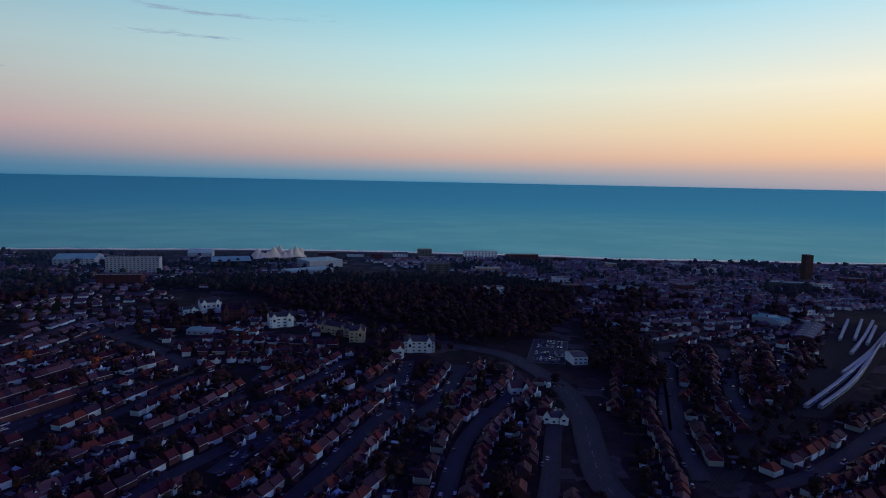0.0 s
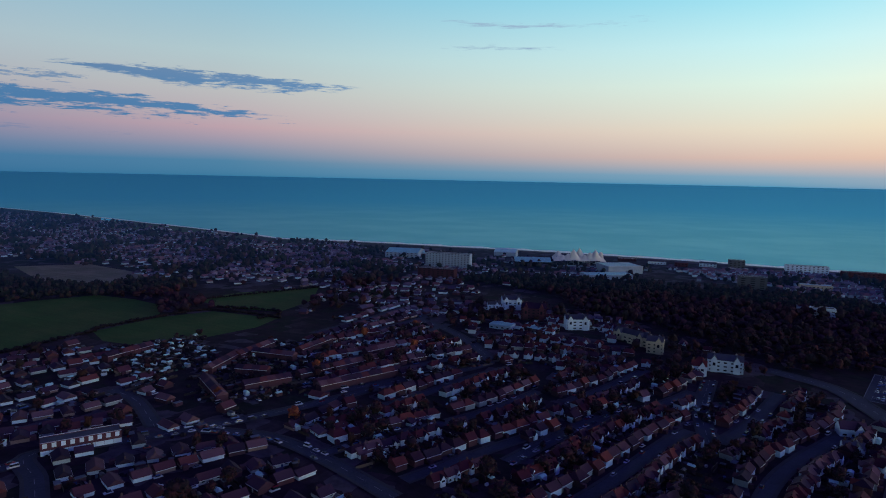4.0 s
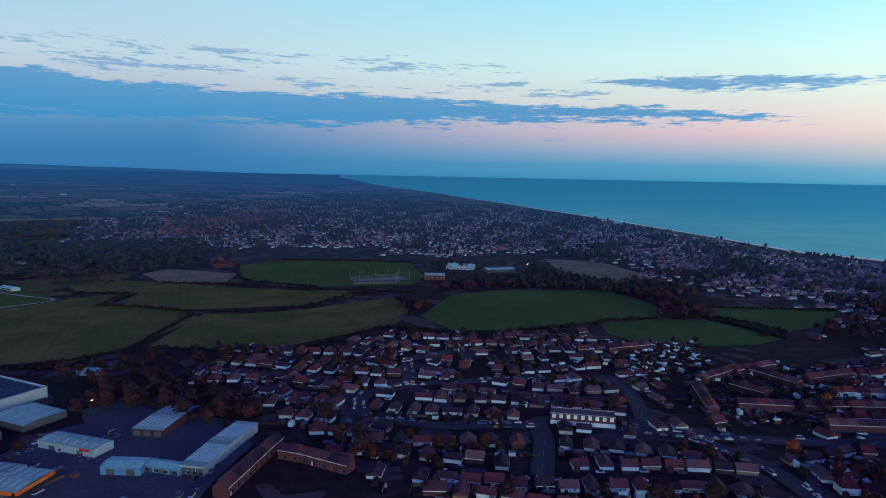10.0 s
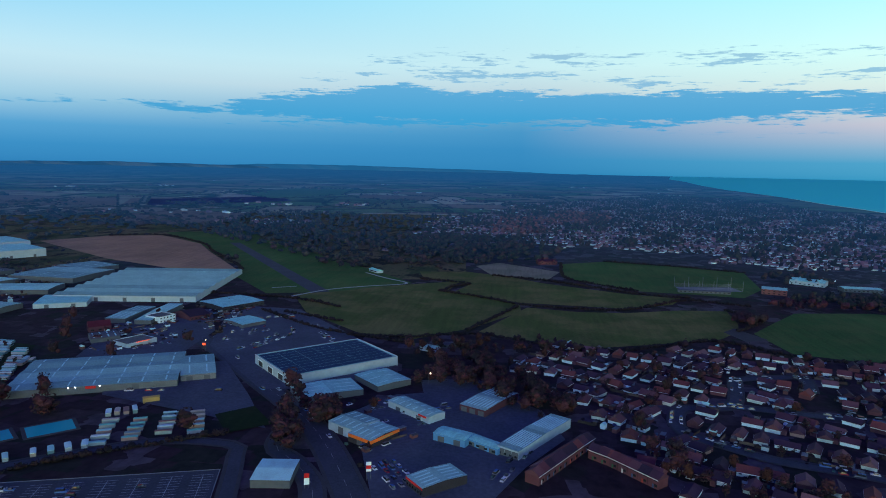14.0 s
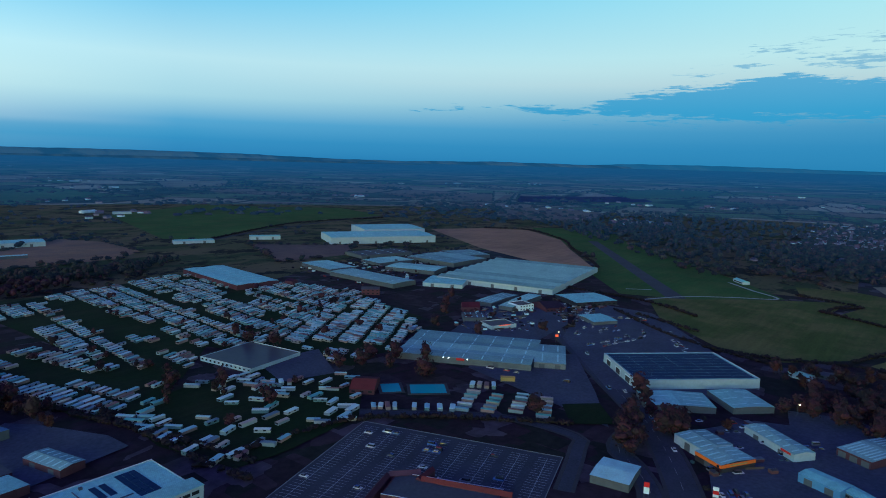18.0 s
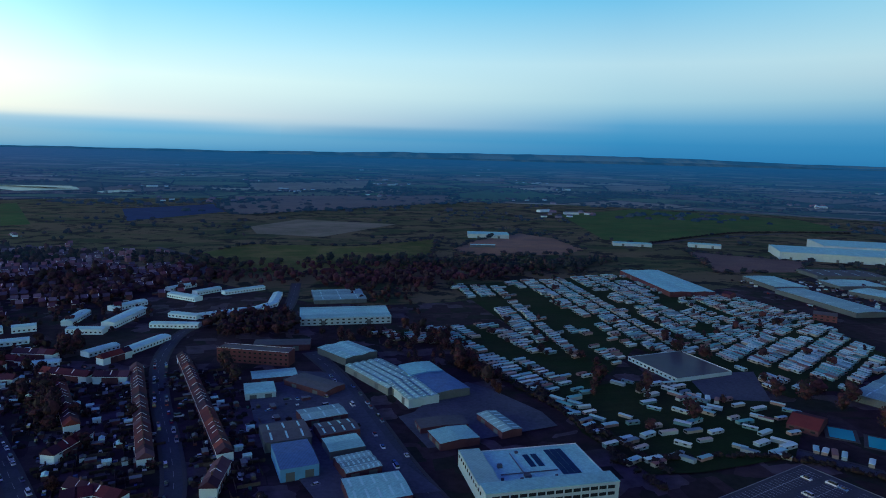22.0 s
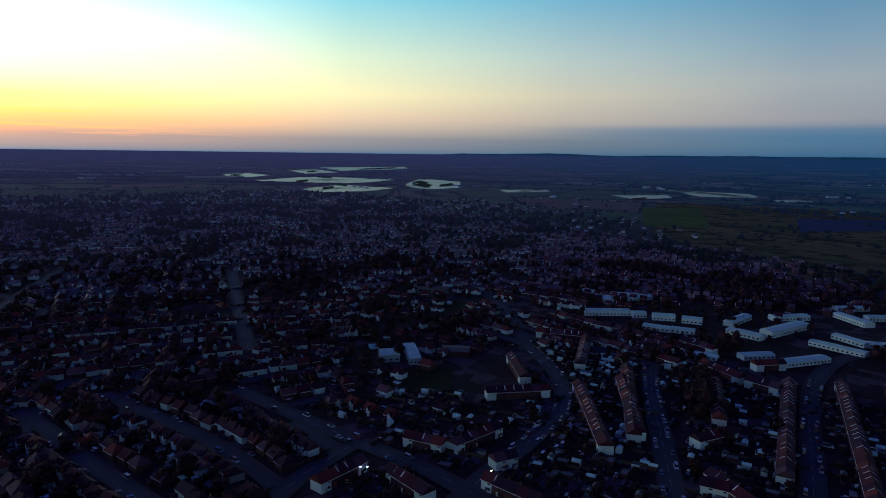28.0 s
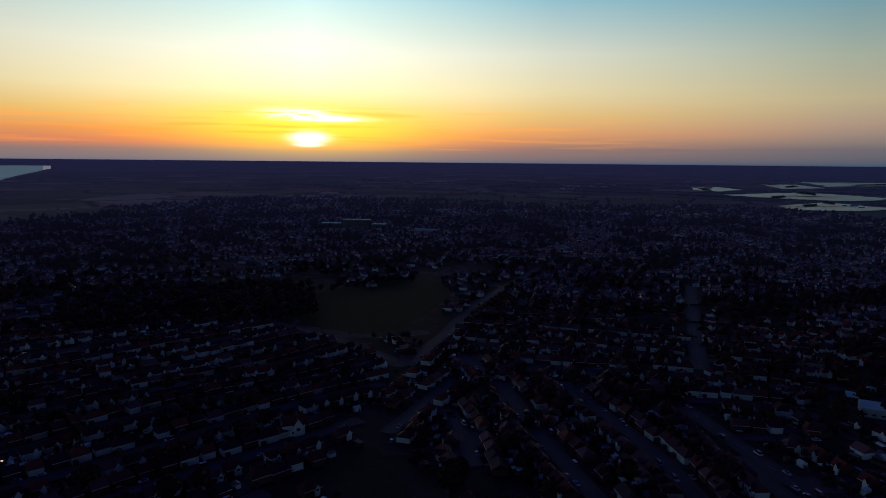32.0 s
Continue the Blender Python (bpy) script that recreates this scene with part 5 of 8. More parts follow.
def clear_of_roads(x, y):
    return (round(x / 5), round(y / 5)) not in ROAD_CELLS


def district(poly, a, b, kind, gap=14.5, block=62.0, which=None, streets=True, seed=1, trees=0.4, cars=0.3, sheds=0.5, turn=0.0, offset=0.0, bend=6.0, gaps=0.1, ragged=14.0, leafy_from=0.16):
    """Streets parallel to a-b across the polygon, houses on both sides, gardens, sheds and trees between."""
    rnd = random.Random(seed)
    u = (Vector((*b, 0)) - Vector((*a, 0))).normalized()
    v = Vector((-u.y, u.x, 0))
    o = Vector((*a, 0))
    ps = [Vector((*p, 0)) - o for p in poly]
    ulo, uhi = min(p.dot(u) for p in ps), max(p.dot(u) for p in ps)
    vlo, vhi = min(p.dot(v) for p in ps), max(p.dot(v) for p in ps)
    j0, j1 = math.floor((vlo - offset) / block), math.ceil((vhi - offset) / block)
    ang0 = math.atan2(u.y, u.x)
    phase = rnd.uniform(0, 6)

    def sway(t, j):
        return bend * math.sin(t / 62.0 + phase + 0.35 * j) + 0.5 * bend * math.sin(t / 31.0 + 1.7 * j)

    for j in range(j0, j1 + 1):
        s0 = offset + j * block
        if streets:
            run = []
            t = ulo
            while t <= uhi + 8:
                p = o + u * t + v * (s0 + sway(t, j))
                if inside(p.x, p.y, poly) and free(p.x, p.y) and t <= uhi:
                    run.append((p.x, p.y))
                else:
                    if len(run) > 3:
                        road(run[::max(1, len(run) // 8)] + [run[-1]], 6.0, "narrow asphalt residential street", marks=False, walks=math.hypot(*run[0]) < 700)
                    run = []
                t += 8.0
        for side in (-1, 1):
            t = ulo + rnd.uniform(0, gap)
            while t < uhi:
                s = s0 + sway(t, j)
                ang = ang0 + math.atan2(sway(t + 4, j) - sway(t - 4, j), 8.0)
                p = o + u * t + v * (s + side * (12.0 + rnd.uniform(-1.5, 1.5)))
                ex, ey = ragged * noise.noise(p * 0.012), ragged * noise.noise(p * 0.012 + Vector((9, 4, 2)))
                leafy = 0.85 if not streets and noise.noise(p * 0.011 + Vector((3, 1, 5))) + 0.5 * noise.noise(p * 0.03) > leafy_from else 0.0
                if leafy and rnd.random() < leafy:
                    if inside(p.x + ex, p.y + ey, poly) and free(p.x, p.y) and clear_of_roads(p.x, p.y):
                        for q in range(2):
                            TREE.put(p.x + rnd.uniform(-9, 9), p.y + rnd.uniform(-9, 9), rnd.uniform(0, 6), rnd.choice((0, 1, 1, 2, 3, 3 if rnd.random() < 0.8 else 4)))
                elif inside(p.x + ex + rnd.gauss(0, ragged * 0.3), p.y + ey + rnd.gauss(0, ragged * 0.3), poly) and free(p.x, p.y) and rnd.random() > gaps and clear_of_roads(p.x, p.y):
                    k = which if which is None or isinstance(which, int) else rnd.choice(which)
                    kind.put(p.x, p.y, ang + (math.pi if side > 0 else 0) + turn * rnd.choice((0, 1)) + rnd.uniform(-0.06, 0.06), k if k is not None else rnd.randrange(len(kind.variants)))
                    if rnd.random() < trees:
                        e = p + v * side * rnd.uniform(9, 16) + u * rnd.uniform(-6, 6)
                        TREE.put(e.x, e.y, rnd.uniform(0, 6), rnd.choice((0, 2, 2, 2, 1, 4 if rnd.random() < 0.3 else 2)))
                    if rnd.random() < cars:
                        e = p - v * side * rnd.choice((6.0, 8.4)) + u * rnd.uniform(-5, 5)
                        CAR.put(e.x, e.y, ang + rnd.choice((0, math.pi)), rnd.choice((0, 0, 1, 1, 2)), 0.08)
                    near = math.hypot(p.x, p.y) < 850
                    g = p + v * side * 11
                    garden(g.x, g.y, ang, rnd, 0.7 if near else 0.04)
                    if rnd.random() < sheds * (1.0 if near else 0.35):
                        e = p + v * side * rnd.uniform(8, 15) + u * rnd.uniform(-5, 5)
                        SHEDS.put(SHED_BITS[rnd.randrange(3)], stand(e.x, e.y, ang + rnd.choice((0, 1.57))))
                t += gap * rnd.uniform(0.9, 1.15)

# ---------------------------------------------------------------- fields, open ground and water
area("scrubland", [along(a, d) for a, d in ((95, 860), (105, 860), (112, 1000), (125, 1100), (135, 1000), (143, 800), (150, 740), (158, 700), (165, 640), (172, 620), (178, 640), (186, 760), (192, 900), (198, 1050), (203, 1300))] + [along(203 - 6 * i, 2150) for i in range(19)], "scrub", 0.0, "rough brown-green scrubland beyond the town", "scrub")
area("field", [(-622, 217), (-675, 255), (-727, 294), (-744, 379), (-725, 440), (-700, 500), (-640, 505), (-588, 497), (-547, 459), (-551, 387), (-540, 330), (-543, 267), (-555, 226)], "green", 0.05, "bright green pasture with faint tracks", "field")
area("field", [(-580, 540), (-575, 600), (-515, 684), (-467, 609), (-456, 537), (-529, 522)], "green", 0.05, "green pasture enclosed by dark hedges", "field")
area("field", [(-542, 381), (-540, 453), (-517, 503), (-436, 511), (-427, 470), (-448, 369), (-503, 363)], "green", 0.05, "dark green pasture behind the bungalows", "field")
area("sports_field", [(-1048, 62), (-1095, 135), (-1062, 250), (-1021, 335), (-873, 310), (-808, 268), (-825, 145), (-880, 80), (-922, 61)], "green", 0.05, "flat green school playing field", "field")
area("field", [(-914, -147), (-930, -80), (-900, -20), (-855, 29), (-800, 130), (-786, 190), (-745, 170), (-712, 113), (-718, 1), (-766, -81), (-824, -66), (-857, -132)], "olive", 0.05, "rough olive pasture crossed by a ditch", "field")
area("field", [(-992, -71), (-1035, -36), (-961, 56), (-889, 37), (-895, -38)], "dry", 0.05, "brown patch of dry scrub beside the pasture", "field")
area("field", [(-694, 7), (-683, 60), (-688, 109), (-715, 170), (-722, 222), (-660, 215), (-627, 205), (-594, 180), (-560, 110), (-538, 57), (-560, -10), (-577, -37)], "olive", 0.05, "rough yellow-green pasture beside the ditch", "field")
area("field", [(-710, -262), (-801, -149), (-845, -82), (-771, -88), (-735, -40), (-705, -1), (-671, 1), (-590, -44), (-540, -90), (-550, -142), (-620, -215)], "olive", 0.05, "rough pasture at the edge of the airfield", "field")
area("field", [(-1013, 588), (-950, 667), (-747, 636), (-758, 534), (-862, 531)], "dry", 0.05, "pale dry meadow among the houses", "field")
area("gate_yard", [(-622, 190), (-640, 205), (-600, 222), (-588, 200)], "paving", 0.06, "small pale gravelled gateway to the field", "yard")
area("airfield", [(-1318, -774), (-1432, -629), (-1244, -520), (-1040, -330), (-880, -190), (-815, -140), (-731, -226), (-708, -294), (-811, -379), (-955, -437)], "green", 0.05, "mown green grass of a small airfield", "airfield")
area("runway", [(-1175, -560), (-1180, -542), (-735, -226), (-722, -243)], "asphalt", 0.12, "old dark asphalt runway strip", "runway")
area("field", [(-1100, -900), (-1222, -840), (-1262, -749), (-1146, -604), (-1038, -530), (-863, -400), (-815, -430), (-860, -510), (-920, -640)], "plough", 0.05, "bare brown ploughed field", "field")
area("field", [(-722, -1590), (-1067, -1812), (-1369, -1476), (-1270, -1211), (-979, -1215), (-646, -1036), (-584, -1093)], "green", 0.06, "large flat green field", "field")
area("field", [(61, -1322), (-35, -1467), (-239, -1366), (-69, -1153), (45, -1207)], "dry", 0.06, "pale stubble field edged by dark scrub", "field")
area("field", [(776, -1740), (670, -1897), (460, -1363), (573, -1297)], "green", 0.3, "small bright green field", "field")
area("field", [(380, -1723), (185, -1892), (133, -1651), (306, -1424)], "panel_field", 0.5, "dark blue field of solar panels", "solar farm")
area("field", [(-2578, -1612), (-3207, -1263), (-2787, -1028), (-2216, -1360)], "panel_field", 0.5, "long dark blue field of solar panels", "solar farm")
area("field", [(422, -415), (429, -458), (378, -504), (344, -470), (341, -417), (376, -384)], "lawn", 0.05, "dark green playing field ringed by trees", "field")
area("field", [(307.5, -288.1), (275.7, -326.1), (247.8, -293.5), (252.9, -268.2), (278.5, -264.7)], "lawn", 0.05, "dark green school lawn", "field")
area("field", [(386.5, -173.9), (356.1, -202.5), (334.1, -197.1), (355.0, -172.6)], "lawn", 0.05, "small dark green", "field")
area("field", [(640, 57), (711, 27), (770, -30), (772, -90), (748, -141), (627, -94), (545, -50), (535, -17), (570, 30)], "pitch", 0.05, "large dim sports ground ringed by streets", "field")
area("field", [(-494, 718), (-491, 774), (-432, 742), (-399, 664), (-446, 646)], "lawn", 0.05, "dark green recreation ground", "field")
FAR_FIELDS = (
    ("far_plough", "bare brown ploughed field between hedges", [(-1780, -1165), (-1994, -1115), (-1934, -861), (-1673, -777), (-1492, -836), (-1514, -1019)]),
    ("far_dry", "pale stubble field edged by hedges", [(-2060, -893), (-2302, -947), (-2432, -789), (-2034, -696), (-1859, -782)]),
    ("far_dry", "pale stubble field far off", [(-2872, -1925), (-2835, -1739), (-2351, -1456), (-2110, -1416)]),
    ("far_plough", "long brown ploughed field far off", [(-3700, -943), (-3592, -478), (-3099, -467), (-3192, -841)]),
    ("far_plough", "reddish ploughed field beyond the bypass", [(-2152, -2057), (-2769, -1727), (-2161, -1375), (-2007, -1757)]),
    ("far_plough", "wide dark brown ploughed field", [(150, -2246), (-616, -2397), (-542, -2036), (-167, -1745), (106, -1567), (171, -1816)]),
    ("far_dry", "pale stubble field below the downs", [(156, -3213), (-490, -3700), (-345, -2780), (100, -2500)]),
    ("far_dry", "pale stubble field below the downs", [(-1875, -3560), (-2411, -3651), (-1939, -2961), (-1546, -2872)]),
    ("earth", "building site of bare orange earth", [(-263, -986), (-330, -1086), (-455, -1194), (-492, -1110), (-482, -967), (-425, -914), (-278, -915)]),
    ("far_plough", "brown fallow field beside the warehouse", [(-652, -934), (-780, -812), (-694, -732), (-570, -745)]),
    ("olive", "rough brown-green grassland with scattered scrub", [(123, -964), (49, -1065), (-112, -1030), (-266, -1105), (-218, -930), (-172, -813), (-31, -800), (52, -826)]),
    ("far_green", "dull green pasture beyond the town", [(2635, -675), (2368, -986), (1960, -780), (2054, -523)]),
    ("far_green", "dull green pasture beyond the town", [(2523, -1090), (2321, -1309), (1913, -1039), (1980, -870)]),
    ("far_plough", "brown field at the edge of the town", [(1279, -1813), (856, -1937), (713, -1575), (1028, -1527)]),
    ("far_green", "broad dim pasture beyond the roofs", [(2537, -195), (2853, -627), (2356, -961), (1980, -527), (2089, -216)]),
    ("far_green", "green pasture beyond the ploughland", [(-620, -2420), (-1121, -3111), (-1111, -2401), (-640, -2040)]),
    ("far_green", "green pasture beside the solar farm", [(-3388, -1566), (-4500, -1633), (-4693, -1234), (-3562, -1028), (-2931, -1175)]),
)
for mat, lab, pts in FAR_FIELDS:
    area("field", pts, mat, 0.07 if math.hypot(*pts[0]) < 1700 else 1.0, lab, "field")
for pts, lab in (
    ([(3688, -2132), (3804, -2384), (3391, -2272), (3156, -1977), (3356, -1958)], "pale gravel-pit lake reflecting the evening sky"),
    ([(4537, -3161), (4294, -3320), (3637, -3013), (3547, -2649)], "bright lake reflecting the sunset"),
    ([(4900, -3855), (4809, -4901), (4135, -4214), (3967, -3287)], "far thin strip of bright water"),
    ([(2838, -1810), (3110, -2404), (2460, -2422), (2320, -2059), (2524, -1851)], "wide pale lake with dark islands"),
    ([(2063, -1526), (2255, -1867), (1922, -1860), (1804, -1629), (1862, -1438)], "wide pale lake with an uneven bank"),
    ([(2018, -2039), (2499, -2637), (2176, -2620), (1752, -2099), (1741, -1903)], "pale lake beside the farmland"),
    ([(1575, -2132), (1445, -2310), (1350, -2180), (1432, -2011)], "narrow pale pond"),
    ([(1091, -2187), (960, -2357), (882, -2215), (935, -2018)], "pale gravel-pit lake"),
    ([(1096, -2719), (767, -2717), (675, -2476), (838, -2363)], "long pale gravel-pit lake"),
    ([(601, -2392), (527, -2527), (489, -2411), (558, -2288)], "small pale pond"),
):
    bank_line = []
    for (ax, ay), (bx, by) in zip(pts, pts[1:] + pts[:1]):
        for q in range(7):
            k = q / 7
            px, py = ax + (bx - ax) * k, ay + (by - ay) * k
            push = 1 + 0.16 * noise.noise(Vector((px * 0.006, py * 0.006, 2))) + 0.1 * noise.noise(Vector((px * 0.02, py * 0.02, 7)))
            cx, cy = sum(p[0] for p in pts) / len(pts), sum(p[1] for p in pts) / len(pts)
            bank_line.append((cx + (px - cx) * push, cy + (py - cy) * push))
    area("lake", bank_line, "lake", 3.0, lab, "lake")
    lr = random.Random(len(lab))
    for q in range(4):
        k, s = lr.uniform(0.1, 0.9), lr.randrange(len(pts))
        (ax, ay), (bx, by) = pts[s], pts[(s + 2) % len(pts)]
        cx, cy = ax + (bx - ax) * k, ay + (by - ay) * k
        ux, uy = (bx - ax) * 0.22, (by - ay) * 0.22
        nx, ny = -uy * 0.22, ux * 0.22
        area("island", [(cx - ux, cy - uy), (cx + nx, cy + ny), (cx + ux * 0.9, cy + uy * 0.9), (cx - nx * 0.7, cy - ny * 0.7)], "lawn", 5.0, "dark wooded island or bank in the lake", "island")

# ---------------------------------------------------------------- main roads and the railway
road([(86.6, 277.4), (82.0, 305.0), (85.8, 346.2), (91.6, 394.6), (89.9, 442.1), (75.1, 491.9), (55, 535), (12, 562)], 13.0, "wide curving asphalt main road with pale centre marks")
road([(190, 524), (163.8, 436.6), (143.2, 369.3)], 6.5, "asphalt side street")
road([(-262.8, 155.7), (-299.2, 178.0), (-327.1, 192.1), (-305.6, 224.2), (-283.2, 256.6), (-250.2, 320.4), (-220.3, 401.1), (-204.9, 445.5)], 8.0, "asphalt estate road past the shops")
road([(-277.7, 260.1), (-234.7, 270.0), (-192.9, 261.5), (-141.0, 243.2)], 7.5, "asphalt residential street")
road([(-304.4, 250.2), (-349.7, 274.3), (-381.8, 281.2)], 7.0, "short asphalt estate road")
road([(-248.1, 354.8), (-232.5, 382.7), (-213.4, 413.0), (-192.1, 450.8), (-192, 482), (-252, 546), (-310, 583)], 8.0, "asphalt street between terraces")
road([(-108.3, 303.5), (-93.9, 353.8), (-70.2, 423.3)], 7.5, "asphalt street between gabled houses")
road([(-25, 509), (-25.3, 437.9), (-16.5, 379.5)], 8.0, "broad asphalt street")
road([(-254.6, -66.3), (-312.0, -97.0), (-358.1, -129.2), (-409.0, -176.4), (-459, -222), (-509, -272), (-564, -319), (-621, -364)], 14.0, "wide asphalt main road with white lane marks")
road([(-250.2, -85.2), (-274.4, -93.4), (-295.2, -109.5), (-312.5, -125.4), (-358.1, -129.2)], 9.0, "curving asphalt slip road")
road([(-250.1, -124.2), (-294.8, -139.8), (-308.3, -149.3), (-301.9, -195.2), (-251.6, -262.2)], 6.0, "asphalt service road round the car park", marks=False)
road([(-65.1, -235.5), (-55.2, -282.9), (-46.7, -342.7), (-33.8, -419.0), (-19.2, -470.2)], 9.5, "asphalt industrial estate road")
road([(45.5, -239.6), (46.6, -280.6), (56.0, -329.8), (69.8, -388.3), (83.2, -470.0), (77, -543), (46, -572), (0, -595), (-15, -732)], 7.5, "asphalt residential road")
road([(84.7, -241.1), (117.7, -305.1), (148.1, -362.4), (175.4, -420.4)], 8.0, "asphalt street lined with parked cars")
road([(155.7, -172.1), (165.5, -216.7), (171.4, -266.4), (183.2, -316.7), (214.0, -360.9), (273.5, -412.1), (328, -470), (403, -530)], 7.5, "curving asphalt residential road")
road([(344.1, -203.1), (286.7, -203.4), (232.5, -205.3), (187.6, -206.9), (145.9, -203.0)], 7.5, "straight asphalt main street")
road([(234.2, -199.4), (227.4, -166.7), (218.2, -142.6)], 7.0, "asphalt side road")
road([(704, -414), (502, -302), (409.5, -252.1)], 9.0, "long straight asphalt street")
road([(443.8, -38.1), (513, -81), (661, -153), (985, -358)], 8.0, "asphalt street beside the sports ground")
road([(493, 242), (531, 195), (568, 145), (615, 106), (543, 21), (456.9, -39.2)], 7.0, "dim asphalt street")
road([(92, -799), (109, -911), (182, -1038)], 8.0, "grey curving country road", marks=False, walks=False)
road([(-568, -984), (-787, -1089), (-1213, -1198), (-1515, -1150), (-1644, -1025)], 12.0, "pale bypass road across the fields", marks=False, walks=False, mat="paving")
road([(-883, -219), (-845, -182), (-810, -147), (-780, -190), (-744, -232), (-690, -262)], 3.5, "pale concrete track over the airfield", marks=False, walks=False, mat="track")
road([(-741, -300), (-758, -275)], 3.0, "short pale concrete track", marks=False, walks=False, mat="track")

CLOSES = [[(-472.9, 154.5), (-415.8, 135.3), (-405.7, 103.4), (-375.9, 92.8), (-360.4, 100.2), (-347.9, 116.1), (-336.4, 134.2), (-328.7, 161.7), (-321.2, 185.6)], [(-415.8, 135.3), (-408.9, 176.1), (-404.0, 207.4), (-399.2, 238.0)], [(-472.9, 154.5), (-481.4, 179.4), (-485.7, 205.6), (-452.2, 197.8)]]  # the winding streets among the bungalows
for pts in CLOSES:
    road(pts, 7.0, "winding asphalt street between bungalows", marks=False)

rail_line = [(129.2, 300.8), (182.3, 366.9), (265, 455), (349, 552), (432, 669)]
tagged(new("railway_bed", mesh_of("railway_bed", *ribbon(curve_points(rail_line), -14, 14, 0.05), M["ballast"])), "broad brown ballast bed of the railway", "railway", kind="structure")
for off in (-9, -5.2, -1.4, 2.4, 6.2, 10):
    for g in (-0.72, 0.72):
        tagged(new("rail", mesh_of("rail", *ribbon(curve_points(rail_line), off + g - 0.06, off + g + 0.06, 0.22), M["clad_grey"])), "thin steel rail on the ballast", "rail", kind="structure")


def train(pts, off, label):
    """A standing train: one car after another along the line."""
    line = curve_points(pts, 20.5)
    for a, b in zip(line, line[1:]):
        d = (b - a).normalized()
        s = Vector((d.y, -d.x, 0)) * off
        c = (a + b) / 2 + s
        ob = thing("train_carriage", stand(c.x, c.y, math.atan2(d.y, d.x)), label, "train", "carriages of standing trains")
        l = (b - a).length / 2 - 0.4
        part("body", Kit().box(-l, -1.4, 0.9, l, 1.4, 3.2), "clad_white", ob)
        part("roof", Kit().add([(-l, -1.4, 3.2), (l, -1.4, 3.2), (l, -0.8, 3.7), (-l, -0.8, 3.7), (-l, 0.8, 3.7), (l, 0.8, 3.7), (l, 1.4, 3.2), (-l, 1.4, 3.2)], [(0, 1, 2, 3), (3, 2, 5, 4), (4, 5, 6, 7)]), "clad_white", ob)
        for sd in (-1, 1):
            y0, y1 = sorted((sd * 1.4, sd * 1.44))
            part("window_band", Kit().box(-l + 1, y0, 1.9, l - 1, y1, 2.7, True), "glass", ob)
        part("underframe", Kit().box(-l + 0.5, -1.1, 0.2, l - 0.5, 1.1, 0.9), "clad_dark", ob)


train([(243.2, 412.8), (294, 463), (363, 535), (440, 621)], 0, "pale train carriage standing in the sidings")
train([(317, 492), (387, 564), (483, 674)], 0, "pale train carriage standing in the sidings")
train([(362, 553), (417, 619), (476, 695)], 0, "pale train carriage standing at the station")
train([(384, 605), (451, 699)], 0, "pale train carriage standing at the station")
train([(399, 606), (467, 700)], 0, "pale train carriage standing at the station")
train([(399, 588), (461, 668)], 0, "pale train carriage standing at the station")
train([(409, 582), (470, 658)], 0, "pale train carriage standing at the station")
train([(252.2, 412.1), (318.8, 478.6), (424, 605)], 0, "pale train carriage standing in the sidings")
area("rail_yard", [(232, 398), (300, 486), (352, 552), (386, 620), (450, 712), (500, 690), (470, 640), (380, 540), (300, 450), (246, 396)], "ballast", 0.06, "stony bed of the railway sidings", "railway")
shed("station_roof", (351, 591), (399, 654), (385, 665), 6.0, "brick", "concrete", "broad grey station roof beside the platforms", "station", rise=1.6, doors=0, lights=6)

# ---------------------------------------------------------------- retail park and trading estate
diy, L, D = shed("diy_store", (-445.3, -194.2), (-401.4, -151.7), (-463.1, -91.3), 7.2, "clad_white", "steel_roof", "large white-clad store with rows of solar panels on its roof", "store", parapet=True, doors=0)
for i in range(9):
    for j in range(6):
        x, y = -L / 2 + 2 + (L - 4) * i / 9, -D / 2 + 2 + (D - 4) * j / 6
        part("solar_panel", Kit().box(x, y, 6.88, x + (L - 4) / 9 - 0.7, y + (D - 4) / 6 - 0.35, 7.02), "solar", diy)
for i in range(3):
    y = -L / 2 + L * (i + 0.4) / 3.4
    pane = part("display_window", Kit().box(y, -D / 2 - 0.1, 1.0, y + 8, -D / 2, 5.0, True), "clad_dark", diy)
    part("window_frame", Kit().box(y - 0.5, -D / 2 - 0.14, 0.5, y, -D / 2, 5.5, True).box(y + 8, -D / 2 - 0.14, 0.5, y + 8.5, -D / 2, 5.5, True).box(y, -D / 2 - 0.14, 5.0, y + 8, -D / 2, 5.5, True), "white_wall", pane, "white frame")
shed("store_annexe", (-392.1, -147.4), (-371.3, -132.9), (-406.0, -106.8), 3.9, "clad_grey", "steel_roof", "low grey garden-centre annexe beside the store", "store", lights=4)
shed("store_annexe", (-423.3, -112.6), (-401.7, -91.0), (-425.7, -77.7), 3.9, "clad_grey", "steel_roof", "low grey annexe with a pale metal roof", "store", lights=3)
shed("retail_unit", (-336.4, -104.3), (-325.8, -87.2), (-344.4, -78.8), 5.2, "clad_white", "fibre_roof", "white retail unit with a ribbed pale roof", "retail unit", lights=4, doors=1)
tyre, L, D = shed("tyre_shop", (-323.3, -89.3), (-314.8, -74.9), (-335.3, -65.9), 4.8, "clad_dark", "fibre_roof", "car workshop with an orange fascia and pale roof", "retail unit", lights=4, doors=1)
part("fascia", Kit().box(L / 2, -D / 2, 3.0, L / 2 + 0.25, D / 2, 4.7, True), "orange", tyre, "bright orange fascia")
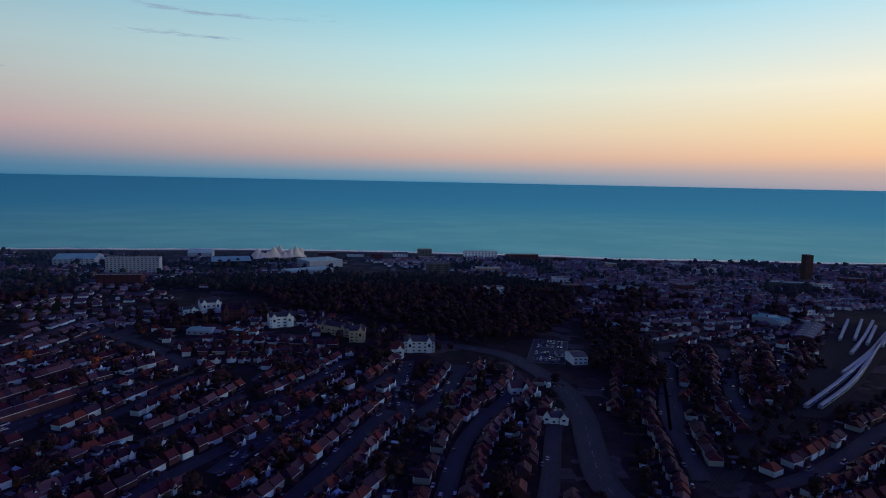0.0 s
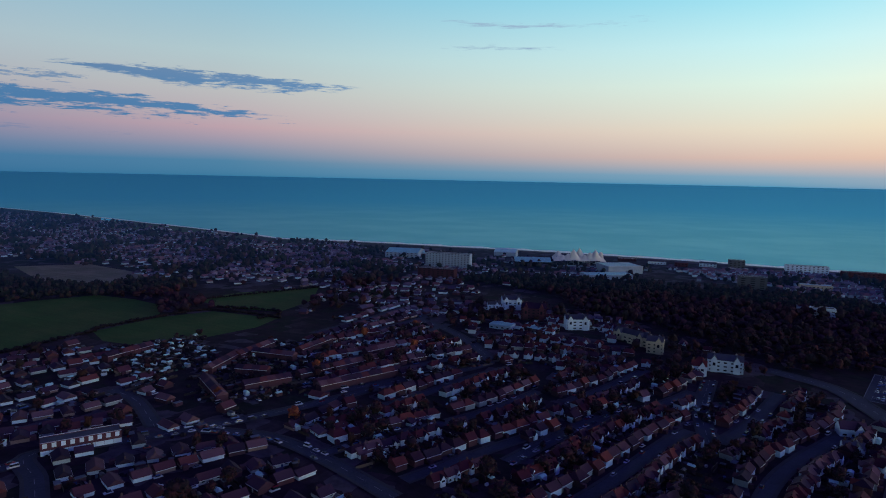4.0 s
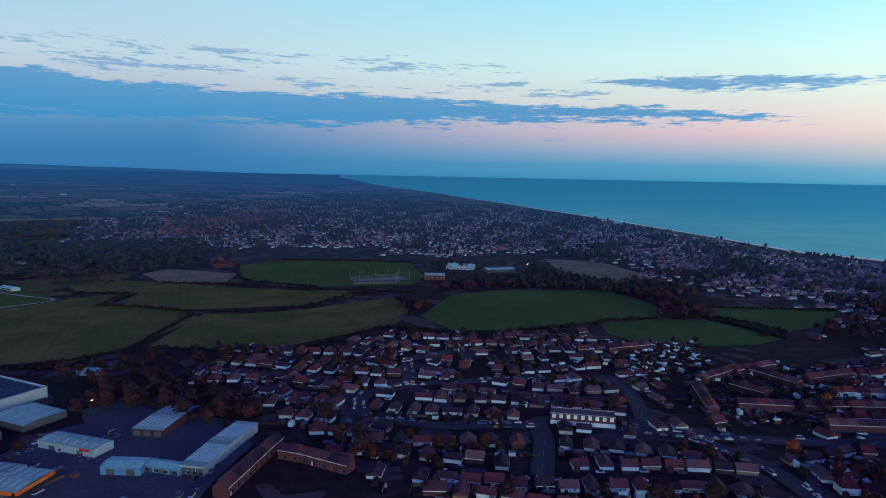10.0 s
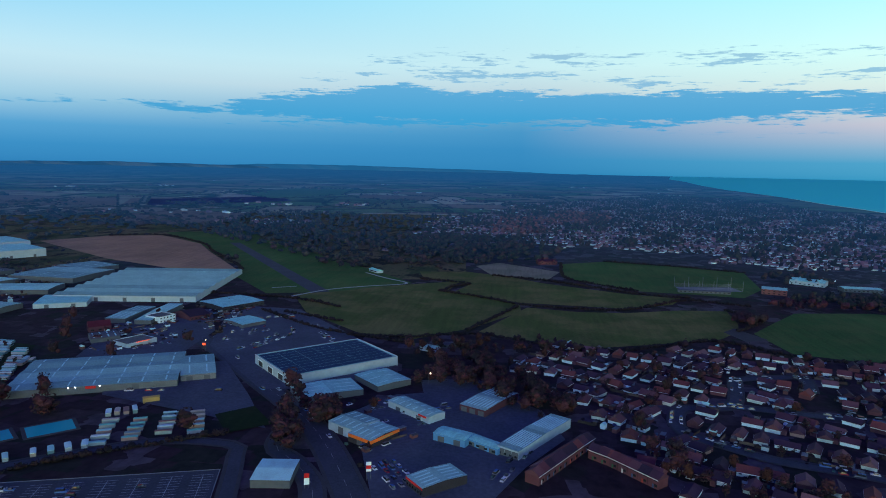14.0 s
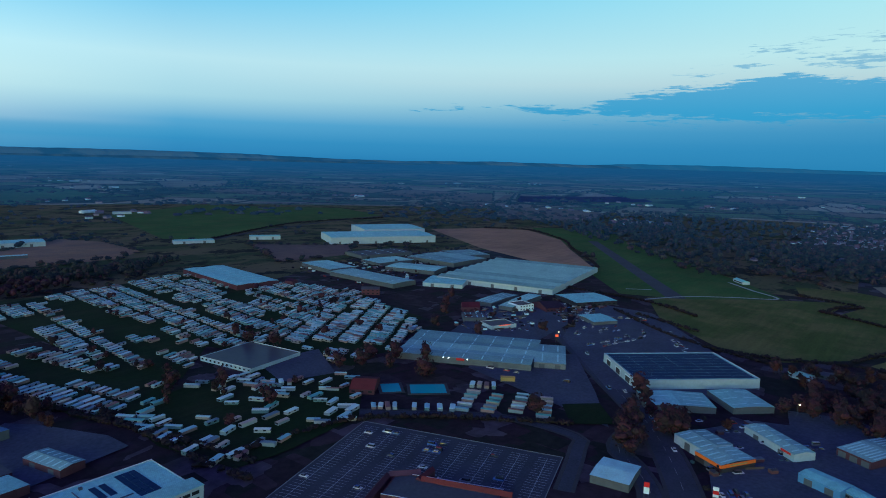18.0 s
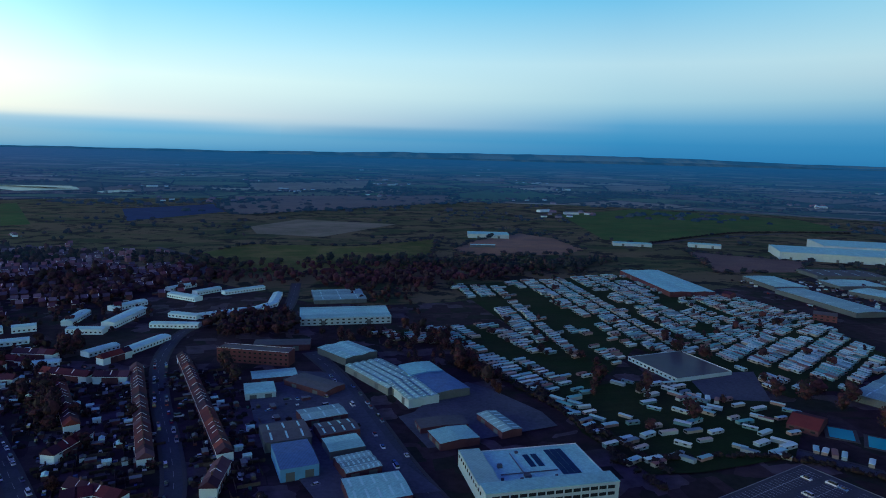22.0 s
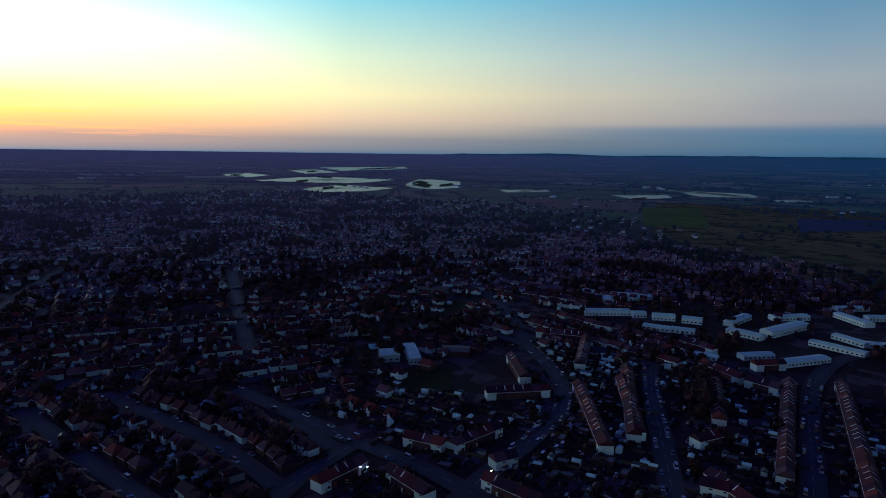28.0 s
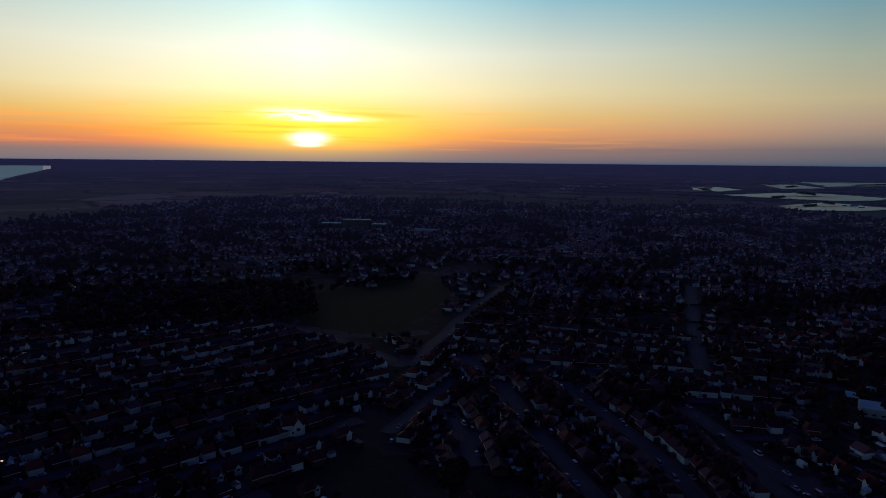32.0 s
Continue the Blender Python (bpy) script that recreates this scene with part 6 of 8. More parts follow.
part("fascia", Kit().box(-L / 2, -D / 2 - 0.25, 3.0, L / 2, -D / 2, 4.7, True), "orange", tyre, "bright orange fascia")
part("sign_stripe", Kit().box(L / 2 + 0.25, -D / 4, 3.5, L / 2 + 0.3, D / 4, 4.2, True), "yellow", tyre)
ru, L, D = shed("retail_unit", (-375.8, -78.6), (-352.8, -49.9), (-363.5, -42.8), 4.6, "clad_white", "fibre_roof", "long retail unit with a pale ribbed roof", "retail unit", lights=6, doors=2)
part("fascia", Kit().box(-L / 2, -D / 2 - 0.3, 3.1, L / 2, -D / 2, 4.5, True), "clad_white", ru)
part("sign_panel", Kit().box(L / 2 - 9, -D / 2 - 0.4, 3.2, L / 2 - 2, -D / 2 - 0.3, 4.4, True), "red_sign", ru)
shed("retail_unit", (-377.7, -34.6), (-369.0, -18.7), (-405.7, -3.2), 4.6, "brick", "fibre_roof", "brick trade unit with a pale ribbed roof", "retail unit", lights=8, doors=3)
shed("trade_unit", (-320.6, -9.4), (-314.1, 1.5), (-364.8, 28.2), 5.2, "clad_white", "fibre_roof", "long white trade unit with a ribbed roof", "trade unit", lights=9, doors=3, panes=4)
shed("trade_unit", (-331.6, -44.5), (-324.2, -26.6), (-334.7, -22.3), 4.6, "clad_blue", "pale_blue", "bright blue trade unit with a pale blue roof", "trade unit", lights=0, doors=2)
shed("trade_unit", (-329.5, -26.2), (-318.0, -9.2), (-325.1, -6.2), 3.9, "clad_blue", "pale_blue", "low blue link building", "trade unit", doors=3, panes=4)
cs, L, D = shed("car_showroom", (-280.0, -49.8), (-269.3, -40.5), (-284.2, -20.9), 4.8, "clad_dark", "fibre_roof", "dark glazed car showroom with a red sign and pale roof", "car showroom", lights=5, doors=0, panes=6)
part("fascia", Kit().box(-L / 2, -D / 2 - 0.3, 3.6, L / 2, -D / 2, 4.7, True), "red_sign", cs)
shed("car_wash", (-266.1, -119.3), (-268.5, -101.5), (-289.5, -108.2), 3.9, "clad_grey", "rooflight", "forecourt building with a bright pale roof", "garage", doors=2, rise=0.8)
shed("trade_store", (-396.7, -225.8), (-407.4, -205.9), (-451, -227), 4.6, "concrete", "fibre_roof", "trade store with a weathered pale roof", "store", lights=2)
ts, L, D = shed("trade_store", (-346.6, -314.9), (-387.9, -223.1), (-454, -245), 4.8, "concrete", "fibre_roof", "long trade store with a lit entrance and weathered roof", "store", lights=7, ridges=3)
part("sign_panel", Kit().box(-4, -D / 2 - 0.2, 3.0, 2, -D / 2, 4.8, True), "red_sign", ts)
for x in (-14, -10, 4):
    part("wall_lamp", Kit().box(x, -D / 2 - 0.4, 4.2, x + 0.7, -D / 2 - 0.05, 4.7, True), "lamp_white", ts)
shed("factory_shed", (-643, -346), (-617, -493), (-806, -529), 6.2, "clad_white", "fibre_roof", "huge factory shed with many parallel pale ridges", "factory", ridges=9, rise=2.2, doors=5)
shed("factory_shed", (-578, -484), (-599, -441), (-646, -460), 4.6, "clad_white", "pale_blue", "low shed with a pale roof beside the factory", "factory")
shed("warehouse", (-756, -843), (-923, -744), (-997, -810), 12, "clad_white", "pale_blue", "very large white warehouse with dark loading bays", "warehouse", doors=6, lights=6)
shed("warehouse", (-883, -889), (-992, -828), (-1073, -899), 14, "clad_white", "pale_blue", "tall white warehouse behind another", "warehouse", doors=4)
for a, b, c, h, r in (((-568, -692), (-557, -623), (-601, -635), 5.2, "steel_roof"), ((-548, -613), (-542, -498), (-580, -504), 5.2, "fibre_roof"),
                      ((-628, -592), (-647, -522), (-689, -532), 5.2, "steel_roof"), ((-718, -632), (-714, -542), (-792, -572), 6.2, "fibre_roof"),
                      ((-677, -686), (-766, -664), (-803, -708), 4.6, "dark_roof"), ((-786, -583), (-834, -562), (-885, -608), 5.2, "fibre_roof"),
                      ((-539, -379), (-540, -360), (-595, -381), 4.6, "fibre_roof"), ((-537, -349), (-539, -334), (-612, -354), 4.6, "steel_roof"),
                      ((-653, -661), (-645, -619), (-709, -624), 4.6, "steel_roof"), ((-472, -345), (-486, -329), (-504, -342), 3.9, "dark_roof")):
    shed("industrial_unit", a, b, c, h, "clad_grey", r, "industrial unit with a pale weathered roof", "industrial unit", lights=4, doors=2)
shed("office_block", (-545, -329), (-562, -323), (-587, -334), 6.2, "white_wall", "dark_roof", "small white three-storey office block", "office", parapet=True, doors=0, panes=5)
shed("car_showroom", (-605, -297), (-647, -271), (-683, -301), 4.6, "clad_dark", "pale_blue", "dark glazed showroom with a pale blue roof", "car showroom", panes=8, doors=0)
pf, L, D = shed("petrol_station", (-464, -308), (-487, -297), (-506, -310), 3.8, "clad_white", "dark_roof", "petrol station shop with glowing red fascia", "petrol station", parapet=True, doors=0)
part("lit_fascia", Kit().box(-L / 5, -D / 2 - 0.2, 3.4, L / 4, -D / 2, 4.0, True), "lamp_red", pf)
shed("pub", (-561, -308), (-579, -297), (-612, -313), 3.9, "brick", "brown_tile", "brick roadside pub with a brown tiled roof", "pub", rise=4, doors=0, panes=5)
shed("garage", (-544, -249), (-565, -235), (-593, -252), 3.5, "clad_grey", "pale_blue", "small garage canopy with a pale roof", "garage", doors=0)
fac, L, D = shed("factory", (-80, -278), (-140, -277.5), (-143, -234), 6.6, "clad_white", "steel_roof", "white L-shaped factory with solar panels and windowed wings", "factory", parapet=True, doors=0)
for x0, y0, nx, ny in ((-20, -18, 3, 6), (-6, -15, 1, 3), (-2, -15, 1, 3)):
    for i in range(nx):
        for j in range(ny):
            part("solar_panel", Kit().box(x0 + i * 3.0, y0 + j * 4.1, 6.3, x0 + 2.8 + i * 3.0, y0 + 3.9 + j * 4.1, 6.45), "solar", fac)
part("side_wing", Kit().box(L / 2 - 10, -D / 2 - 0.1, 6.3, L / 2 + 0.1, D / 2 - 9, 8.0), "clad_white", fac)
part("side_wing_roof", Kit().box(L / 2 - 10.1, -D / 2 - 0.2, 8.0, L / 2 + 0.2, D / 2 - 9, 8.15), "fibre_roof", fac)
part("front_wing", Kit().box(-L / 2 - 0.1, D / 2 - 9, 6.3, L / 2 - 0.1, D / 2 + 0.1, 9.2), "clad_white", fac)
part("front_wing_roof", Kit().box(-L / 2 - 0.3, D / 2 - 9.2, 9.2, L / 2, D / 2 + 0.3, 9.4), "steel_roof", fac)
for i in range(11):
    part("window", Kit().box(L / 2 + 0.1, -D / 2 + 2 + i * 3.4, 5.4, L / 2 + 0.18, -D / 2 + 3.4 + i * 3.4, 6.8, True), "glass", fac)
for z in (3.4, 6.4):
    for i in range(14):
        part("window", Kit().box(-L / 2 + 2 + i * 4.0, D / 2 + 0.1, z, -L / 2 + 5.3 + i * 4.0, D / 2 + 0.18, z + 1.5, True), "glass", fac)
for x, y, w_, h_ in ((14, -6, 2.2, 1.6), (4, 4, 3.0, 1.1), (9, 9, 1.4, 2.0), (-8, 7, 1.2, 0.9), (17, 6, 1.2, 1.1), (-24, 9, 1.8, 1.2), (2, -18, 1.4, 1.0)):
    part("roof_vent", Kit().box(x, y, 6.2, x + w_, y + w_ * 0.8, 6.2 + h_), "clad_grey", fac)
part("pipe_run", Kit().box(-10, 2, 6.35, 17, 2.4, 6.75).box(6, -17, 6.35, 6.4, 2, 6.7), "concrete", fac)
shed("supermarket", (-208.4, -186.9), (-226.9, -141.2), (-214.7, -115.4), 4.6, "brick", "dark_roof", "brick supermarket with flat dark roofs edged by red tiles", "supermarket", parapet=True, doors=0)
shed("caravan_clubhouse", (-246.6, -413.0), (-253.7, -362.9), (-301.4, -371.4), 3.2, "clad_white", "slate", "low clubhouse with a dark flat roof and white fascia", "clubhouse", parapet=True, doors=0, panes=12)
shed("green_roofed_shed", (-424, -744), (-409, -608), (-462, -610), 6.2, "brick", "pale_blue", "large shed with a pale green-blue ribbed roof", "warehouse", lights=8, ridges=2)
shed("far_shed", (-331, -1130), (-404, -1112), (-440, -1208), 7.2, "clad_white", "pale_blue", "lone white shed on the edge of the fields", "warehouse", depth=45)
shed("far_shed", (-300, -1010), (-340, -1000), (-340, -1000), 4, "clad_grey", "rooflight", "low site offices on the bare earth", "building", depth=10, doors=0)
shed("far_shed", (-560, -1010), (-620, -985), (-620, -985), 5, "clad_white", "pale_blue", "low white depot beside the bypass", "building", depth=24, doors=2)
shed("far_shed", (-690, -985), (-735, -955), (-735, -955), 6, "clad_white", "pale_blue", "small white depot near the warehouses", "building", depth=24, doors=2)
shed("white_works", (-14, -547), (-92, -545), (-92, -587), 6.2, "clad_white", "steel_roof", "long white works building with a pale roof", "factory", panes=16, doors=2, ridges=2)
for a, b, c, h, wl, r, lt, rd in (((-24.3, -464.7), (-42.0, -434.8), (-64.8, -450.7), 5.2, "clad_grey", "steel_roof", 6, 2), ((-62.8, -382.6), (-70.3, -351.8), (-89.1, -358.6), 5.2, "clad_white", "fibre_roof", 7, 4),
                          ((-40.5, -423.0), (-61.6, -374.4), (-78.3, -405.4), 4.6, "concrete", "fibre_roof", 7, 5), ((-74.9, -412.2), (-79.5, -392.1), (-101.0, -400.7), 6.2, "clad_blue", "pale_blue", 0, 1),
                          ((-79.9, -393.9), (-88.6, -359.5), (-109.2, -372.3), 5.2, "clad_grey", "blue_roof", 0, 1), ((-69.1, -327.9), (-69.7, -315.6), (-96.1, -324.4), 3.5, "brick", "dark_roof", 0, 1),
                          ((-72.6, -311.2), (-75.4, -294.9), (-96.9, -298.8), 3.9, "brick", "steel_roof", 0, 1), ((-104.5, -328.5), (-110.5, -302.3), (-122.2, -306.0), 3.9, "brick", "fibre_roof", 6, 1),
                          ((19.1, -407.0), (-8.8, -410.1), (-6.0, -425.3), 3.9, "brick", "steel_roof", 0, 1), ((22.0, -381.1), (4.5, -382.9), (7.7, -401.5), 3.9, "clad_white", "steel_roof", 0, 1),
                          ((1.8, -277.8), (-15.3, -280.6), (-12.8, -308.1), 6.2, "clad_blue", "blue_roof", 0, 1), ((9.3, -308.9), (-13.5, -312.4), (-8.2, -334.9), 5.2, "clad_grey", "dark_roof", 3, 1),
                          ((-10.3, -334.0), (-33.9, -339.8), (-28.1, -354.9), 4.6, "brick", "fibre_roof", 3, 1), ((-18.0, -314.3), (-38.3, -318.7), (-34.3, -333.6), 4.6, "brick", "dark_roof", 4, 1),
                          ((-21.1, -294.9), (-38.3, -298.1), (-36.0, -313.9), 4.6, "clad_grey", "steel_roof", 0, 1), ((-26.6, -272.1), (-43.4, -276.4), (-38.8, -293.2), 4.6, "brick", "fibre_roof", 7, 3),
                          ((-26.2, -245.8), (-52.1, -248.4), (-46.3, -269.9), 4.6, "brick", "steel_roof", 5, 1), ((-0.3, -402.5), (-24.4, -376.7), (-34.2, -391.6), 3.9, "brick", "dark_roof", 0, 1),
                          ((21.5, -479.7), (-19.3, -475.5), (-21.1, -490.9), 4.6, "brick", "dark_roof", 0, 1), ((-30, -627), (-81, -628), (-78, -678), 3.9, "concrete", "fibre_roof", 3, 2)):
    shed("industrial_unit", a, b, c, h, wl, r, "industrial unit with a low ribbed roof", "industrial unit", lights=lt, ridges=rd, doors=2)
shed("brick_flats", (45.1, -460.4), (-3.4, -439.5), (-0.1, -456.4), 10, "brick", "dark_roof", "long three-storey brick block of flats", "block of flats", parapet=True, doors=0, panes=14, depth=11)

shed("pool_house", (-271.6, -285.6), (-280.7, -272.7), (-303.0, -284.2), 3.2, "brick", "tile", "brick pool house with a brown tiled roof", "building", rise=3.0, doors=0, panes=3)
shed("storage_container", (-355.4, -227.1), (-360.9, -219.4), (-366.8, -223.2), 3.0, "yellow", "yellow", "yellow storage container beside the trade store", "container", doors=0, depth=4)
shed("static_office", (-467, -599), (-469, -588), (-484, -607), 5.5, "brick", "tile", "small brick house between the caravans and works", "house", rise=2.5, doors=0, panes=2, depth=9)
shed("brick_house", (-491, -498), (-505, -484), (-528, -506), 6, "brick", "slate", "brick house at the edge of the caravan park", "house", rise=2.5, doors=0, panes=4, depth=9)
shed("red_barn", (-504, -370), (-516, -357), (-542, -375), 4.5, "brick", "tile", "low building with a red-brown hipped roof", "building", rise=4, doors=0, panes=3, depth=14)


def totem(x, y, h, label, flags):
    """A tall sign beside the road: two posts and panels."""
    ob = thing("totem_sign", stand(x, y, math.atan2(y, x) + math.pi / 2), label, "sign")
    for s in (-0.9, 0.9):
        part("post", Kit().box(s - 0.1, -0.1, 0, s + 0.1, 0.1, h), "clad_grey", ob)
    z = h
    for mat, hh in flags:
        part("panel", Kit().box(-1.2, -0.2, z - hh, 1.2, 0.2, z, True), mat, ob)
        z -= hh + 0.1


totem(*(-269.4, -93.8), 7.5, "red and white totem sign beside the main road", (("red_sign", 2.2), ("white_wall", 3.0)))
totem(*(-282.3, -68.1), 9.0, "white and red flag signs on the car lot", (("white_wall", 1.6), ("red_sign", 1.6), ("white_wall", 1.2)))
totem(*(-470, -247), 6.5, "petrol price sign with a glowing orange panel", (("lamp_red", 1.6), ("clad_dark", 2.4)))
# the supermarket's tiled edges
for a, b in (((-179.8, -177.9), (-203.1, -186.8)), ((-203.1, -186.8), (-213.9, -177.7)), ((-209.1, -173.6), (-223.2, -135.0)), ((-220.7, -174.9), (-209.1, -173.6))):
    shed("tiled_parapet", a, b, b, 4.6, "brick", "tile", "red tiled parapet along the supermarket roof", "roof edge", rise=1.6, doors=0, depth=3.0)

# ---------------------------------------------------------------- seafront and town landmarks
shed("hotel_block", (-494, 947), (-419, 958), (-457, 1044), 24, "clad_white", "concrete", "white slab hotel block with rows of windows", "hotel", parapet=True, doors=0, panes=14, depth=16)
shed("brick_building", (-450, 838), (-394, 845), (-430, 922), 15, "brick", "dark_roof", "brick institutional block near the hotel", "building", parapet=True, doors=0, panes=8, depth=16)
shed("leisure_dome", (-620, 1026), (-560, 1042), (-635, 1177), 9, "clad_white", "pale_blue", "low leisure hall with a pale blue roof", "leisure hall", doors=0, depth=60, rise=6, panes=8)
shed("pavilion", (-371, 1042), (-313, 1065), (-365, 1224), 8, "glass", "pale_blue", "broad pavilion with a sloping pale glass roof", "pavilion", doors=0, depth=60, rise=5)
shed("pavilion", (-211, 1038), (-163, 1073), (-197, 1254), 12, "clad_white", "steel_roof", "big white leisure hall with a pale flat roof", "leisure hall", doors=0, depth=50, parapet=True)
shed("pavilion", (-223, 949), (-165, 993), (-180, 1085), 8, "clad_white", "pale_blue", "white leisure building with a stepped roof", "leisure hall", doors=0, depth=30, panes=10)
shed("shore_pavilion", (-457, 1162), (-415, 1169), (-446, 1259), 8, "clad_white", "rooflight", "pale pavilion on the shore", "pavilion", doors=0, depth=25, rise=6)
shed("seafront_hotel", (46, 1210), (109, 1221), (116, 1308), 15, "white_wall", "concrete", "white seafront block with open bays", "hotel", parapet=True, doors=0, panes=10, depth=14)
shed("seafront_hotel", (124, 1180), (182, 1189), (202, 1323), 14, "brick", "dark_roof", "dark red seafront block", "hotel", parapet=True, doors=0, panes=9, depth=14)
shed("seafront_block", (-42, 1214), (-16, 1218), (-17, 1285), 17, "concrete", "dark_roof", "plain grey seafront block of flats", "building", parapet=True, doors=0, panes=4, depth=12)
shed("office_block", (-20, 982), (16, 987), (18, 1078), 20, "clad_grey", "dark_roof", "banded grey office block", "office", parapet=True, doors=0, panes=3, depth=15)
shed("tower_block", (562, 982), (574, 984), (599, 1027), 44, "chimney", "dark_roof", "tall brown tower block with banded floors", "tower block", parapet=True, doors=0, panes=4, depth=11)
shed("office_block", (476, 920), (529, 906), (563, 966), 11, "clad_grey", "steel_roof", "long low office block with window bands", "office", parapet=True, doors=0, panes=14, depth=14)
for a, b, h, wl, rf, lab, dp, rs in (
    ((-253, 675), (-234, 686), 11, "white_wall", "slate", "large white villa with a slate roof", 14, 4), ((-218, 637), (-193, 644), 12, "brick", "tile", "red brick Victorian house with steep roofs", 16, 5),
    ((-265, 660), (-252, 667), 7, "white_wall", "slate", "low white wing of a villa", 10, 3), ((-164, 616), (-143, 626), 10, "white_wall", "slate", "white stuccoed house with chimneys", 13, 4),
    ((-115, 602), (-82, 584), 8, "cream_wall", "slate", "long cream house with a slate roof", 10, 4), ((-80, 567), (-66, 568), 10, "cream_wall", "slate", "yellow-cream gabled house", 12, 4),
    ((-39, 518), (-28, 519), 7, "white_wall", "tile", "white gabled house under trees", 9, 4), ((-29, 536), (-3, 538), 9, "white_wall", "slate", "large white house with three gables", 12, 4),
    ((-233, 585), (-210, 583), 4, "clad_white", "steel_roof", "low white-roofed hall", 18, 1), ((-196, 588), (-182, 585), 4, "clad_grey", "steel_roof", "low grey-roofed hall", 14, 1),
    ((109, 507), (121, 509), 9, "white_wall", "dark_roof", "white end wall of a dark building beside the car park", 20, 2), ((100, 531), (113, 532), 4, "clad_white", "dark_roof", "low white shop beside the car park", 10, 1),
    ((357, 663), (374, 675), 8, "clad_white", "pale_blue", "station shed with a pale roof", 30, 3), ((167, 634), (184, 641), 6, "concrete", "steel_roof", "low building with a pale roof", 14, 1),
    ((405, 718), (435, 727), 11, "white_wall", "slate", "white terrace near the station", 12, 3), ((61.0, 380.6), (69.3, 379.1), 6, "white_wall", "tile", "white corner house by the main road", 8, 4),
    ((69.0, 377.3), (79.7, 377.8), 6, "white_wall", "slate", "white house by the main road", 8, 3), ((50.8, 430.2), (64.8, 433.4), 6.5, "white_wall", "tile", "white house with steep gables", 9, 4),
    ((49.6, 402.5), (59.9, 403.1), 5, "white_wall", "slate", "white house with a pale roof", 10, 3), ((-589, 1051), (-560, 1075), 8, "clad_white", "pale_blue", "leisure hall by the shore", 40, 3),
    ((-842, 299), (-833, 326), 9, "red_tile", "steel_roof", "school sports hall with an orange-red wall", 22, 2), ((-936, 368), (-913, 404), 7, "clad_white", "pale_blue", "white school building", 25, 3),
    ((-1031, 26), (-1041, 56), 7, "brick", "tile", "long red brick farm building", 12, 3), ((-884, 415), (-882, 462), 6, "clad_grey", "steel_roof", "low school block with a pale roof", 20, 1),
    ((-506, -81), (-501, -67), 4, "clad_white", "steel_roof", "low pale works building", 10, 1), ((-517, -74), (-515, -53), 4, "clad_grey", "dark_roof", "low grey works building", 10, 1),
    ((317.9, -299.5), (310.2, -310.2), 7, "clad_white", "rooflight", "school hall with a pale roof", 16, 1.5), ((300.2, -309.6), (295.1, -316.1), 6, "clad_white", "rooflight", "school wing with a pale roof and rooflights", 38, 1.5),
    ((338.9, -308.0), (334.2, -314.3), 5, "clad_grey", "pale_blue", "school block with a pale roof", 12, 0.6), ((346.3, -328.0), (342.6, -331.6), 5, "clad_grey", "pale_blue", "small school block with a pale roof", 12, 0.6),
    ((298.0, -339.6), (281.4, -351.6), 5, "brick", "dark_roof", "dark school block", 15, 1), ((451, -476), (428, -498), 9, "concrete", "dark_roof", "grey block behind the playing field", 12, 1),
    ((1409, 40), (1400, -2), 16, "concrete", "steel_roof", "pale wing of the hospital far off", 30, 1), ((1400, -4), (1385, -64), 27, "concrete", "steel_roof", "tall pale main block of the hospital", 26, 1), ((1384, -66), (1377, -96), 15, "concrete", "steel_roof", "low pale wing of the hospital far off", 34, 1), ((1300, -150), (1280, -190), 12, "clad_white", "steel_roof", "long low pale works far off", 20, 1), ((333.4, 31.1), (335.4, 19.5), 8, "white_wall", "tile", "house with a pale gable end", 9, 4),
    ((-829, 196), (-827, 258), 4, "clad_grey", "clad_grey", "long low stand beside the pitch", 8, 1)):
    shed("building", a, b, b, h * (1.05 if "villa" in lab or "Victorian" in lab or 500 < a[1] < 700 and -270 < a[0] < 0 else 0.74), wl, rf, lab + " among the trees and houses" if len(lab.split()) < 6 else lab, "building", rise=rs, doors=0, panes=max(3, int(math.dist(a, b) / 5)), depth=dp)

# the row of hotels, terraces and villas along the seafront
front = random.Random(12)
az = 27.0
while az > -36.0:
    d = shore(az) - front.uniform(74, 110)
    wide = front.uniform(14, 34)
    step = math.degrees((wide + front.uniform(3, 26)) / d)
    mid_az = az - step / 2
    if not (11 < mid_az < 30 or -9.5 < mid_az < -1.5):
        (ax, ay), (bx, by) = along(mid_az + math.degrees(wide / d) / 2, d), along(mid_az - math.degrees(wide / d) / 2, d)
        flat = front.random() < 0.4
        wl = front.choice(("white_wall", "white_wall", "cream_wall", "brick", "white_wall", "white_wall"))
        shed("seafront_house", (ax, ay), (bx, by), (bx, by), front.choice((4, 5, 6, 7.5)), wl, "dark_roof" if flat else front.choice(("tile", "slate", "slate")),
             {"white_wall": "white stuccoed seafront house with dark windows", "cream_wall": "cream rendered seafront house above the beach", "brick": "red brick seafront house above the beach", "concrete": "grey block of flats on the seafront"}[wl],
             "house", rise=0 if flat else 2.6, parapet=flat, doors=0, panes=max(3, int(wide / 5)), depth=12)
    az -= step

# the fenced court beside the playing field
court = thing("sports_court", stand(-862, 240, math.atan2(73, -12)), "fenced sports court with tall floodlight posts", "sports court")
part("surface", Kit().box(-38, -16, 0, 38, 16, 0.12), "concrete", court)
for x in range(-38, 39, 19):
    for y in (-16, 16):
        part("floodlight_post", Kit().box(x - 0.15, y - 0.15, 0, x + 0.15, y + 0.15, 13), "kerb", court)
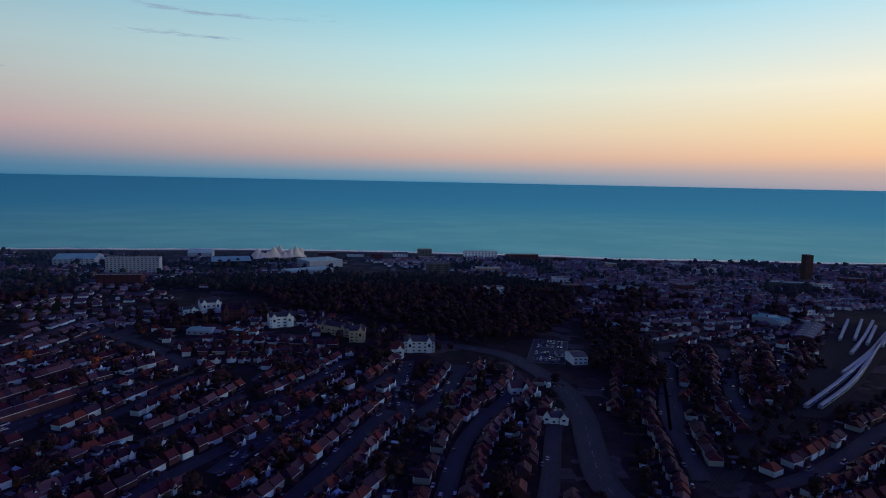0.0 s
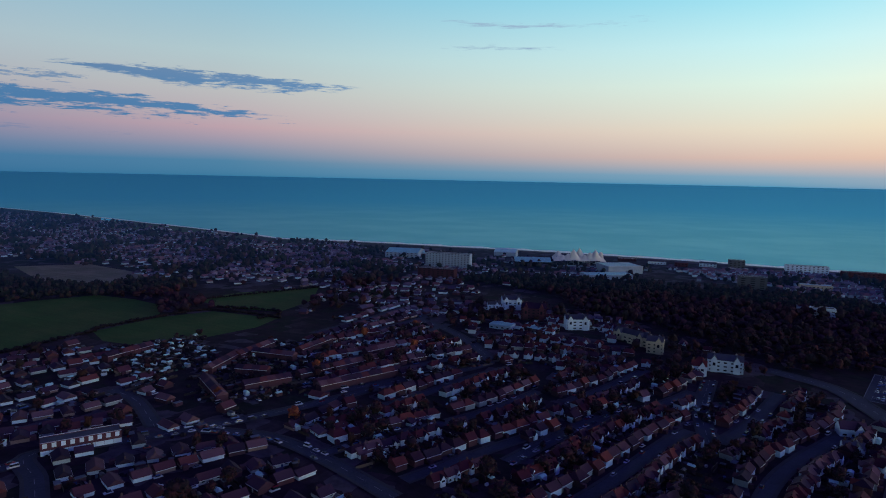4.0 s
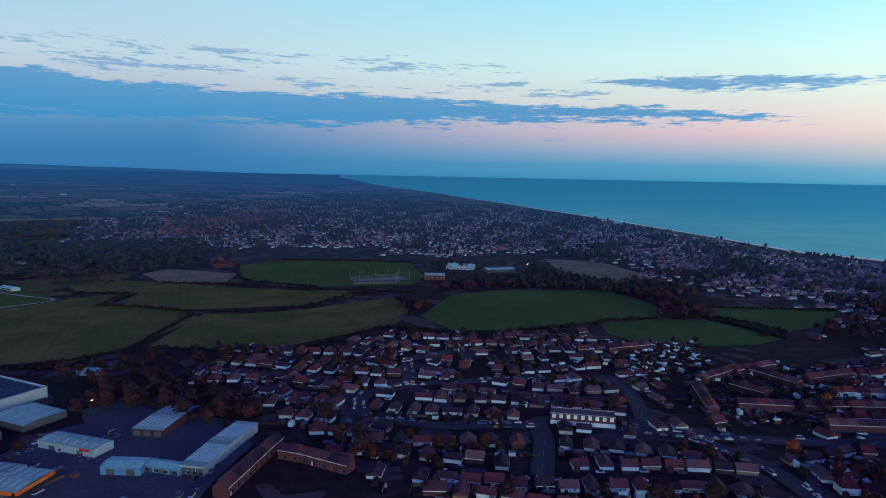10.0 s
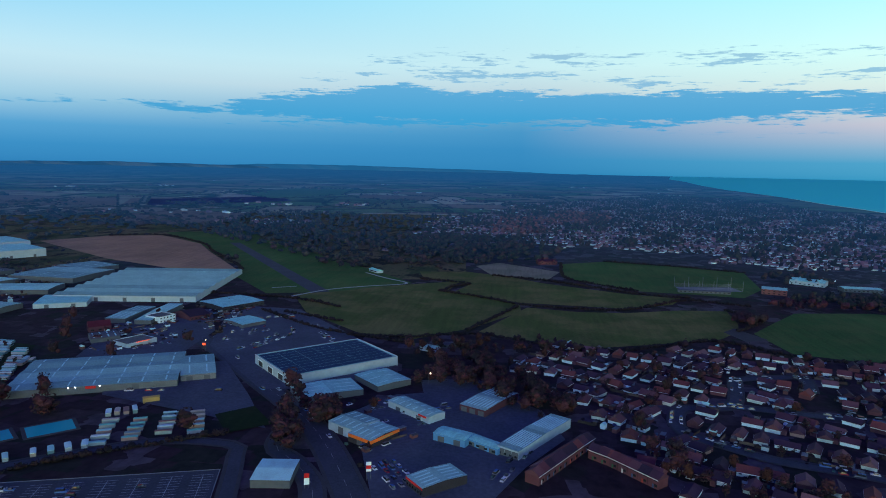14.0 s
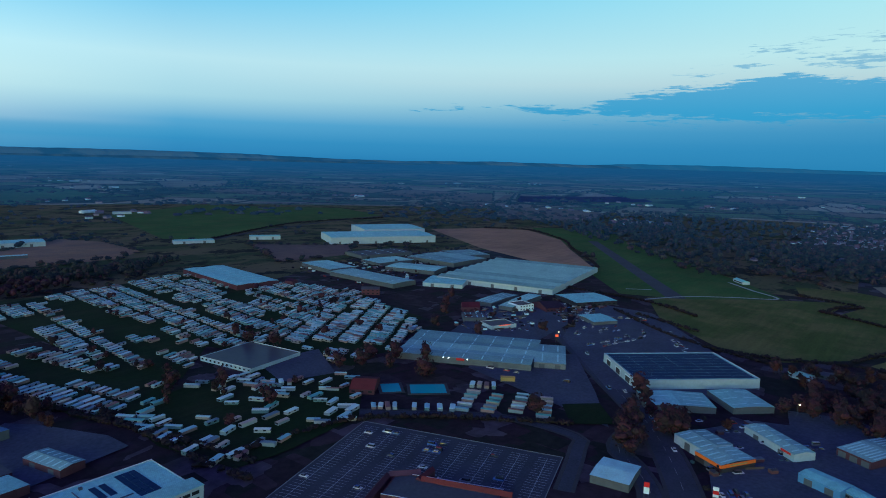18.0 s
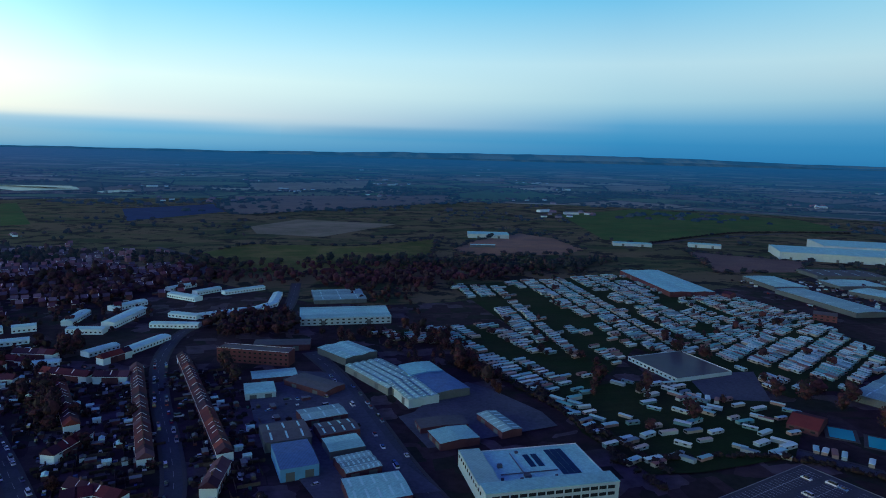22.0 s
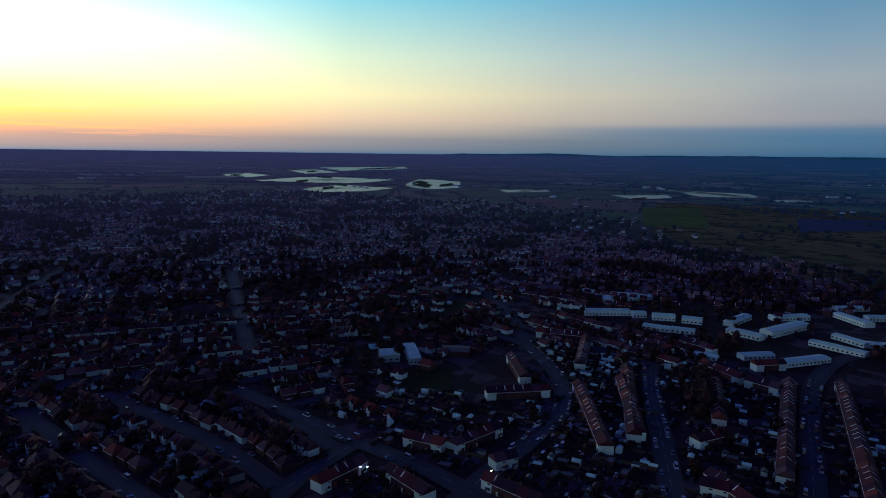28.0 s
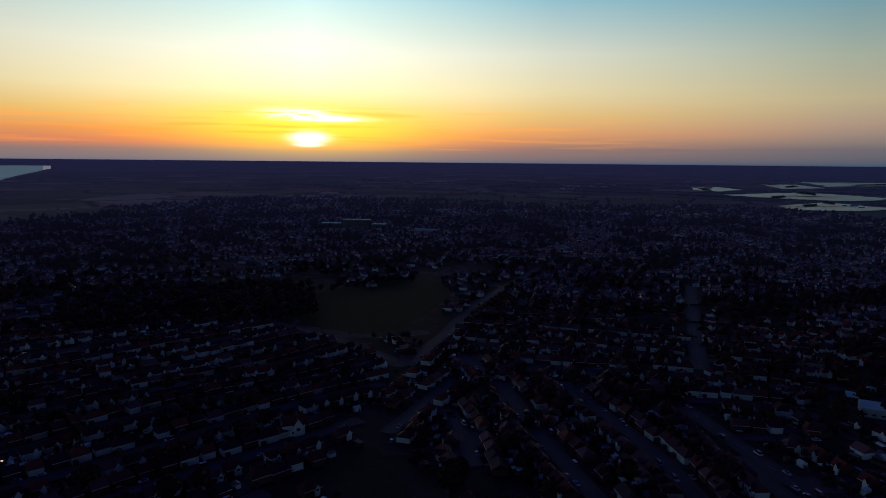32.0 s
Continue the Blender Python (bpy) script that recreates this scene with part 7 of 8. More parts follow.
for y in (-16, 16):
    for z in (1.2, 2.6, 4.0):
        part("fence_rail", Kit().box(-38, y - 0.06, z - 0.12, 38, y + 0.06, z + 0.12, True), "kerb", court)
hut = thing("airfield_hut", stand(-895, -207, 0.7), "small pale airfield clubhouse beside the track", "hut")
part("wall", Kit().walls(26, 9, 3.2, 1.6), "clad_white", hut)
part("roof", Kit().gable_roof(26, 9, 3.2, 1.6), "pale_blue", hut)
part("window", Kit().box(-10, -4.56, 1.0, 10, -4.5, 2.2, True), "glass", hut)

# larger white and brick blocks among the roofs of the town
town = random.Random(31)
for i in range(11):
    tx, ty = town.uniform(40, 640), town.uniform(800, 1120)
    wide, turn_by = town.uniform(18, 44), town.uniform(-0.3, 0.3)
    ex, ey = tx + wide * math.cos(turn_by), ty + wide * math.sin(turn_by)
    wl = ("white_wall", "brick", "white_wall", "cream_wall")[i % 4]
    shed("town_block", (tx, ty), (ex, ey), (ex, ey), town.choice((8, 9, 11)), wl, ("concrete", "dark_roof", "slate", "rooflight")[i % 4],
         {"white_wall": "white rendered block among the town's roofs", "brick": "brick block with a flat roof in town", "cream_wall": "cream rendered block with a pale roof"}[wl], "building", parapet=True, doors=0, panes=max(3, int(wide / 5)), depth=13)

# the white tensile pavilion: a ring of cones of stretched canvas
L, D, ang, mid = frame_of((-311, 1051), (-228, 1086), (-243, 1155))
tent = thing("tensile_pavilion", stand(mid.x, mid.y + 24, ang), "cream-white tensile canvas pavilion with many peaks", "tent")
nx, ny = 84, 30
peaks = [(-0.42 + 0.105 * i + (0.045 if j else 0), -0.22 + 0.42 * j, 15 + 4.5 * ((i * 5 + j * 3) % 4) * (0.6 + 0.4 * (2 < i < 8))) for i in range(9) for j in range(2)]
kv = []
for j in range(ny + 1):
    for i in range(nx + 1):
        u, q = i / nx - 0.5, j / ny - 0.5
        z = 10.0 * max(0.0, 1 - (2 * abs(q)) ** 4) * max(0.0, 1 - (2 * abs(u)) ** 6) + 1.5
        for pu, pq, ph in peaks:
            r = math.hypot((u - pu) * L, (q - pq) * 52)
            z = max(z, 8 + (ph - 8) * math.exp(-(r / 9.0) ** 1.5)) if r < 26 else z
        kv.append((u * L, q * 52, z))
me = mesh_of("canvas", kv, [(j * (nx + 1) + i, j * (nx + 1) + i + 1, (j + 1) * (nx + 1) + i + 1, (j + 1) * (nx + 1) + i) for j in range(ny) for i in range(nx)], M["canvas"], smooth=True)
part("canvas", me, None, tent)
for s in (-1, 1):
    part("side_wall", Kit().box(-L / 2, s * 26 - 0.1, 0, L / 2, s * 26 + 0.1, 2.2), "clad_white", tent)
for pu, pq, ph in peaks:
    part("mast", Kit().box(pu * L - 0.2, pq * 52 - 0.2, 0, pu * L + 0.2, pq * 52 + 0.2, ph + 1.5), "ridge", tent)

# ---------------------------------------------------------------- streets of houses
BLOCKED += [[(75, 561), (152, 598), (129, 503), (83, 500)], [(161.2, 341.9), (289, 498), (457, 729), (542, 770), (398, 538), (239.8, 397.2)]]
for a, b in (((67.8, -463.1), (26.9, -302.7)), ((93.4, -443.5), (62.0, -303.6)), ((134.7, -425.8), (105.3, -349.5)), ((190.1, -347.3), (135.5, -278.1)), ((182.8, -399.4), (131.2, -299.5)), ((88.2, -286.1), (64.3, -270.0)), ((106.1, -316.0), (95.9, -339.4)),
             ((31.4, -269.9), (27.5, -293.8)), ((208.1, -380.7), (238, -444)), ((180, -490), (152, -481)), ((147.8, -443.7), (117.3, -429.1)), ((218, -467), (176.2, -459.0)), ((114.3, -429.1), (94.1, -425.5)), ((120.6, -464.4), (106.2, -481.4)),
             ((88.3, -274.4), (77.2, -276.9)), ((215.8, -220.8), (196.0, -226.4)), ((192.9, -229.2), (189.0, -261.1)), ((168.2, -228.6), (163.6, -240.3)), ((160.6, -214.4), (130.9, -213.8)), ((223.8, -296.7), (198.9, -326.4)), ((276, -432), (235, -449)),
             ((211.7, -160.9), (212.5, -187.6)), ((197.2, -191.0), (169.6, -187.2)), ((253.1, -364.4), (220.1, -333.2)), ((174.9, -375.7), (130.6, -304.2))):
    terrace_row(a, b)
for a, b in (((-289.9, 361.1), (-264, 428)), ((-355.3, 339.0), (-369, 387)), ((-341.7, 323.3), (-301.4, 299.6)), ((-363, 377), (-367, 422)), ((-338.0, 350.7), (-314.1, 358.1)), ((-306.8, 323.7), (-291.6, 353.6)), ((-331, 413), (-332, 457)),
             ((-360, 393), (-323, 398)), ((-282, 436), (-272, 464)), ((-261.1, 346.7), (-234.0, 408.4)), ((-445, 322), (-445, 364)), ((-297.1, 10.2), (-341.0, 38.6)), ((-323.9, 44.8), (-297.3, 69.0)), ((-291.2, 8.0), (-340.4, 37.8)), ((-327.0, 39.4), (-302.2, 69.9))):
    terrace_row(a, b, (3,), ends=False)
for a, b, h, dp in (((281, -520), (250, -548), 8, 10), ((245, -543), (236, -551), 8, 9), ((229, -548), (212, -557), 8, 10), ((206, -556), (190, -561), 8, 10), ((223, -513), (201, -517), 6, 9), ((201, -519), (183, -524), 6, 9),
                ((166, -548), (138, -543), 7, 10), ((168, -574), (164, -613), 7, 9), ((133, -559), (118, -612), 9, 11), ((112, -678), (83, -652), 7, 10), ((98, -594), (73, -580), 6, 9), ((70, -583), (44, -594), 6, 9),
                ((43, -597), (17, -604), 6, 9), ((18, -606), (5, -623), 6, 9), ((5, -625), (0, -671), 6, 9), ((84, -681), (62, -700), 7, 9), ((57, -680), (18, -703), 6, 9), ((113, -706), (90, -728), 6, 9),
                ((147, -621), (124, -647), 7, 10), ((131.9, -482.0), (116, -501), 6, 9), ((106.0, -483.1), (84, -520), 6, 10), ((337, -612), (294, -591), 6, 8), ((302, -613), (266, -631), 6, 8), ((349, -709), (330, -743), 5, 8), ((167.3, -463.8), (145.9, -465.8), 5, 8),
                ((115.9, -427.9), (95.2, -424.9), 5, 9), ((107, -559), (68, -550), 6, 9), ((330, -602), (288, -578), 6, 8), ((273, -603), (264, -629), 6, 8)):
    shed("terrace_of_flats", a, b, b, h * 0.6, "white_wall", "rooflight", "white rendered terrace of flats with a pale flat roof", "block of flats", rise=0.9, doors=0, panes=max(4, int(math.dist(a, b) / 3.2)), depth=dp)
shops, L, D = shed("shop_parade", (-320.8, 194.4), (-301.7, 226.7), (-308.6, 232.0), 7, "brick", "dark_roof", "two-storey brick shopping parade with white panels", "shops", parapet=True, doors=0, depth=10)
for i in range(9):
    x = -L / 2 + L * (i + 0.25) / 9
    for s in (-1, 1):
        part("white_panel", Kit().box(x, s * (D / 2 + 0.06) - 0.06, 4.2, x + L / 18, s * (D / 2 + 0.06) + 0.06, 6.6, True), "white_wall", shops)
        part("shop_front", Kit().box(x - L / 40, s * (D / 2 + 0.06) - 0.06, 0.3, x + L / 12, s * (D / 2 + 0.06) + 0.06, 2.8, True), "white_wall", shops)

for a, b in (((-85.1, 320.6), (-51.2, 424.4)), ((-111.3, 333.6), (-99.7, 363.7)), ((-97.8, 382.0), (-79.6, 422.8)), ((-97.4, 283.2), (-84.5, 307.6))):
    house_row(SEMI, a, b, 8.6, which=(0, 2), cars=0.5)
district([(-352, 471), (-278, 540), (-198, 497), (-129.8, 431.8), (-102.8, 375.1), (-110.5, 309.7), (-103.1, 261.1), (-196.6, 257.9)], (-256.6, 367.4), (-206, 474), SEMI, 9.3, 47, (0, 1, 1, 3, 4), seed=2, trees=0.8)
district([(-133, 486), (-82, 522), (-34, 508), (-16.6, 259.5), (-92.1, 257.0), (-99.3, 362.0)], (-77.0, 311.0), (-42.2, 411.4), SEMI, 9.3, 43, (0, 1, 2, 4), seed=3, offset=20, trees=0.7)
district([(-17.7, 493.5), (48, 514), (74.2, 443.7), (76.3, 370.5), (60.5, 262.1), (-11.8, 259.7)], (13.7, 308.4), (41.4, 412.7), SEMI, 9.3, 45, (0, 1, 3, 4), seed=4, trees=0.8)
district([(134, 496), (217, 572), (329, 570), (271, 482), (164.7, 349.7), (104.6, 263.6), (84.9, 262.9), (106.3, 410.8)], (192, 524), (144.8, 373.8), SEMI, 9.3, 47, None, seed=5, trees=0.9)
district([(228.7, 377.8), (319, 445), (350, 447), (214.6, 267.3), (129.3, 264.4)], (222.2, 344.6), (274.2, 380.0), SEMI, 9.3, 46, None, seed=6, trees=0.8)
district([(-161, 1151), (-20, 1208), (339, 1196), (842, 1207), (569, 740), (478, 764), (179, 600), (171, 703), (198, 922), (63, 987)], (245, 856), (475, 860), SEMI, 10.0, 40, None, seed=7, trees=0.35, sheds=0.5, streets=False, leafy_from=0.2, ragged=40.0, bend=14.0)
for vx, vy in ((-243, 662), (-205, 622), (-150, 602), (-95, 575), (-70, 552), (-16, 520), (-222, 570)):  # the villas stand free
    BLOCKED.append([(vx - 17, vy - 14), (vx + 17, vy - 14), (vx + 17, vy + 22), (vx - 17, vy + 22)])
district([(-340, 640), (-250, 712), (-150, 690), (-60, 622), (10, 556), (-30, 505), (-59, 490), (-141, 470), (-205, 500)], (-198, 497), (-61, 506), SEMI, 11.0, 40, (1, 2, 3), seed=8, trees=0.5, streets=False, leafy_from=0.25, bend=9.0, ragged=20.0)
district([(-363, 643), (-264, 572), (-220, 458), (-284.6, 377.9), (-368, 471), (-401, 594)], (-400, 540), (-397, 661), BUNGALOW, 12.0, 44, None, seed=9)
district([(-475.7, -14.0), (-541, 21), (-528, 104), (-554, 170), (-540, 232), (-512, 350), (-443, 326), (-344.0, 297.8), (-299.8, 260.7), (-324.0, 183.7), (-346.1, 134.6), (-332.1, 71.0), (-380.8, 57.9), (-439.4, 16.7)], (-371.7, 148.3), (-330.0, 236.3), BUNGALOW, 12.0, 42, None, turn=1.571, seed=10, trees=0.4, sheds=0.9, streets=False, leafy_from=9.0, bend=13.0, gaps=0.06)
district([(-334.3, 65.4), (-337.9, 138.6), (-305.2, 180.7), (-292.5, 254.6), (-238.3, 410.5), (-209.8, 400.8), (-153.4, 299.7), (-221.7, 132.6), (-283.5, 87.5)], (-313.4, 149.1), (-235.2, 369.7), BUNGALOW, 12.0, 45, None, turn=1.571, seed=11, sheds=0.9, streets=False, leafy_from=9.0, bend=11.0, gaps=0.06)
district([(-1141, -196), (-1325, -2), (-1250, 291), (-1083, 395), (-1108, 642), (-866, 747), (-697, 614), (-654, 749), (-555, 858), (-764, 1176), (-934, 1121), (-1266, 1177), (-1850, 1315), (-2452, 1349), (-3027, 1279), (-4299, 1346), (-4794, 968), (-3144, 101), (-2306, -108), (-1925, -277)], (-1422, 30), (-1095, 512), BUNGALOW, 14.0, 50, None, streets=False, ragged=75.0, turn=1.571, seed=12, trees=0.8, cars=0.25, sheds=0.5)
district([(603, -1040), (322, -1037), (111, -840), (114, -680), (188, -602), (333, -567), (471, -710)], (416, -712), (200, -793), TERRACE, 9.0, 46, (0, 1, 3, 3), streets=False, ragged=75.0, seed=13, trees=0.5, sheds=0.7)
district([(1712, -371), (1705, -824), (1274, -1254), (688, -1169), (403, -918), (277, -696), (394, -624), (440, -578), (471, -464), (458, -405), (497, -307), (581, -225), (671, -138)], (895, -222), (593, -584), SEMI, 11.0, 52, None, streets=False, ragged=75.0, seed=14, trees=0.7, sheds=0.7)
district([(673, -123), (495, -295), (457, -390), (377, -346), (344.1, -278.1), (256.3, -226.4), (301.4, -206.2), (357.9, -203.6), (483.9, -85.1)], (482, -148), (434, -248), SEMI, 9.4, 46, None, seed=15, trees=0.7, sheds=0.8)
district([(472.2, -82.7), (340.6, -193.5), (234.2, -199.4), (222.0, -145.1), (210.6, -127.1), (297.3, -47.7)], (318.8, -148.1), (178.0, -156.9), SEMI, 9.4, 46, None, seed=16, trees=0.9, sheds=0.9)
district([(648, 386), (795, 181), (543, 21), (443.8, -38.1), (338.7, -10.5), (251.9, 46.3), (269.3, 167.8)], (486, 239), (558, 142), SEMI, 9.4, 43, (0, 1, 2, 4), seed=17, trees=0.6)
district([(1522, 889), (2000, 170), (1582, -571), (842, -148), (792, -26), (814, 185), (672, 400)], (902, 434), (1017, 2), SEMI, 14.0, 56, None, streets=False, ragged=75.0, seed=18, trees=0.9)
district([(455.8, -47.4), (690, -160), (926, -336), (814, -426), (369.0, -174.5), (300.7, -83.0), (322.6, -21.7)], (455.8, -47.4), (661, -153), SEMI, 9.4, 44, None, seed=19, trees=0.6)



def parked(pts, width, fill, seed):
    """Cars along both kerbs of a street."""
    rnd = random.Random(seed)
    line = curve_points(pts, 6.2)
    for p, q in zip(line, line[1:]):
        d = (q - p).normalized()
        for s in (-1, 1):
            if rnd.random() < fill:
                e = p + Vector((d.y, -d.x, 0)) * s * (width / 2 - 0.6 + rnd.uniform(-0.2, 0.5))
                CAR.put(e.x, e.y, math.atan2(d.y, d.x) + rnd.choice((0, math.pi)) + rnd.uniform(-0.05, 0.05), None, 0.35)


for k, (pts, wd, fill) in enumerate((
        ([(45.5, -239.6), (46.6, -280.6), (56.0, -329.8), (69.8, -388.3), (83.2, -470.0)], 7.5, 0.4), ([(84.7, -241.1), (117.7, -305.1), (148.1, -362.4), (175.4, -420.4)], 8.0, 0.55), ([(165.5, -216.7), (171.4, -266.4), (183.2, -316.7), (214.0, -360.9), (273.5, -412.1)], 9.0, 0.45),
        ([(344.1, -203.1), (286.7, -203.4), (232.5, -205.3), (187.6, -206.9)], 7.5, 0.35), ([(-55.2, -282.9), (-46.7, -342.7), (-33.8, -419.0)], 9.5, 0.4), ([(-305.6, 224.2), (-283.2, 256.6), (-250.2, 320.4)], 8.0, 0.45), ([(-277.7, 260.1), (-234.7, 270.0), (-192.9, 261.5)], 7.5, 0.45),
        ([(-108.3, 303.5), (-93.9, 353.8), (-70.2, 423.3)], 7.5, 0.5), ([(-248.1, 354.8), (-232.5, 382.7), (-213.4, 413.0), (-192.1, 450.8)], 8.0, 0.45), ([(-25, 509), (-25.3, 437.9), (-16.5, 379.5)], 8.0, 0.4), ([(493, 242), (531, 195), (568, 145)], 7.0, 0.3),
        ([(-312.0, -97.0), (-358.1, -129.2), (-409.0, -176.4), (-459, -222)], 10.0, 0.1), ([(-294.4, -66.5), (-273.3, -50.2)], 5.0, 0.9), ([(-300.2, -61.6), (-280.5, -46.2)], 5.0, 0.9), ([(-292.5, -8.0), (-330.1, 6.8)], 6.0, 0.7), ([(-339.3, -38.0), (-322.3, -18.1)], 5.0, 0.6), ([(-365.6, -65.0), (-384.4, -40.0)], 6.0, 0.5), ([(-555, -269), (-601, -221)], 9.0, 0.5), ([(-478, -218), (-572, -189)], 9.0, 0.35), ([(-542, -179), (-456.7, -94.5)], 6.0, 0.35), ([(-376.2, -253.1), (-388.2, -189.4)], 7.0, 0.4))):
    parked(pts, wd, fill, 400 + k)
for k, pts in enumerate(CLOSES):
    parked(pts, 6.5, 0.4, 450 + k)
# streets and trees round the white flats
district([(403, -484), (275, -506), (217, -498), (171.4, -469.2), (165.4, -414.0), (196.9, -430.7), (322, -384)], (259, -477), (167.3, -463.8), SEMI, 9.5, 40, (0, 1, 4, 4), seed=41, trees=0.8)
district([(483, -583), (342, -610), (297, -557), (295, -534), (419, -504)], (441, -531), (306, -556), SEMI, 10.0, 42, (1, 4), seed=42, trees=0.8)
wood([(313, -578), (197, -612), (163, -659), (104, -630), (103, -593), (132, -535), (171, -565), (293, -551)], 11.0, (0, 2, 2), 0.45)
wood([(177, -517), (150, -528), (134, -485), (165, -483)], 8.0, (0, 1), 0.1)
wood([(67, -566), (-4, -596), (-14, -541), (52, -521)], 8.0, (0, 1, 2), 0.1)
wood([(260, -766), (138, -792), (118, -715), (165, -668), (227, -677)], 10.0, (0, 1, 2), 0.15)
wood([(-9, -522), (-82, -517), (-102.4, -462.0), (-112.4, -406.0), (-94.1, -403.3), (-72.2, -477.7), (-13.2, -498.0)], 8.0, (0, 2, 2), 0.3)
wood([(-111.0, -483.8), (-128, -470.5), (-139, -349.8), (-125, -362.4)], 8.0, (0, 1, 2, 3), 0.35, 0.15)
wood([(144.8, -423.4), (137.1, -424.6), (113.1, -329.3), (130.6, -360.8)], 8.0, (0, 2), 0.2)

# ---------------------------------------------------------------- the caravan park
CV = [([(-186, -701), (-415, -740), (-477, -602), (-500, -509), (-428, -357), (-310.3, -324.0), (-268, -440), (-217.2, -386.6), (-193, -489)], (-254, -659), (-238, -460)),
      ([(-70, -517), (-179, -529), (-220.3, -392.2), (-183.4, -355.1), (-144, -366), (-139, -430), (-120, -475), (-93.0, -485.3)], (-171, -504), (-198.6, -384.5)),
      ([(-161.8, -357.9), (-217.6, -371.6), (-277.8, -361.5), (-300.0, -301.7), (-249.3, -254.1), (-192.5, -248.9), (-166.7, -251.6), (-155.3, -300.7)], (-162.4, -314.5), (-165.5, -260.0)),
      ([(-322, -418), (-392, -457), (-475, -481), (-458, -383), (-361.5, -328.7), (-307.8, -334.3)], (-319.9, -372.9), (-460, -458))]
GREENS = [[(-239, -668), (-263, -682), (-273, -528), (-261, -465), (-238, -525)], [(-397, -628), (-420, -615), (-386, -544), (-371, -554)]]
FORECOURT = [[(-270, -378), (-322, -373), (-292.5, -321), (-256, -333)]]
area("yard", FORECOURT[0], "old_asphalt", 0.09, "paved forecourt behind the clubhouse", "yard")
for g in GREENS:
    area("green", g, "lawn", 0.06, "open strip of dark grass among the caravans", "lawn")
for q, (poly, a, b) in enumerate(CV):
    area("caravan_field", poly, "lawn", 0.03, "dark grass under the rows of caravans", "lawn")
    u = (Vector((*b, 0)) - Vector((*a, 0))).normalized()
    v = Vector((-u.y, u.x, 0))
    o = Vector((*a, 0))
    gap_u, gap_v = (5.9, 11.4) if q < 2 else (8.2, 13.0) if q == 2 else (5.0, 10.6)
    for i in range(-110, 111):
        for j in range(-75, 76):
            lane = 3.2 if j % 2 else 0.0  # two rows back to back, then a lane
            if q < 2 and (j % 8 == 7 or (i + j // 2 * 5) % 19 == 18) and random.random() < 0.9:
                continue
            p = o + u * (i * gap_u + random.uniform(-0.4, 0.4)) + v * (j * gap_v - lane + random.uniform(-0.5, 0.5))
            if q == 2:
                p += Vector((random.uniform(-2, 2), random.uniform(-2.5, 2.5), 0))
            if q < 3 and inside(p.x, p.y, CV[3][0]) or any(inside(p.x, p.y, g) for g in FORECOURT) or noise.noise(Vector((p.x * 0.022, p.y * 0.022, 7))) > 0.3:
                continue
            if inside(p.x, p.y, poly) and not any(inside(p.x, p.y, g) for g in GREENS) and random.random() < (0.93 if q != 2 else 0.72):
                slant = radians(19 if q < 2 else 98 if q == 3 else random.choice((12, 14, 126)))
                CARAVAN.put(p.x, p.y, slant + (random.uniform(-0.05, 0.05) if q != 2 else random.uniform(-0.15, 0.15)) + random.choice((0, math.pi)))
                if random.random() < 0.04:
                    TREE.put(p.x + 5, p.y + 4, random.uniform(0, 6), random.choice((0, 2, 2)))
for a, b in (((-291, -450), (-360, -466)), ((-360, -466), (-470, -492)), ((-291, -450), (-300, -400)), ((-214, -392), (-186, -350)), ((-188, -548), (-205, -450)), ((-205, -450), (-218, -395))):
    for i in range(int(math.dist(a, b) / 9)):  # trees along the lanes between the sections
        k = (i + random.random()) / int(math.dist(a, b) / 9)
        if random.random() < 0.6:
            TREE.put(a[0] + (b[0] - a[0]) * k + random.uniform(-2, 2), a[1] + (b[1] - a[1]) * k, random.uniform(0, 6), random.choice((0, 2, 2, 1)))
for k, (a, b) in enumerate((((-294.0, -215.0), (-330.5, -230.1)), ((-302.7, -202.2), (-333.9, -214.2)), ((-313.8, -189.7), (-345.9, -202.6)), ((-317.8, -173.3), (-350.5, -188.8)))):
    p, q = Vector((*a, 0)), Vector((*b, 0))
    for i in range(5):
        c = p + (q - p) * (i + 0.3) / 5
        CARAVAN.put(c.x, c.y, math.atan2((q - p).y, (q - p).x) + 1.57, 2)
for a, b in (((-263.6, -259.3), (-274.8, -246.9)), ((-278.0, -242.0), (-296.2, -217.9)), ((-334.6, -238.4), (-344.5, -222.7)), ((-245.1, -340.9), (-259.7, -324.9))):
    p, q = Vector((*a, 0)), Vector((*b, 0))
    for i in range(4):
        s = p + (q - p) * (i + 0.5) / 4
        CARAVAN.put(s.x, s.y, math.atan2(s.y, s.x) + random.uniform(-0.1, 0.1), 2)
for a, b, c in (((-284.5, -271.5), (-296.8, -261.0), (-310.3, -274.6)), ((-295.0, -257.0), (-313.8, -237.8), (-326.9, -253.2))):
    L, D, ang, mid = frame_of(a, b, c)
    pl = thing("swimming_pool", stand(mid.x, mid.y, ang), "outdoor turquoise swimming pool with a paved edge", "pool")
    part("surround", Kit().box(-L / 2, -D / 2, 0, L / 2, D / 2, 0.25), "paving", pl)
    part("water", Kit().box(-L / 2 + 2, -D / 2 + 2, 0.25, L / 2 - 2, D / 2 - 2, 0.3), "pool", pl)

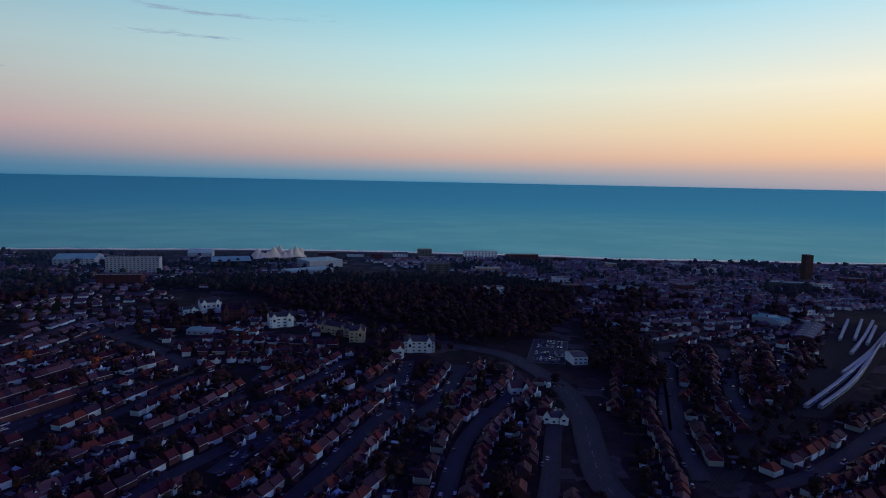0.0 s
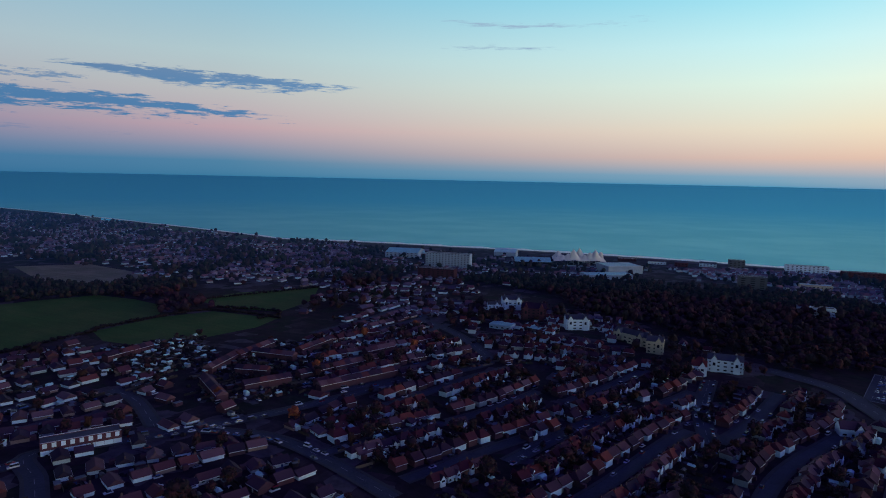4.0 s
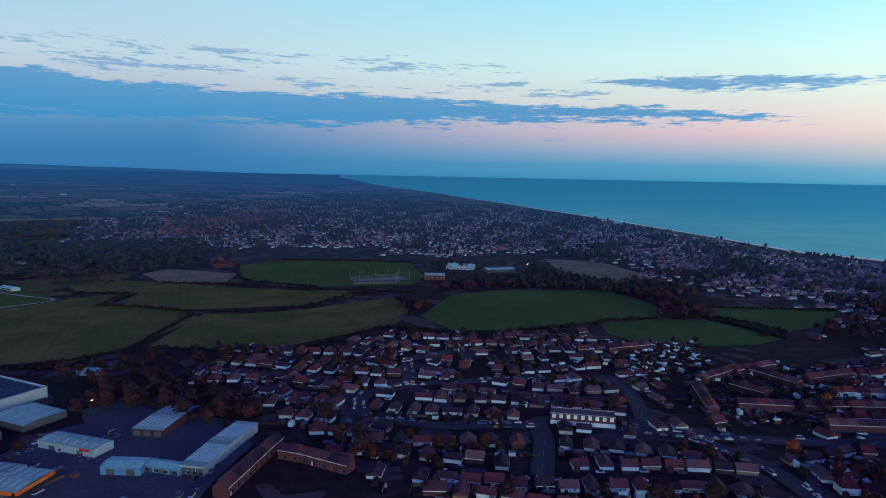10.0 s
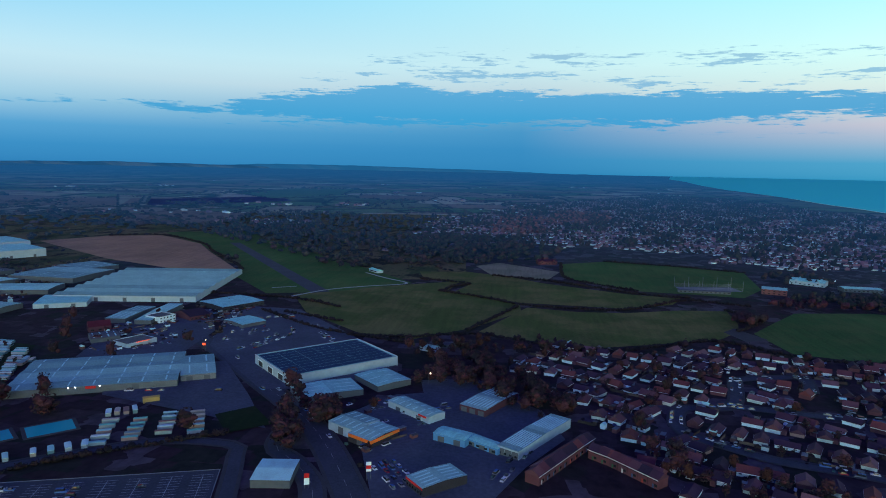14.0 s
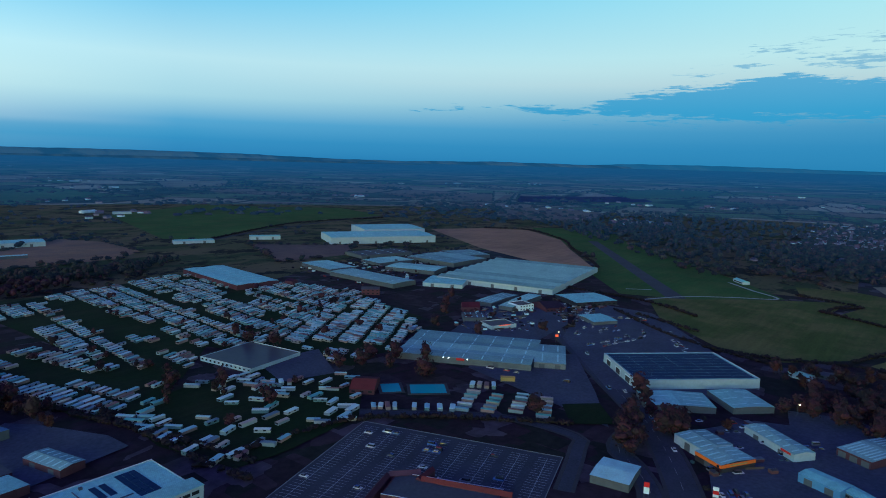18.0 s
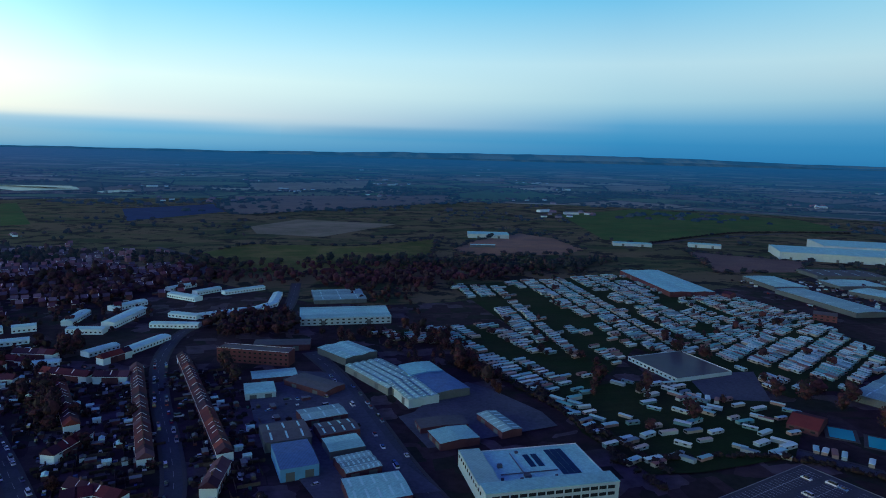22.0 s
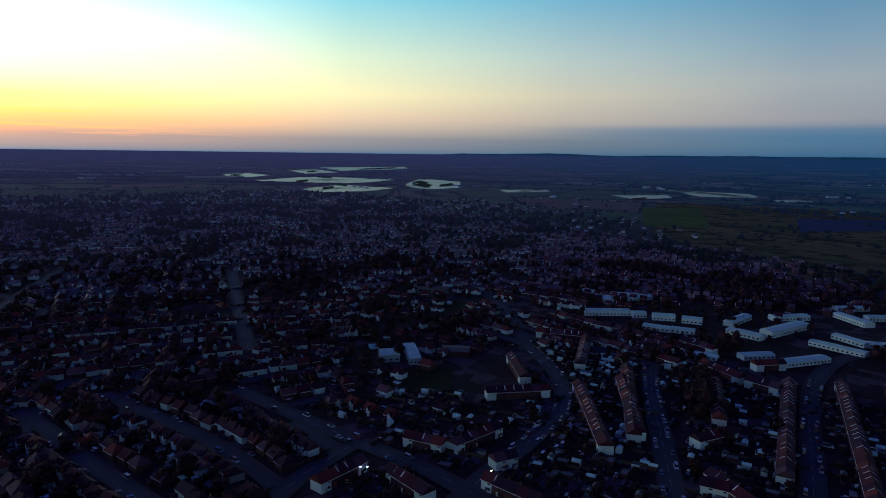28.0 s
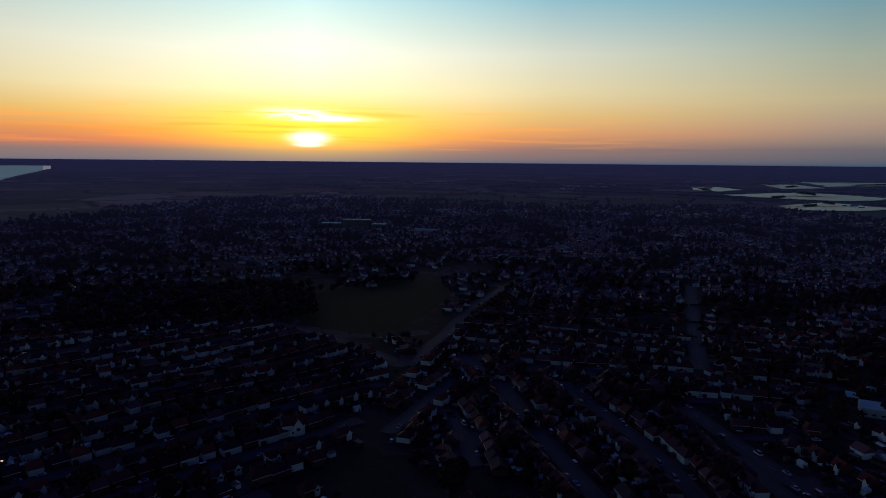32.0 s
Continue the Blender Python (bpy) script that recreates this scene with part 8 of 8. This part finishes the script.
# ---------------------------------------------------------------- car parks
def car_park(A, B, C, rows, fill, label, bay=2.5):
    L, D, ang, mid = frame_of(A, B, C)
    m = stand(mid.x, mid.y, ang)
    ob = tagged(new("car_park", mesh_of("car_park", [m @ Vector((x, y, 0.05)) for x, y in ((-L / 2, -D / 2), (L / 2, -D / 2), (L / 2, D / 2), (-L / 2, D / 2))], [(0, 1, 2, 3)], M["asphalt"])), label, "car park", kind="structure")
    lines = Kit()
    step = D / rows
    for r in range(rows):
        y = -D / 2 + step * (r + 0.5)
        x = -L / 2 + 5
        while x < L / 2 - 5:
            lines.box(x - 0.08, y - 4.8, 0.07, x + 0.08, y + 4.8, 0.08)
            for s in (-2.5, 2.5):
                if random.random() < fill:
                    q = m @ Vector((x + bay / 2, y + s, 0))
                    CAR.put(q.x, q.y, ang + math.pi / 2 + random.choice((0, math.pi)), None, 0.07)
            x += bay
        lines.box(-L / 2 + 5, y - 0.1, 0.07, L / 2 - 5, y + 0.1, 0.08)
    lines_ob = new("bay_lines", lines.mesh("bay_lines", "bay_paint"))
    lines_ob.matrix_world = m
    lines_ob.parent = ob
    for x0, y0, x1, y1 in ((-L / 2, -D / 2, L / 2, -D / 2 + 0.4), (-L / 2, D / 2 - 0.4, L / 2, D / 2), (-L / 2, -D / 2 + 0.4, -L / 2 + 0.4, D / 2 - 0.4), (L / 2 - 0.4, -D / 2 + 0.4, L / 2, D / 2 - 0.4)):
        edge = new("kerb", Kit().box(x0, y0, 0, x1, y1, 0.2).mesh("kerb", "kerb"))
        edge.matrix_world = m
        edge.parent = ob
    return m, L, D


car_park((-149.5, -216.3), (-247.4, -247.5), (-302.5, -147.7), 8, 0.06, "large, almost empty asphalt car park with white bay lines")
car_park((-496, -260), (-500, -188), (-561, -172), 5, 0.12, "asphalt car park in front of the store")
car_park((72, 516), (103, 509), (122, 585), 4, 0.5, "asphalt car park full of cars")
car_park((193.3, -279.9), (184.6, -280.8), (209.0, -316.9), 2, 0.7, "small residents' car park")
area("yard", [(-429.5, -66.9), (-441.5, -32.4), (-411.0, 5.8), (-364.0, 10.4), (-321.2, -6.1), (-330.4, -44.0)], "old_asphalt", 0.04, "asphalt yards of the trading estate", "yard")
area("yard", [(-4.1, -430.9), (-34.6, -419.0), (-56.5, -282.9), (-66.5, -256.1), (-12.9, -258.0), (15.1, -343.9), (20.6, -387.7)], "old_asphalt", 0.04, "asphalt yards between the works", "yard")
area("yard", [(-62, -340), (-70, -298), (-146, -312), (-145, -332), (-127, -373), (-116, -388), (-92, -372), (-72, -345)], "old_asphalt", 0.035, "asphalt yards behind the works", "yard")
area("yard", [(-434, -331), (-594, -383), (-613, -312), (-530, -268), (-434, -257)], "old_asphalt", 0.04, "asphalt forecourts by the main road", "yard")

area("yard", [(-485, -250), (-587, -285), (-635, -277), (-632, -227), (-544, -149), (-463.7, -88.2), (-401.7, -117.2), (-392.2, -167.9)], "old_asphalt", 0.03, "broad asphalt retail car park", "car park")
area("yard", [(-359.1, -101.3), (-397.9, -78.4), (-420.5, -17.3), (-384.9, 15.6), (-344.6, 26.8), (-306.7, 5.3), (-265.7, -11.8), (-257.7, -60.1), (-311.7, -78.9)], "old_asphalt", 0.03, "asphalt yards between the trade units", "yard")
area("yard", [(-418, -290), (-446.9, -217.6), (-380.8, -170.6), (-330.9, -138.7), (-341.5, -173.9), (-364.0, -260.4)], "old_asphalt", 0.03, "asphalt forecourt of the trade stores", "yard")
area("green", [(-345.5, -175.9), (-362.6, -159.0), (-337.7, -137.5), (-321.3, -157.3)], "lawn", 0.09, "small dark green beside the road", "lawn")

# ---------------------------------------------------------------- woods, hedges and single trees
wood([(-396, 849), (-294, 929), (-151, 959), (61, 958), (182, 885), (152, 701), (98, 594), (27, 563), (2, 586), (-81, 665), (-159, 696), (-240, 802)], 9.0)
wood([(-1469, -843), (-1718, -633), (-1306, -242), (-1211, -97), (-994, -150), (-912, -258), (-1029, -381)], 12.0, (0, 1, 2, 3), 0.72)
wood([(-64, -870), (-250, -868), (-430, -850), (-516, -880), (-439, -814), (-181, -704), (-121, -624), (-124, -554), (-62, -638)], 11.0, (0, 2, 2, 1), 0.25)
wood([(-95, -534), (-118, -532), (-124, -465), (-139, -380), (-130, -360), (-111.8, -429.5)], 8.0, (0, 1, 2), 0.1, 0.1)
wood([(-1755, -864), (-2154, -865), (-1922, -318), (-1406, -69), (-1249, 90), (-1030, 20), (-1019, -119), (-1246, -298), (-1242, -614)], 13.0, (0, 1), 0.82)
wood([(170, -900), (-14, -892), (-210, -915), (-222, -835), (-75, -690), (16, -718), (135, -702)], 12.0, (0, 1), 0.62)
wood([(158, -822), (-18, -778), (-285, -780), (-267, -728), (-78, -706), (-17, -742), (120, -768)], 11.0, (0, 1), 0.2)
wood([(65, -562), (26, -583), (-12, -574), (-4, -517), (51, -516)], 8.0)
wood([(449, -398), (448, -449), (411, -405), (418, -377)], 8.0)
wood([(383, -377), (331, -391), (323, -434), (345, -454), (355, -412)], 8.0)
wood([(238, -693), (181, -730), (133, -706), (188, -643)], 9.0)
wood([(742, 303), (761, 28), (605, 23), (578, 147), (551, 228)], 9.0, thin=0.2)
house_row(SEMI, (528, -40), (470, -52), 12.0)
wood([(530, -25), (540, -60), (480, -70), (460, -45)], 10.0, (0, 2, 2), 0.4)
wood([(640, 62), (715, 32), (780, -30), (790, -90), (770, -95), (758, -40), (700, 20), (640, 48)], 9.0, (0, 1, 2), 0.25)
wood([(133.0, -420.1), (147.6, -431.6), (136.9, -389.1), (116.3, -345.8), (115.2, -361.9)], 8.0)
wood([(-460.7, -69.3), (-485.9, -29.3), (-440.1, 5.1), (-385.1, 38.4), (-364.2, 24.3), (-409.7, -23.9)], 7.5, (0, 1, 2, 3))
wood([(-334.3, 65.4), (-311.9, 102.4), (-282.5, 122.3), (-280.3, 103.5), (-309.6, 71.8)], 7.0, (0, 2, 2), 0.2, 0.1)
wood([(-299.4, -120.2), (-302.1, -109.0), (-352.9, -130.9), (-350.5, -140.6)], 7.0, (1, 3), 0.2)
STORE_TREES = [(-349, -104), (-345, -107), (-421, -67), (-429, -60), (-440, -54), (-315, -122), (-339, -128), (-420, -38), (-446, -27)]
for t in (*STORE_TREES, (-350.9, -109.2), (-356.8, -115.2), (-357.1, -106.2), (-353.8, -291.3), (-423.4, -51.7)):
    TREE.put(*t, 1.0, 3)
for t in ((-329.2, -269.3), (-323.3, -268.8), (-312.4, -316.1), (-327.6, -322.8), (-434, -348), (-476, -371), (-506, -392), (-543, -413), (-433, -301), (-487, -270), (-226.0, -303.7), (-223.4, -349.0), (-340.3, -309.2), (-323.2, -298.9), (-299.1, -324.9), (-377.1, -136.3), (-361.7, -127.0), (-394.0, -146.6), (-346.0, -110.3), (-339.7, -112.3), (-319.7, -179.4), (120.3, -371.8), (142, -497), (153, -504), (34.5, -428.2), (29.3, -411.5), (37.6, -440.2), (144.4, -399.6)):
    TREE.put(*t, 2.0, 3)
for t in ((-317.3, 489.9), (-293.5, 543.6), (-259.0, 478.2), (-247.0, 505.4), (-242.0, 297.1), (-307.1, 301.4), (87.6, 633.9), (-288.4, 380.3)):
    TREE.put(*t, 2.0, 5)
wood([(157, 709), (220, 723), (173.7, 534.2), (124.9, 504.3)], 8.0, (0, 1, 2), 0.2)
wood([(188.1, 382.5), (277.2, 477.8), (267.4, 440.1), (181.3, 342.4)], 8.0, (0, 2, 2), 0.3)
wood([(143, 489), (180, 506), (159.7, 436.4), (135.3, 447.2)], 9.0)
wood([(123, 519), (194, 580), (175, 506), (120, 487)], 9.0)
wood([(-774, 274), (-827, 377), (-840, 479), (-721, 545), (-661, 580), (-606, 519), (-710, 485), (-750, 381), (-738, 297)], 9.0, (0, 1, 2), 0.12, 0.12)
wood([(-945, 536), (-865, 510), (-754, 522), (-743, 605), (-650, 611), (-613, 533), (-714, 499), (-832, 462)], 9.0, (0, 1, 3), 0.15, 0.12)
wood([(-547, 459), (-600, 500), (-640, 545), (-575, 545), (-521, 507)], 8.0, (0, 2, 1), 0.15)
wood([(-665, 205), (-690, 225), (-668, 246), (-640, 226)], 7.0, (1, 3), 0.0, 0.2)
wood([(-560, 20), (-530, 60), (-500, 40), (-505, -10), (-470, -60), (-500, -90), (-540, -60)], 9.0, (0, 2, 2, 1), 0.35, 0.12)
wood([(-930, 330), (-1010, 350), (-1015, 420), (-940, 440), (-900, 390)], 12.0, (0, 1), 0.5)
wood([(-1390, -254), (-1460, -125), (-1317, 27), (-1027, -18), (-973, -180)], 13.0, (0, 1, 2), 0.3)
for pts in ([(-769, -92), (-800, -88), (-824, -66), (-840, -100), (-850, -134)], [(-768, -98), (-735, -40), (-707, -1), (-698, 55), (-703, 111), (-745, 160), (-775, 195), (-752, 256)], [(-694, -4), (-630, -28), (-577, -48)],
            [(-540, -150), (-544, -95), (-565, -37), (-530, 56), (-550, 110), (-583, 172), (-545, 221), (-535, 264), (-540, 381)], [(-546, 384), (-542, 455), (-521, 507), (-435, 513)], [(-529, 522), (-456, 537), (-450, 500)], [(-580, 540), (-515, 684)],
            [(-900, -40), (-870, 40), (-800, 150), (-790, 200)], [(-1048, 62), (-925, 58), (-880, 78), (-825, 145)], [(-1095, 135), (-1062, 250), (-1021, 335)], [(-722, 222), (-690, 240), (-655, 228), (-627, 205)],
            [(-621, -261), (-556, -179), (-527, -99)], [(-616, -235), (-590, -170)], [(-695, -390), (-688, -264), (-651, -189)], [(-1222, -840), (-1262, -749), (-1146, -600), (-1038, -524), (-863, -394), (-812, -432)], [(-156.3, -266.5), (-249.1, -249.2), (-321.6, -157.8)],
            [(-144.6, -375.9), (-161.1, -317.8), (-176.7, -252.4)], [(-156.2, -361.7), (-160.9, -263.3), (-164.6, -238.6)], [(-114.8, -427.4), (-161.8, -357.9)], [(-646, -1036), (-952, -1182), (-1219, -1162)]):
    hedge(pts)

for mat, lab, pts in FAR_FIELDS:  # hedgerows with gaps round the far fields
    for (ax, ay), (bx, by) in zip(pts, pts[1:] + pts[:1]):
        n_h = int(math.dist((ax, ay), (bx, by)) / 16)
        for i in range(n_h):
            if random.random() < 0.8:
                k = (i + random.uniform(-0.3, 0.3)) / n_h
                s = random.uniform(0.8, 1.5)
                HEDGES.put(FAR_TREE[random.randrange(6)], stand(ax + (bx - ax) * k, ay + (by - ay) * k, random.uniform(0, 6), -0.3) @ Matrix.Diagonal((7 * s, 5 * s, random.choice((1.6, 2.0, 2.4, 4.2)) * s, 1)))

for i in range(4200):  # thickets and single bushes in the scrub
    az, d = random.uniform(96, 203), math.exp(random.uniform(math.log(640), math.log(2150)))
    x, y = along(az, d)
    if noise.noise(Vector((x * 0.005, y * 0.005, 1))) + 0.6 * noise.noise(Vector((x * 0.016, y * 0.016, 4))) < 0.12:
        continue
    if not inside(x, y, PLOTS[0]) or any(inside(x, y, g) for g in PLOTS[1:]) or not clear_of_roads(x, y):
        continue
    r = random.uniform(3, 7)
    HEDGES.put(FAR_TREE[i % 6], stand(x, y, random.uniform(0, 6), -0.3) @ Matrix.Diagonal((r, r, r * random.uniform(0.4, 0.8), 1)))

# gardens behind the terraces, seaside streets beyond the woods, and the estates between
clutter([(285, -444), (185, -484), (82.5, -443.5), (35.6, -443.4), (15.1, -343.9), (5.7, -238.2), (161.5, -244.0)], (93.4, -443.5), (62.0, -303.6), 10.0, 31, cars=0.35, trees=0.16)
clutter([(281.6, -248.9), (247.8, -293.5), (165.7, -290.4), (102.1, -226.4), (191.0, -145.0), (225.5, -199.1)], (215.8, -220.8), (196.0, -226.4), 11.0, 32, cars=0.2, trees=0.2)
clutter([(333, -438), (172, -520), (127.5, -393.3), (212.8, -369.7), (278.7, -396.7)], (276, -432), (235, -449), 11.0, 33, cars=0.2, trees=0.2)
clutter([(-383, 348), (-380, 437), (-279, 506), (-242.5, 406.1), (-279.0, 320.9), (-308.0, 288.7)], (-289.9, 361.1), (-264, 428), 11.0, 34, cars=0.3, trees=0.12)
clutter([(-477, 345), (-450, 420), (-389, 376), (-361.3, 287.0)], (-445, 322), (-445, 364), 8.0, 35, cars=0.05, trees=0.1, lots=1.6)
clutter([(16.7, -378.1), (-32.2, -387.1), (-55.5, -277.5), (-12.9, -258.0)], (-10.6, -345.0), (-35.0, -351.0), 14.0, 36, cars=0.8, trees=0.0, lots=0.1)
clutter([(-387.9, -155.6), (-390.1, -102.5), (-384.1, -43.0), (-314.2, -58.0), (-273.9, -71.4)], (-332.5, -9.7), (-378.4, 29.3), 13.0, 37, cars=0.7, trees=0.06, lots=0.04)
clutter([(-430, -334), (-594, -383), (-668, -277), (-513, -259)], (-520, -371), (-568, -340), 12.0, 38, cars=0.7, trees=0.08, lots=0.3)
clutter([(-556, -702), (-892, -645), (-681, -526), (-524, -533)], (-569, -636), (-562, -517), 16.0, 39, cars=0.6, trees=0.1, lots=0.3)
district([(-830, 1125), (-183, 1164), (-136, 972), (-294, 929), (-396, 849), (-280, 661), (-289, 564), (-413, 554)], (-584, 850), (-370, 877), BUNGALOW, 16.0, 55, None, streets=False, ragged=75.0, turn=1.571, seed=20, trees=0.9)
district([(-588, 676), (-417, 694), (-526, 949), (-692, 1023), (-1003, 886), (-1838, 880), (-1306, 624), (-778, 666)], (-744, 774), (-692, 1023), BUNGALOW, 15.0, 50, None, streets=False, ragged=75.0, turn=1.571, seed=21, trees=0.6)
district([(215, 560), (318, 528), (292, 482), (240, 420), (205, 455), (196, 520)], (240, 425), (310, 520), SEMI, 9.5, 40, (0, 1, 2), seed=61, trees=0.6, streets=False)
district([(174, 600), (457, 729), (318, 532), (215, 566)], (229, 604), (369, 664), SEMI, 12.0, 46, None, seed=22, trees=0.4, sheds=0.8)
district([(310.9, -9.6), (300.7, -83.0), (369.0, -174.5), (488, -279), (540, -525), (340, -392), (214.0, -218.4), (244.2, -7.3)], (320.2, -145.8), (246.0, -145.0), SEMI, 14.0, 50, None, streets=False, ragged=75.0, seed=23, trees=0.7)

OUTER = dict(gap=19.0, block=64.0, streets=False, ragged=160.0, trees=0.5, cars=0.1, sheds=0.3, gaps=0.35, leafy_from=0.02)
district([along(a, d) for a, d in ((200, 1150), (212, 1250), (225, 1500), (240, 1600), (255, 1650), (270, 1600), (285, 1500), (292, 1900), (280, 2700), (262, 2500), (248, 2250), (236, 2500), (222, 2050), (208, 1700))], (1500, -400), (1700, -900), SEMI, seed=51, **OUTER)
district([along(a, d) for a, d in ((286, 700), (300, 640), (312, 700), (318, 1300), (305, 1700), (292, 1900), (284, 1400))], (700, 400), (1100, 600), SEMI, seed=52, **OUTER)

ESTATE = Batch()
ESTATE_BIT = plain([("x", Kit().walls(9, 7.5, 4.8, 2.8), "brick", ""), ("y", Kit().gable_roof(9, 7.5, 4.8, 2.8), "red_tile", "")])
est = random.Random(5)
for poly in ([(-1791, -85), (-2087, -74), (-2160, 68), (-1641, 78), (-1506, -13), (-1514, -78)], [(-1986, 55), (-2507, 141), (-2438, 311), (-1976, 260), (-1817, 72)], [(-1069, 24), (-1132, 28), (-1142, 65), (-1083, 62)]):
    xs, ys = [p[0] for p in poly], [p[1] for p in poly]
    for i in range(int((max(xs) - min(xs)) / 17)):
        for j in range(int((max(ys) - min(ys)) / 17)):
            px, py = min(xs) + 17 * i + est.uniform(-4, 4), min(ys) + 17 * j + est.uniform(-4, 4)
            if inside(px, py, poly) and est.random() < 0.8:
                ESTATE.put(ESTATE_BIT, stand(px, py, est.choice((0.3, 1.87)) + est.uniform(-0.3, 0.3)))
ESTATE.done("red_roofed_houses", "new estate of red-roofed brick houses far off", "house")
# far villages, glasshouses, hedgerow trees and farm buildings
FAR = Batch()
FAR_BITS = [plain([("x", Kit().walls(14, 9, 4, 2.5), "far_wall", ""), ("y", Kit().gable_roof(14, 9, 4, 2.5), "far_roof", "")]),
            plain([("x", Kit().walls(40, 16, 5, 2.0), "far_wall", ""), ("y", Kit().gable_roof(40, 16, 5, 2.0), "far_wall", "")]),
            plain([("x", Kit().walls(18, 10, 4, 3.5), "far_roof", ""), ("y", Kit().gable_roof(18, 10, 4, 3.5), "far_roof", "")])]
far_rnd = random.Random(77)
for i in range(70):
    az, d = far_rnd.uniform(76, 262), math.exp(far_rnd.uniform(math.log(1700), math.log(9000)))
    for j in range(far_rnd.randrange(2, 12)):
        x, y = along(az, d)
        x, y = x + far_rnd.uniform(-90, 90), y + far_rnd.uniform(-90, 90)
        FAR.put(FAR_BITS[far_rnd.choice((0, 0, 2, 2, 2, 2, 0, 1))], stand(x, y, far_rnd.uniform(0, 3.1)))
for i in range(460):
    az, d = far_rnd.uniform(74, 270), math.exp(far_rnd.uniform(math.log(1550), math.log(5200)))
    if d < 2750 and (az > 196 or (az < 100 and d < 2400)):
        continue
    x, y = along(az, d)
    grain = 0.5 * math.sin(x / 1500.0) + 0.4 * math.cos(y / 1300.0)
    a, n_t = grain + far_rnd.choice((0.3, 0.3, 1.87)), far_rnd.randrange(8, 30)
    for j in range(n_t):
        q = j * 20
        s = 1 + d / 9000
        hx, hy = x + math.cos(a) * q * s, y + math.sin(a) * q * s
        if any(inside(hx, hy, g) for g in PLOTS):
            continue
        m = stand(hx + far_rnd.uniform(-3, 3), hy + far_rnd.uniform(-3, 3), a)
        tall = far_rnd.choice((3.0, 3.5, 4.5, 6.0, 7.5)) * s
        HEDGES.put(FAR_HEDGE[j % 5], m @ Matrix.Diagonal((12 * s, 2.4 * s, tall * 0.55, 1)))
for i in range(70):
    az, d = far_rnd.uniform(80, 200), math.exp(far_rnd.uniform(math.log(1700), math.log(5000)))
    x, y = along(az, d)
    for j in range(far_rnd.randrange(10, 45)):
        m = stand(x + far_rnd.gauss(0, 90), y + far_rnd.gauss(0, 60), far_rnd.uniform(0, 6))
        r = far_rnd.uniform(7, 14)
        HEDGES.put(FAR_HEDGE[j % 5], m @ Matrix.Diagonal((r, r, r * 0.7, 1)))
FAR.done("far_buildings", "scattered far farms, villages and glasshouses", "building")

def lamp_post(x, y, h, head, label):
    ob = thing("street_lamp", stand(x, y, 0.5), label, "lamp", "street lamps that are lit")
    part("pole", Kit().box(-0.08, -0.08, 0, 0.08, 0.08, h), "clad_grey", ob)
    arm = part("arm", Kit().box(-0.06, 0.08, h - 0.16, 0.06, 1.2, h), "clad_grey", ob)
    part("lamp_head", Kit().box(-0.35, 0.7, h - 0.5, 0.35, 1.5, h - 0.16, True), head, arm)


for p, h, head, lab in (((-862, 471), 14, "lamp_white", "tall lit floodlight at the school"), ((-886, 403), 14, "lamp_white", "tall lit floodlight at the school"), ((-474, -249), 8, "lamp", "lit orange street lamp by the road"),
                        ((-423.2, -60.6), 8, "lamp", "lit orange street lamp by the yard"), ((206.6, -182.3), 6, "lamp_white", "lit lamp beside the side street"), ((204.3, -184.4), 6, "lamp_white", "lit lamp beside the side street"),
                        ((312.8, 155.1), 6, "lamp", "lit lamp in a dark street"), ((1556, 596), 14, "lamp_red", "small red warning lamp far off"), ((-877, 480), 14, "lamp_white", "tall lit floodlight by the school field"),
                        ((-26, -1562), 8, "lamp_white", "lit lamp beside the far works"), ((161.2, -219.3), 6, "lamp", "lit lamp beside the terrace"), ((3508, -7490), 60, "lamp_white", "far cluster of bright floodlights"), ((3457, -7641), 60, "lamp_white", "far cluster of bright floodlights")):
    lamp_post(*p, h, head, lab)

for kind in (SEMI, BUNGALOW, TERRACE, CARAVAN, CAR, TREE):
    kind.done()
HEDGES.done("hedges", "dark hedges along field edges and plots", "hedge")
GARDEN.done("garden_clutter", "fences, shrubs, patios and small clutter in the gardens", "garden clutter")
SHEDS.done("garden_sheds", "small garden sheds, garages and greenhouses behind the houses", "shed")
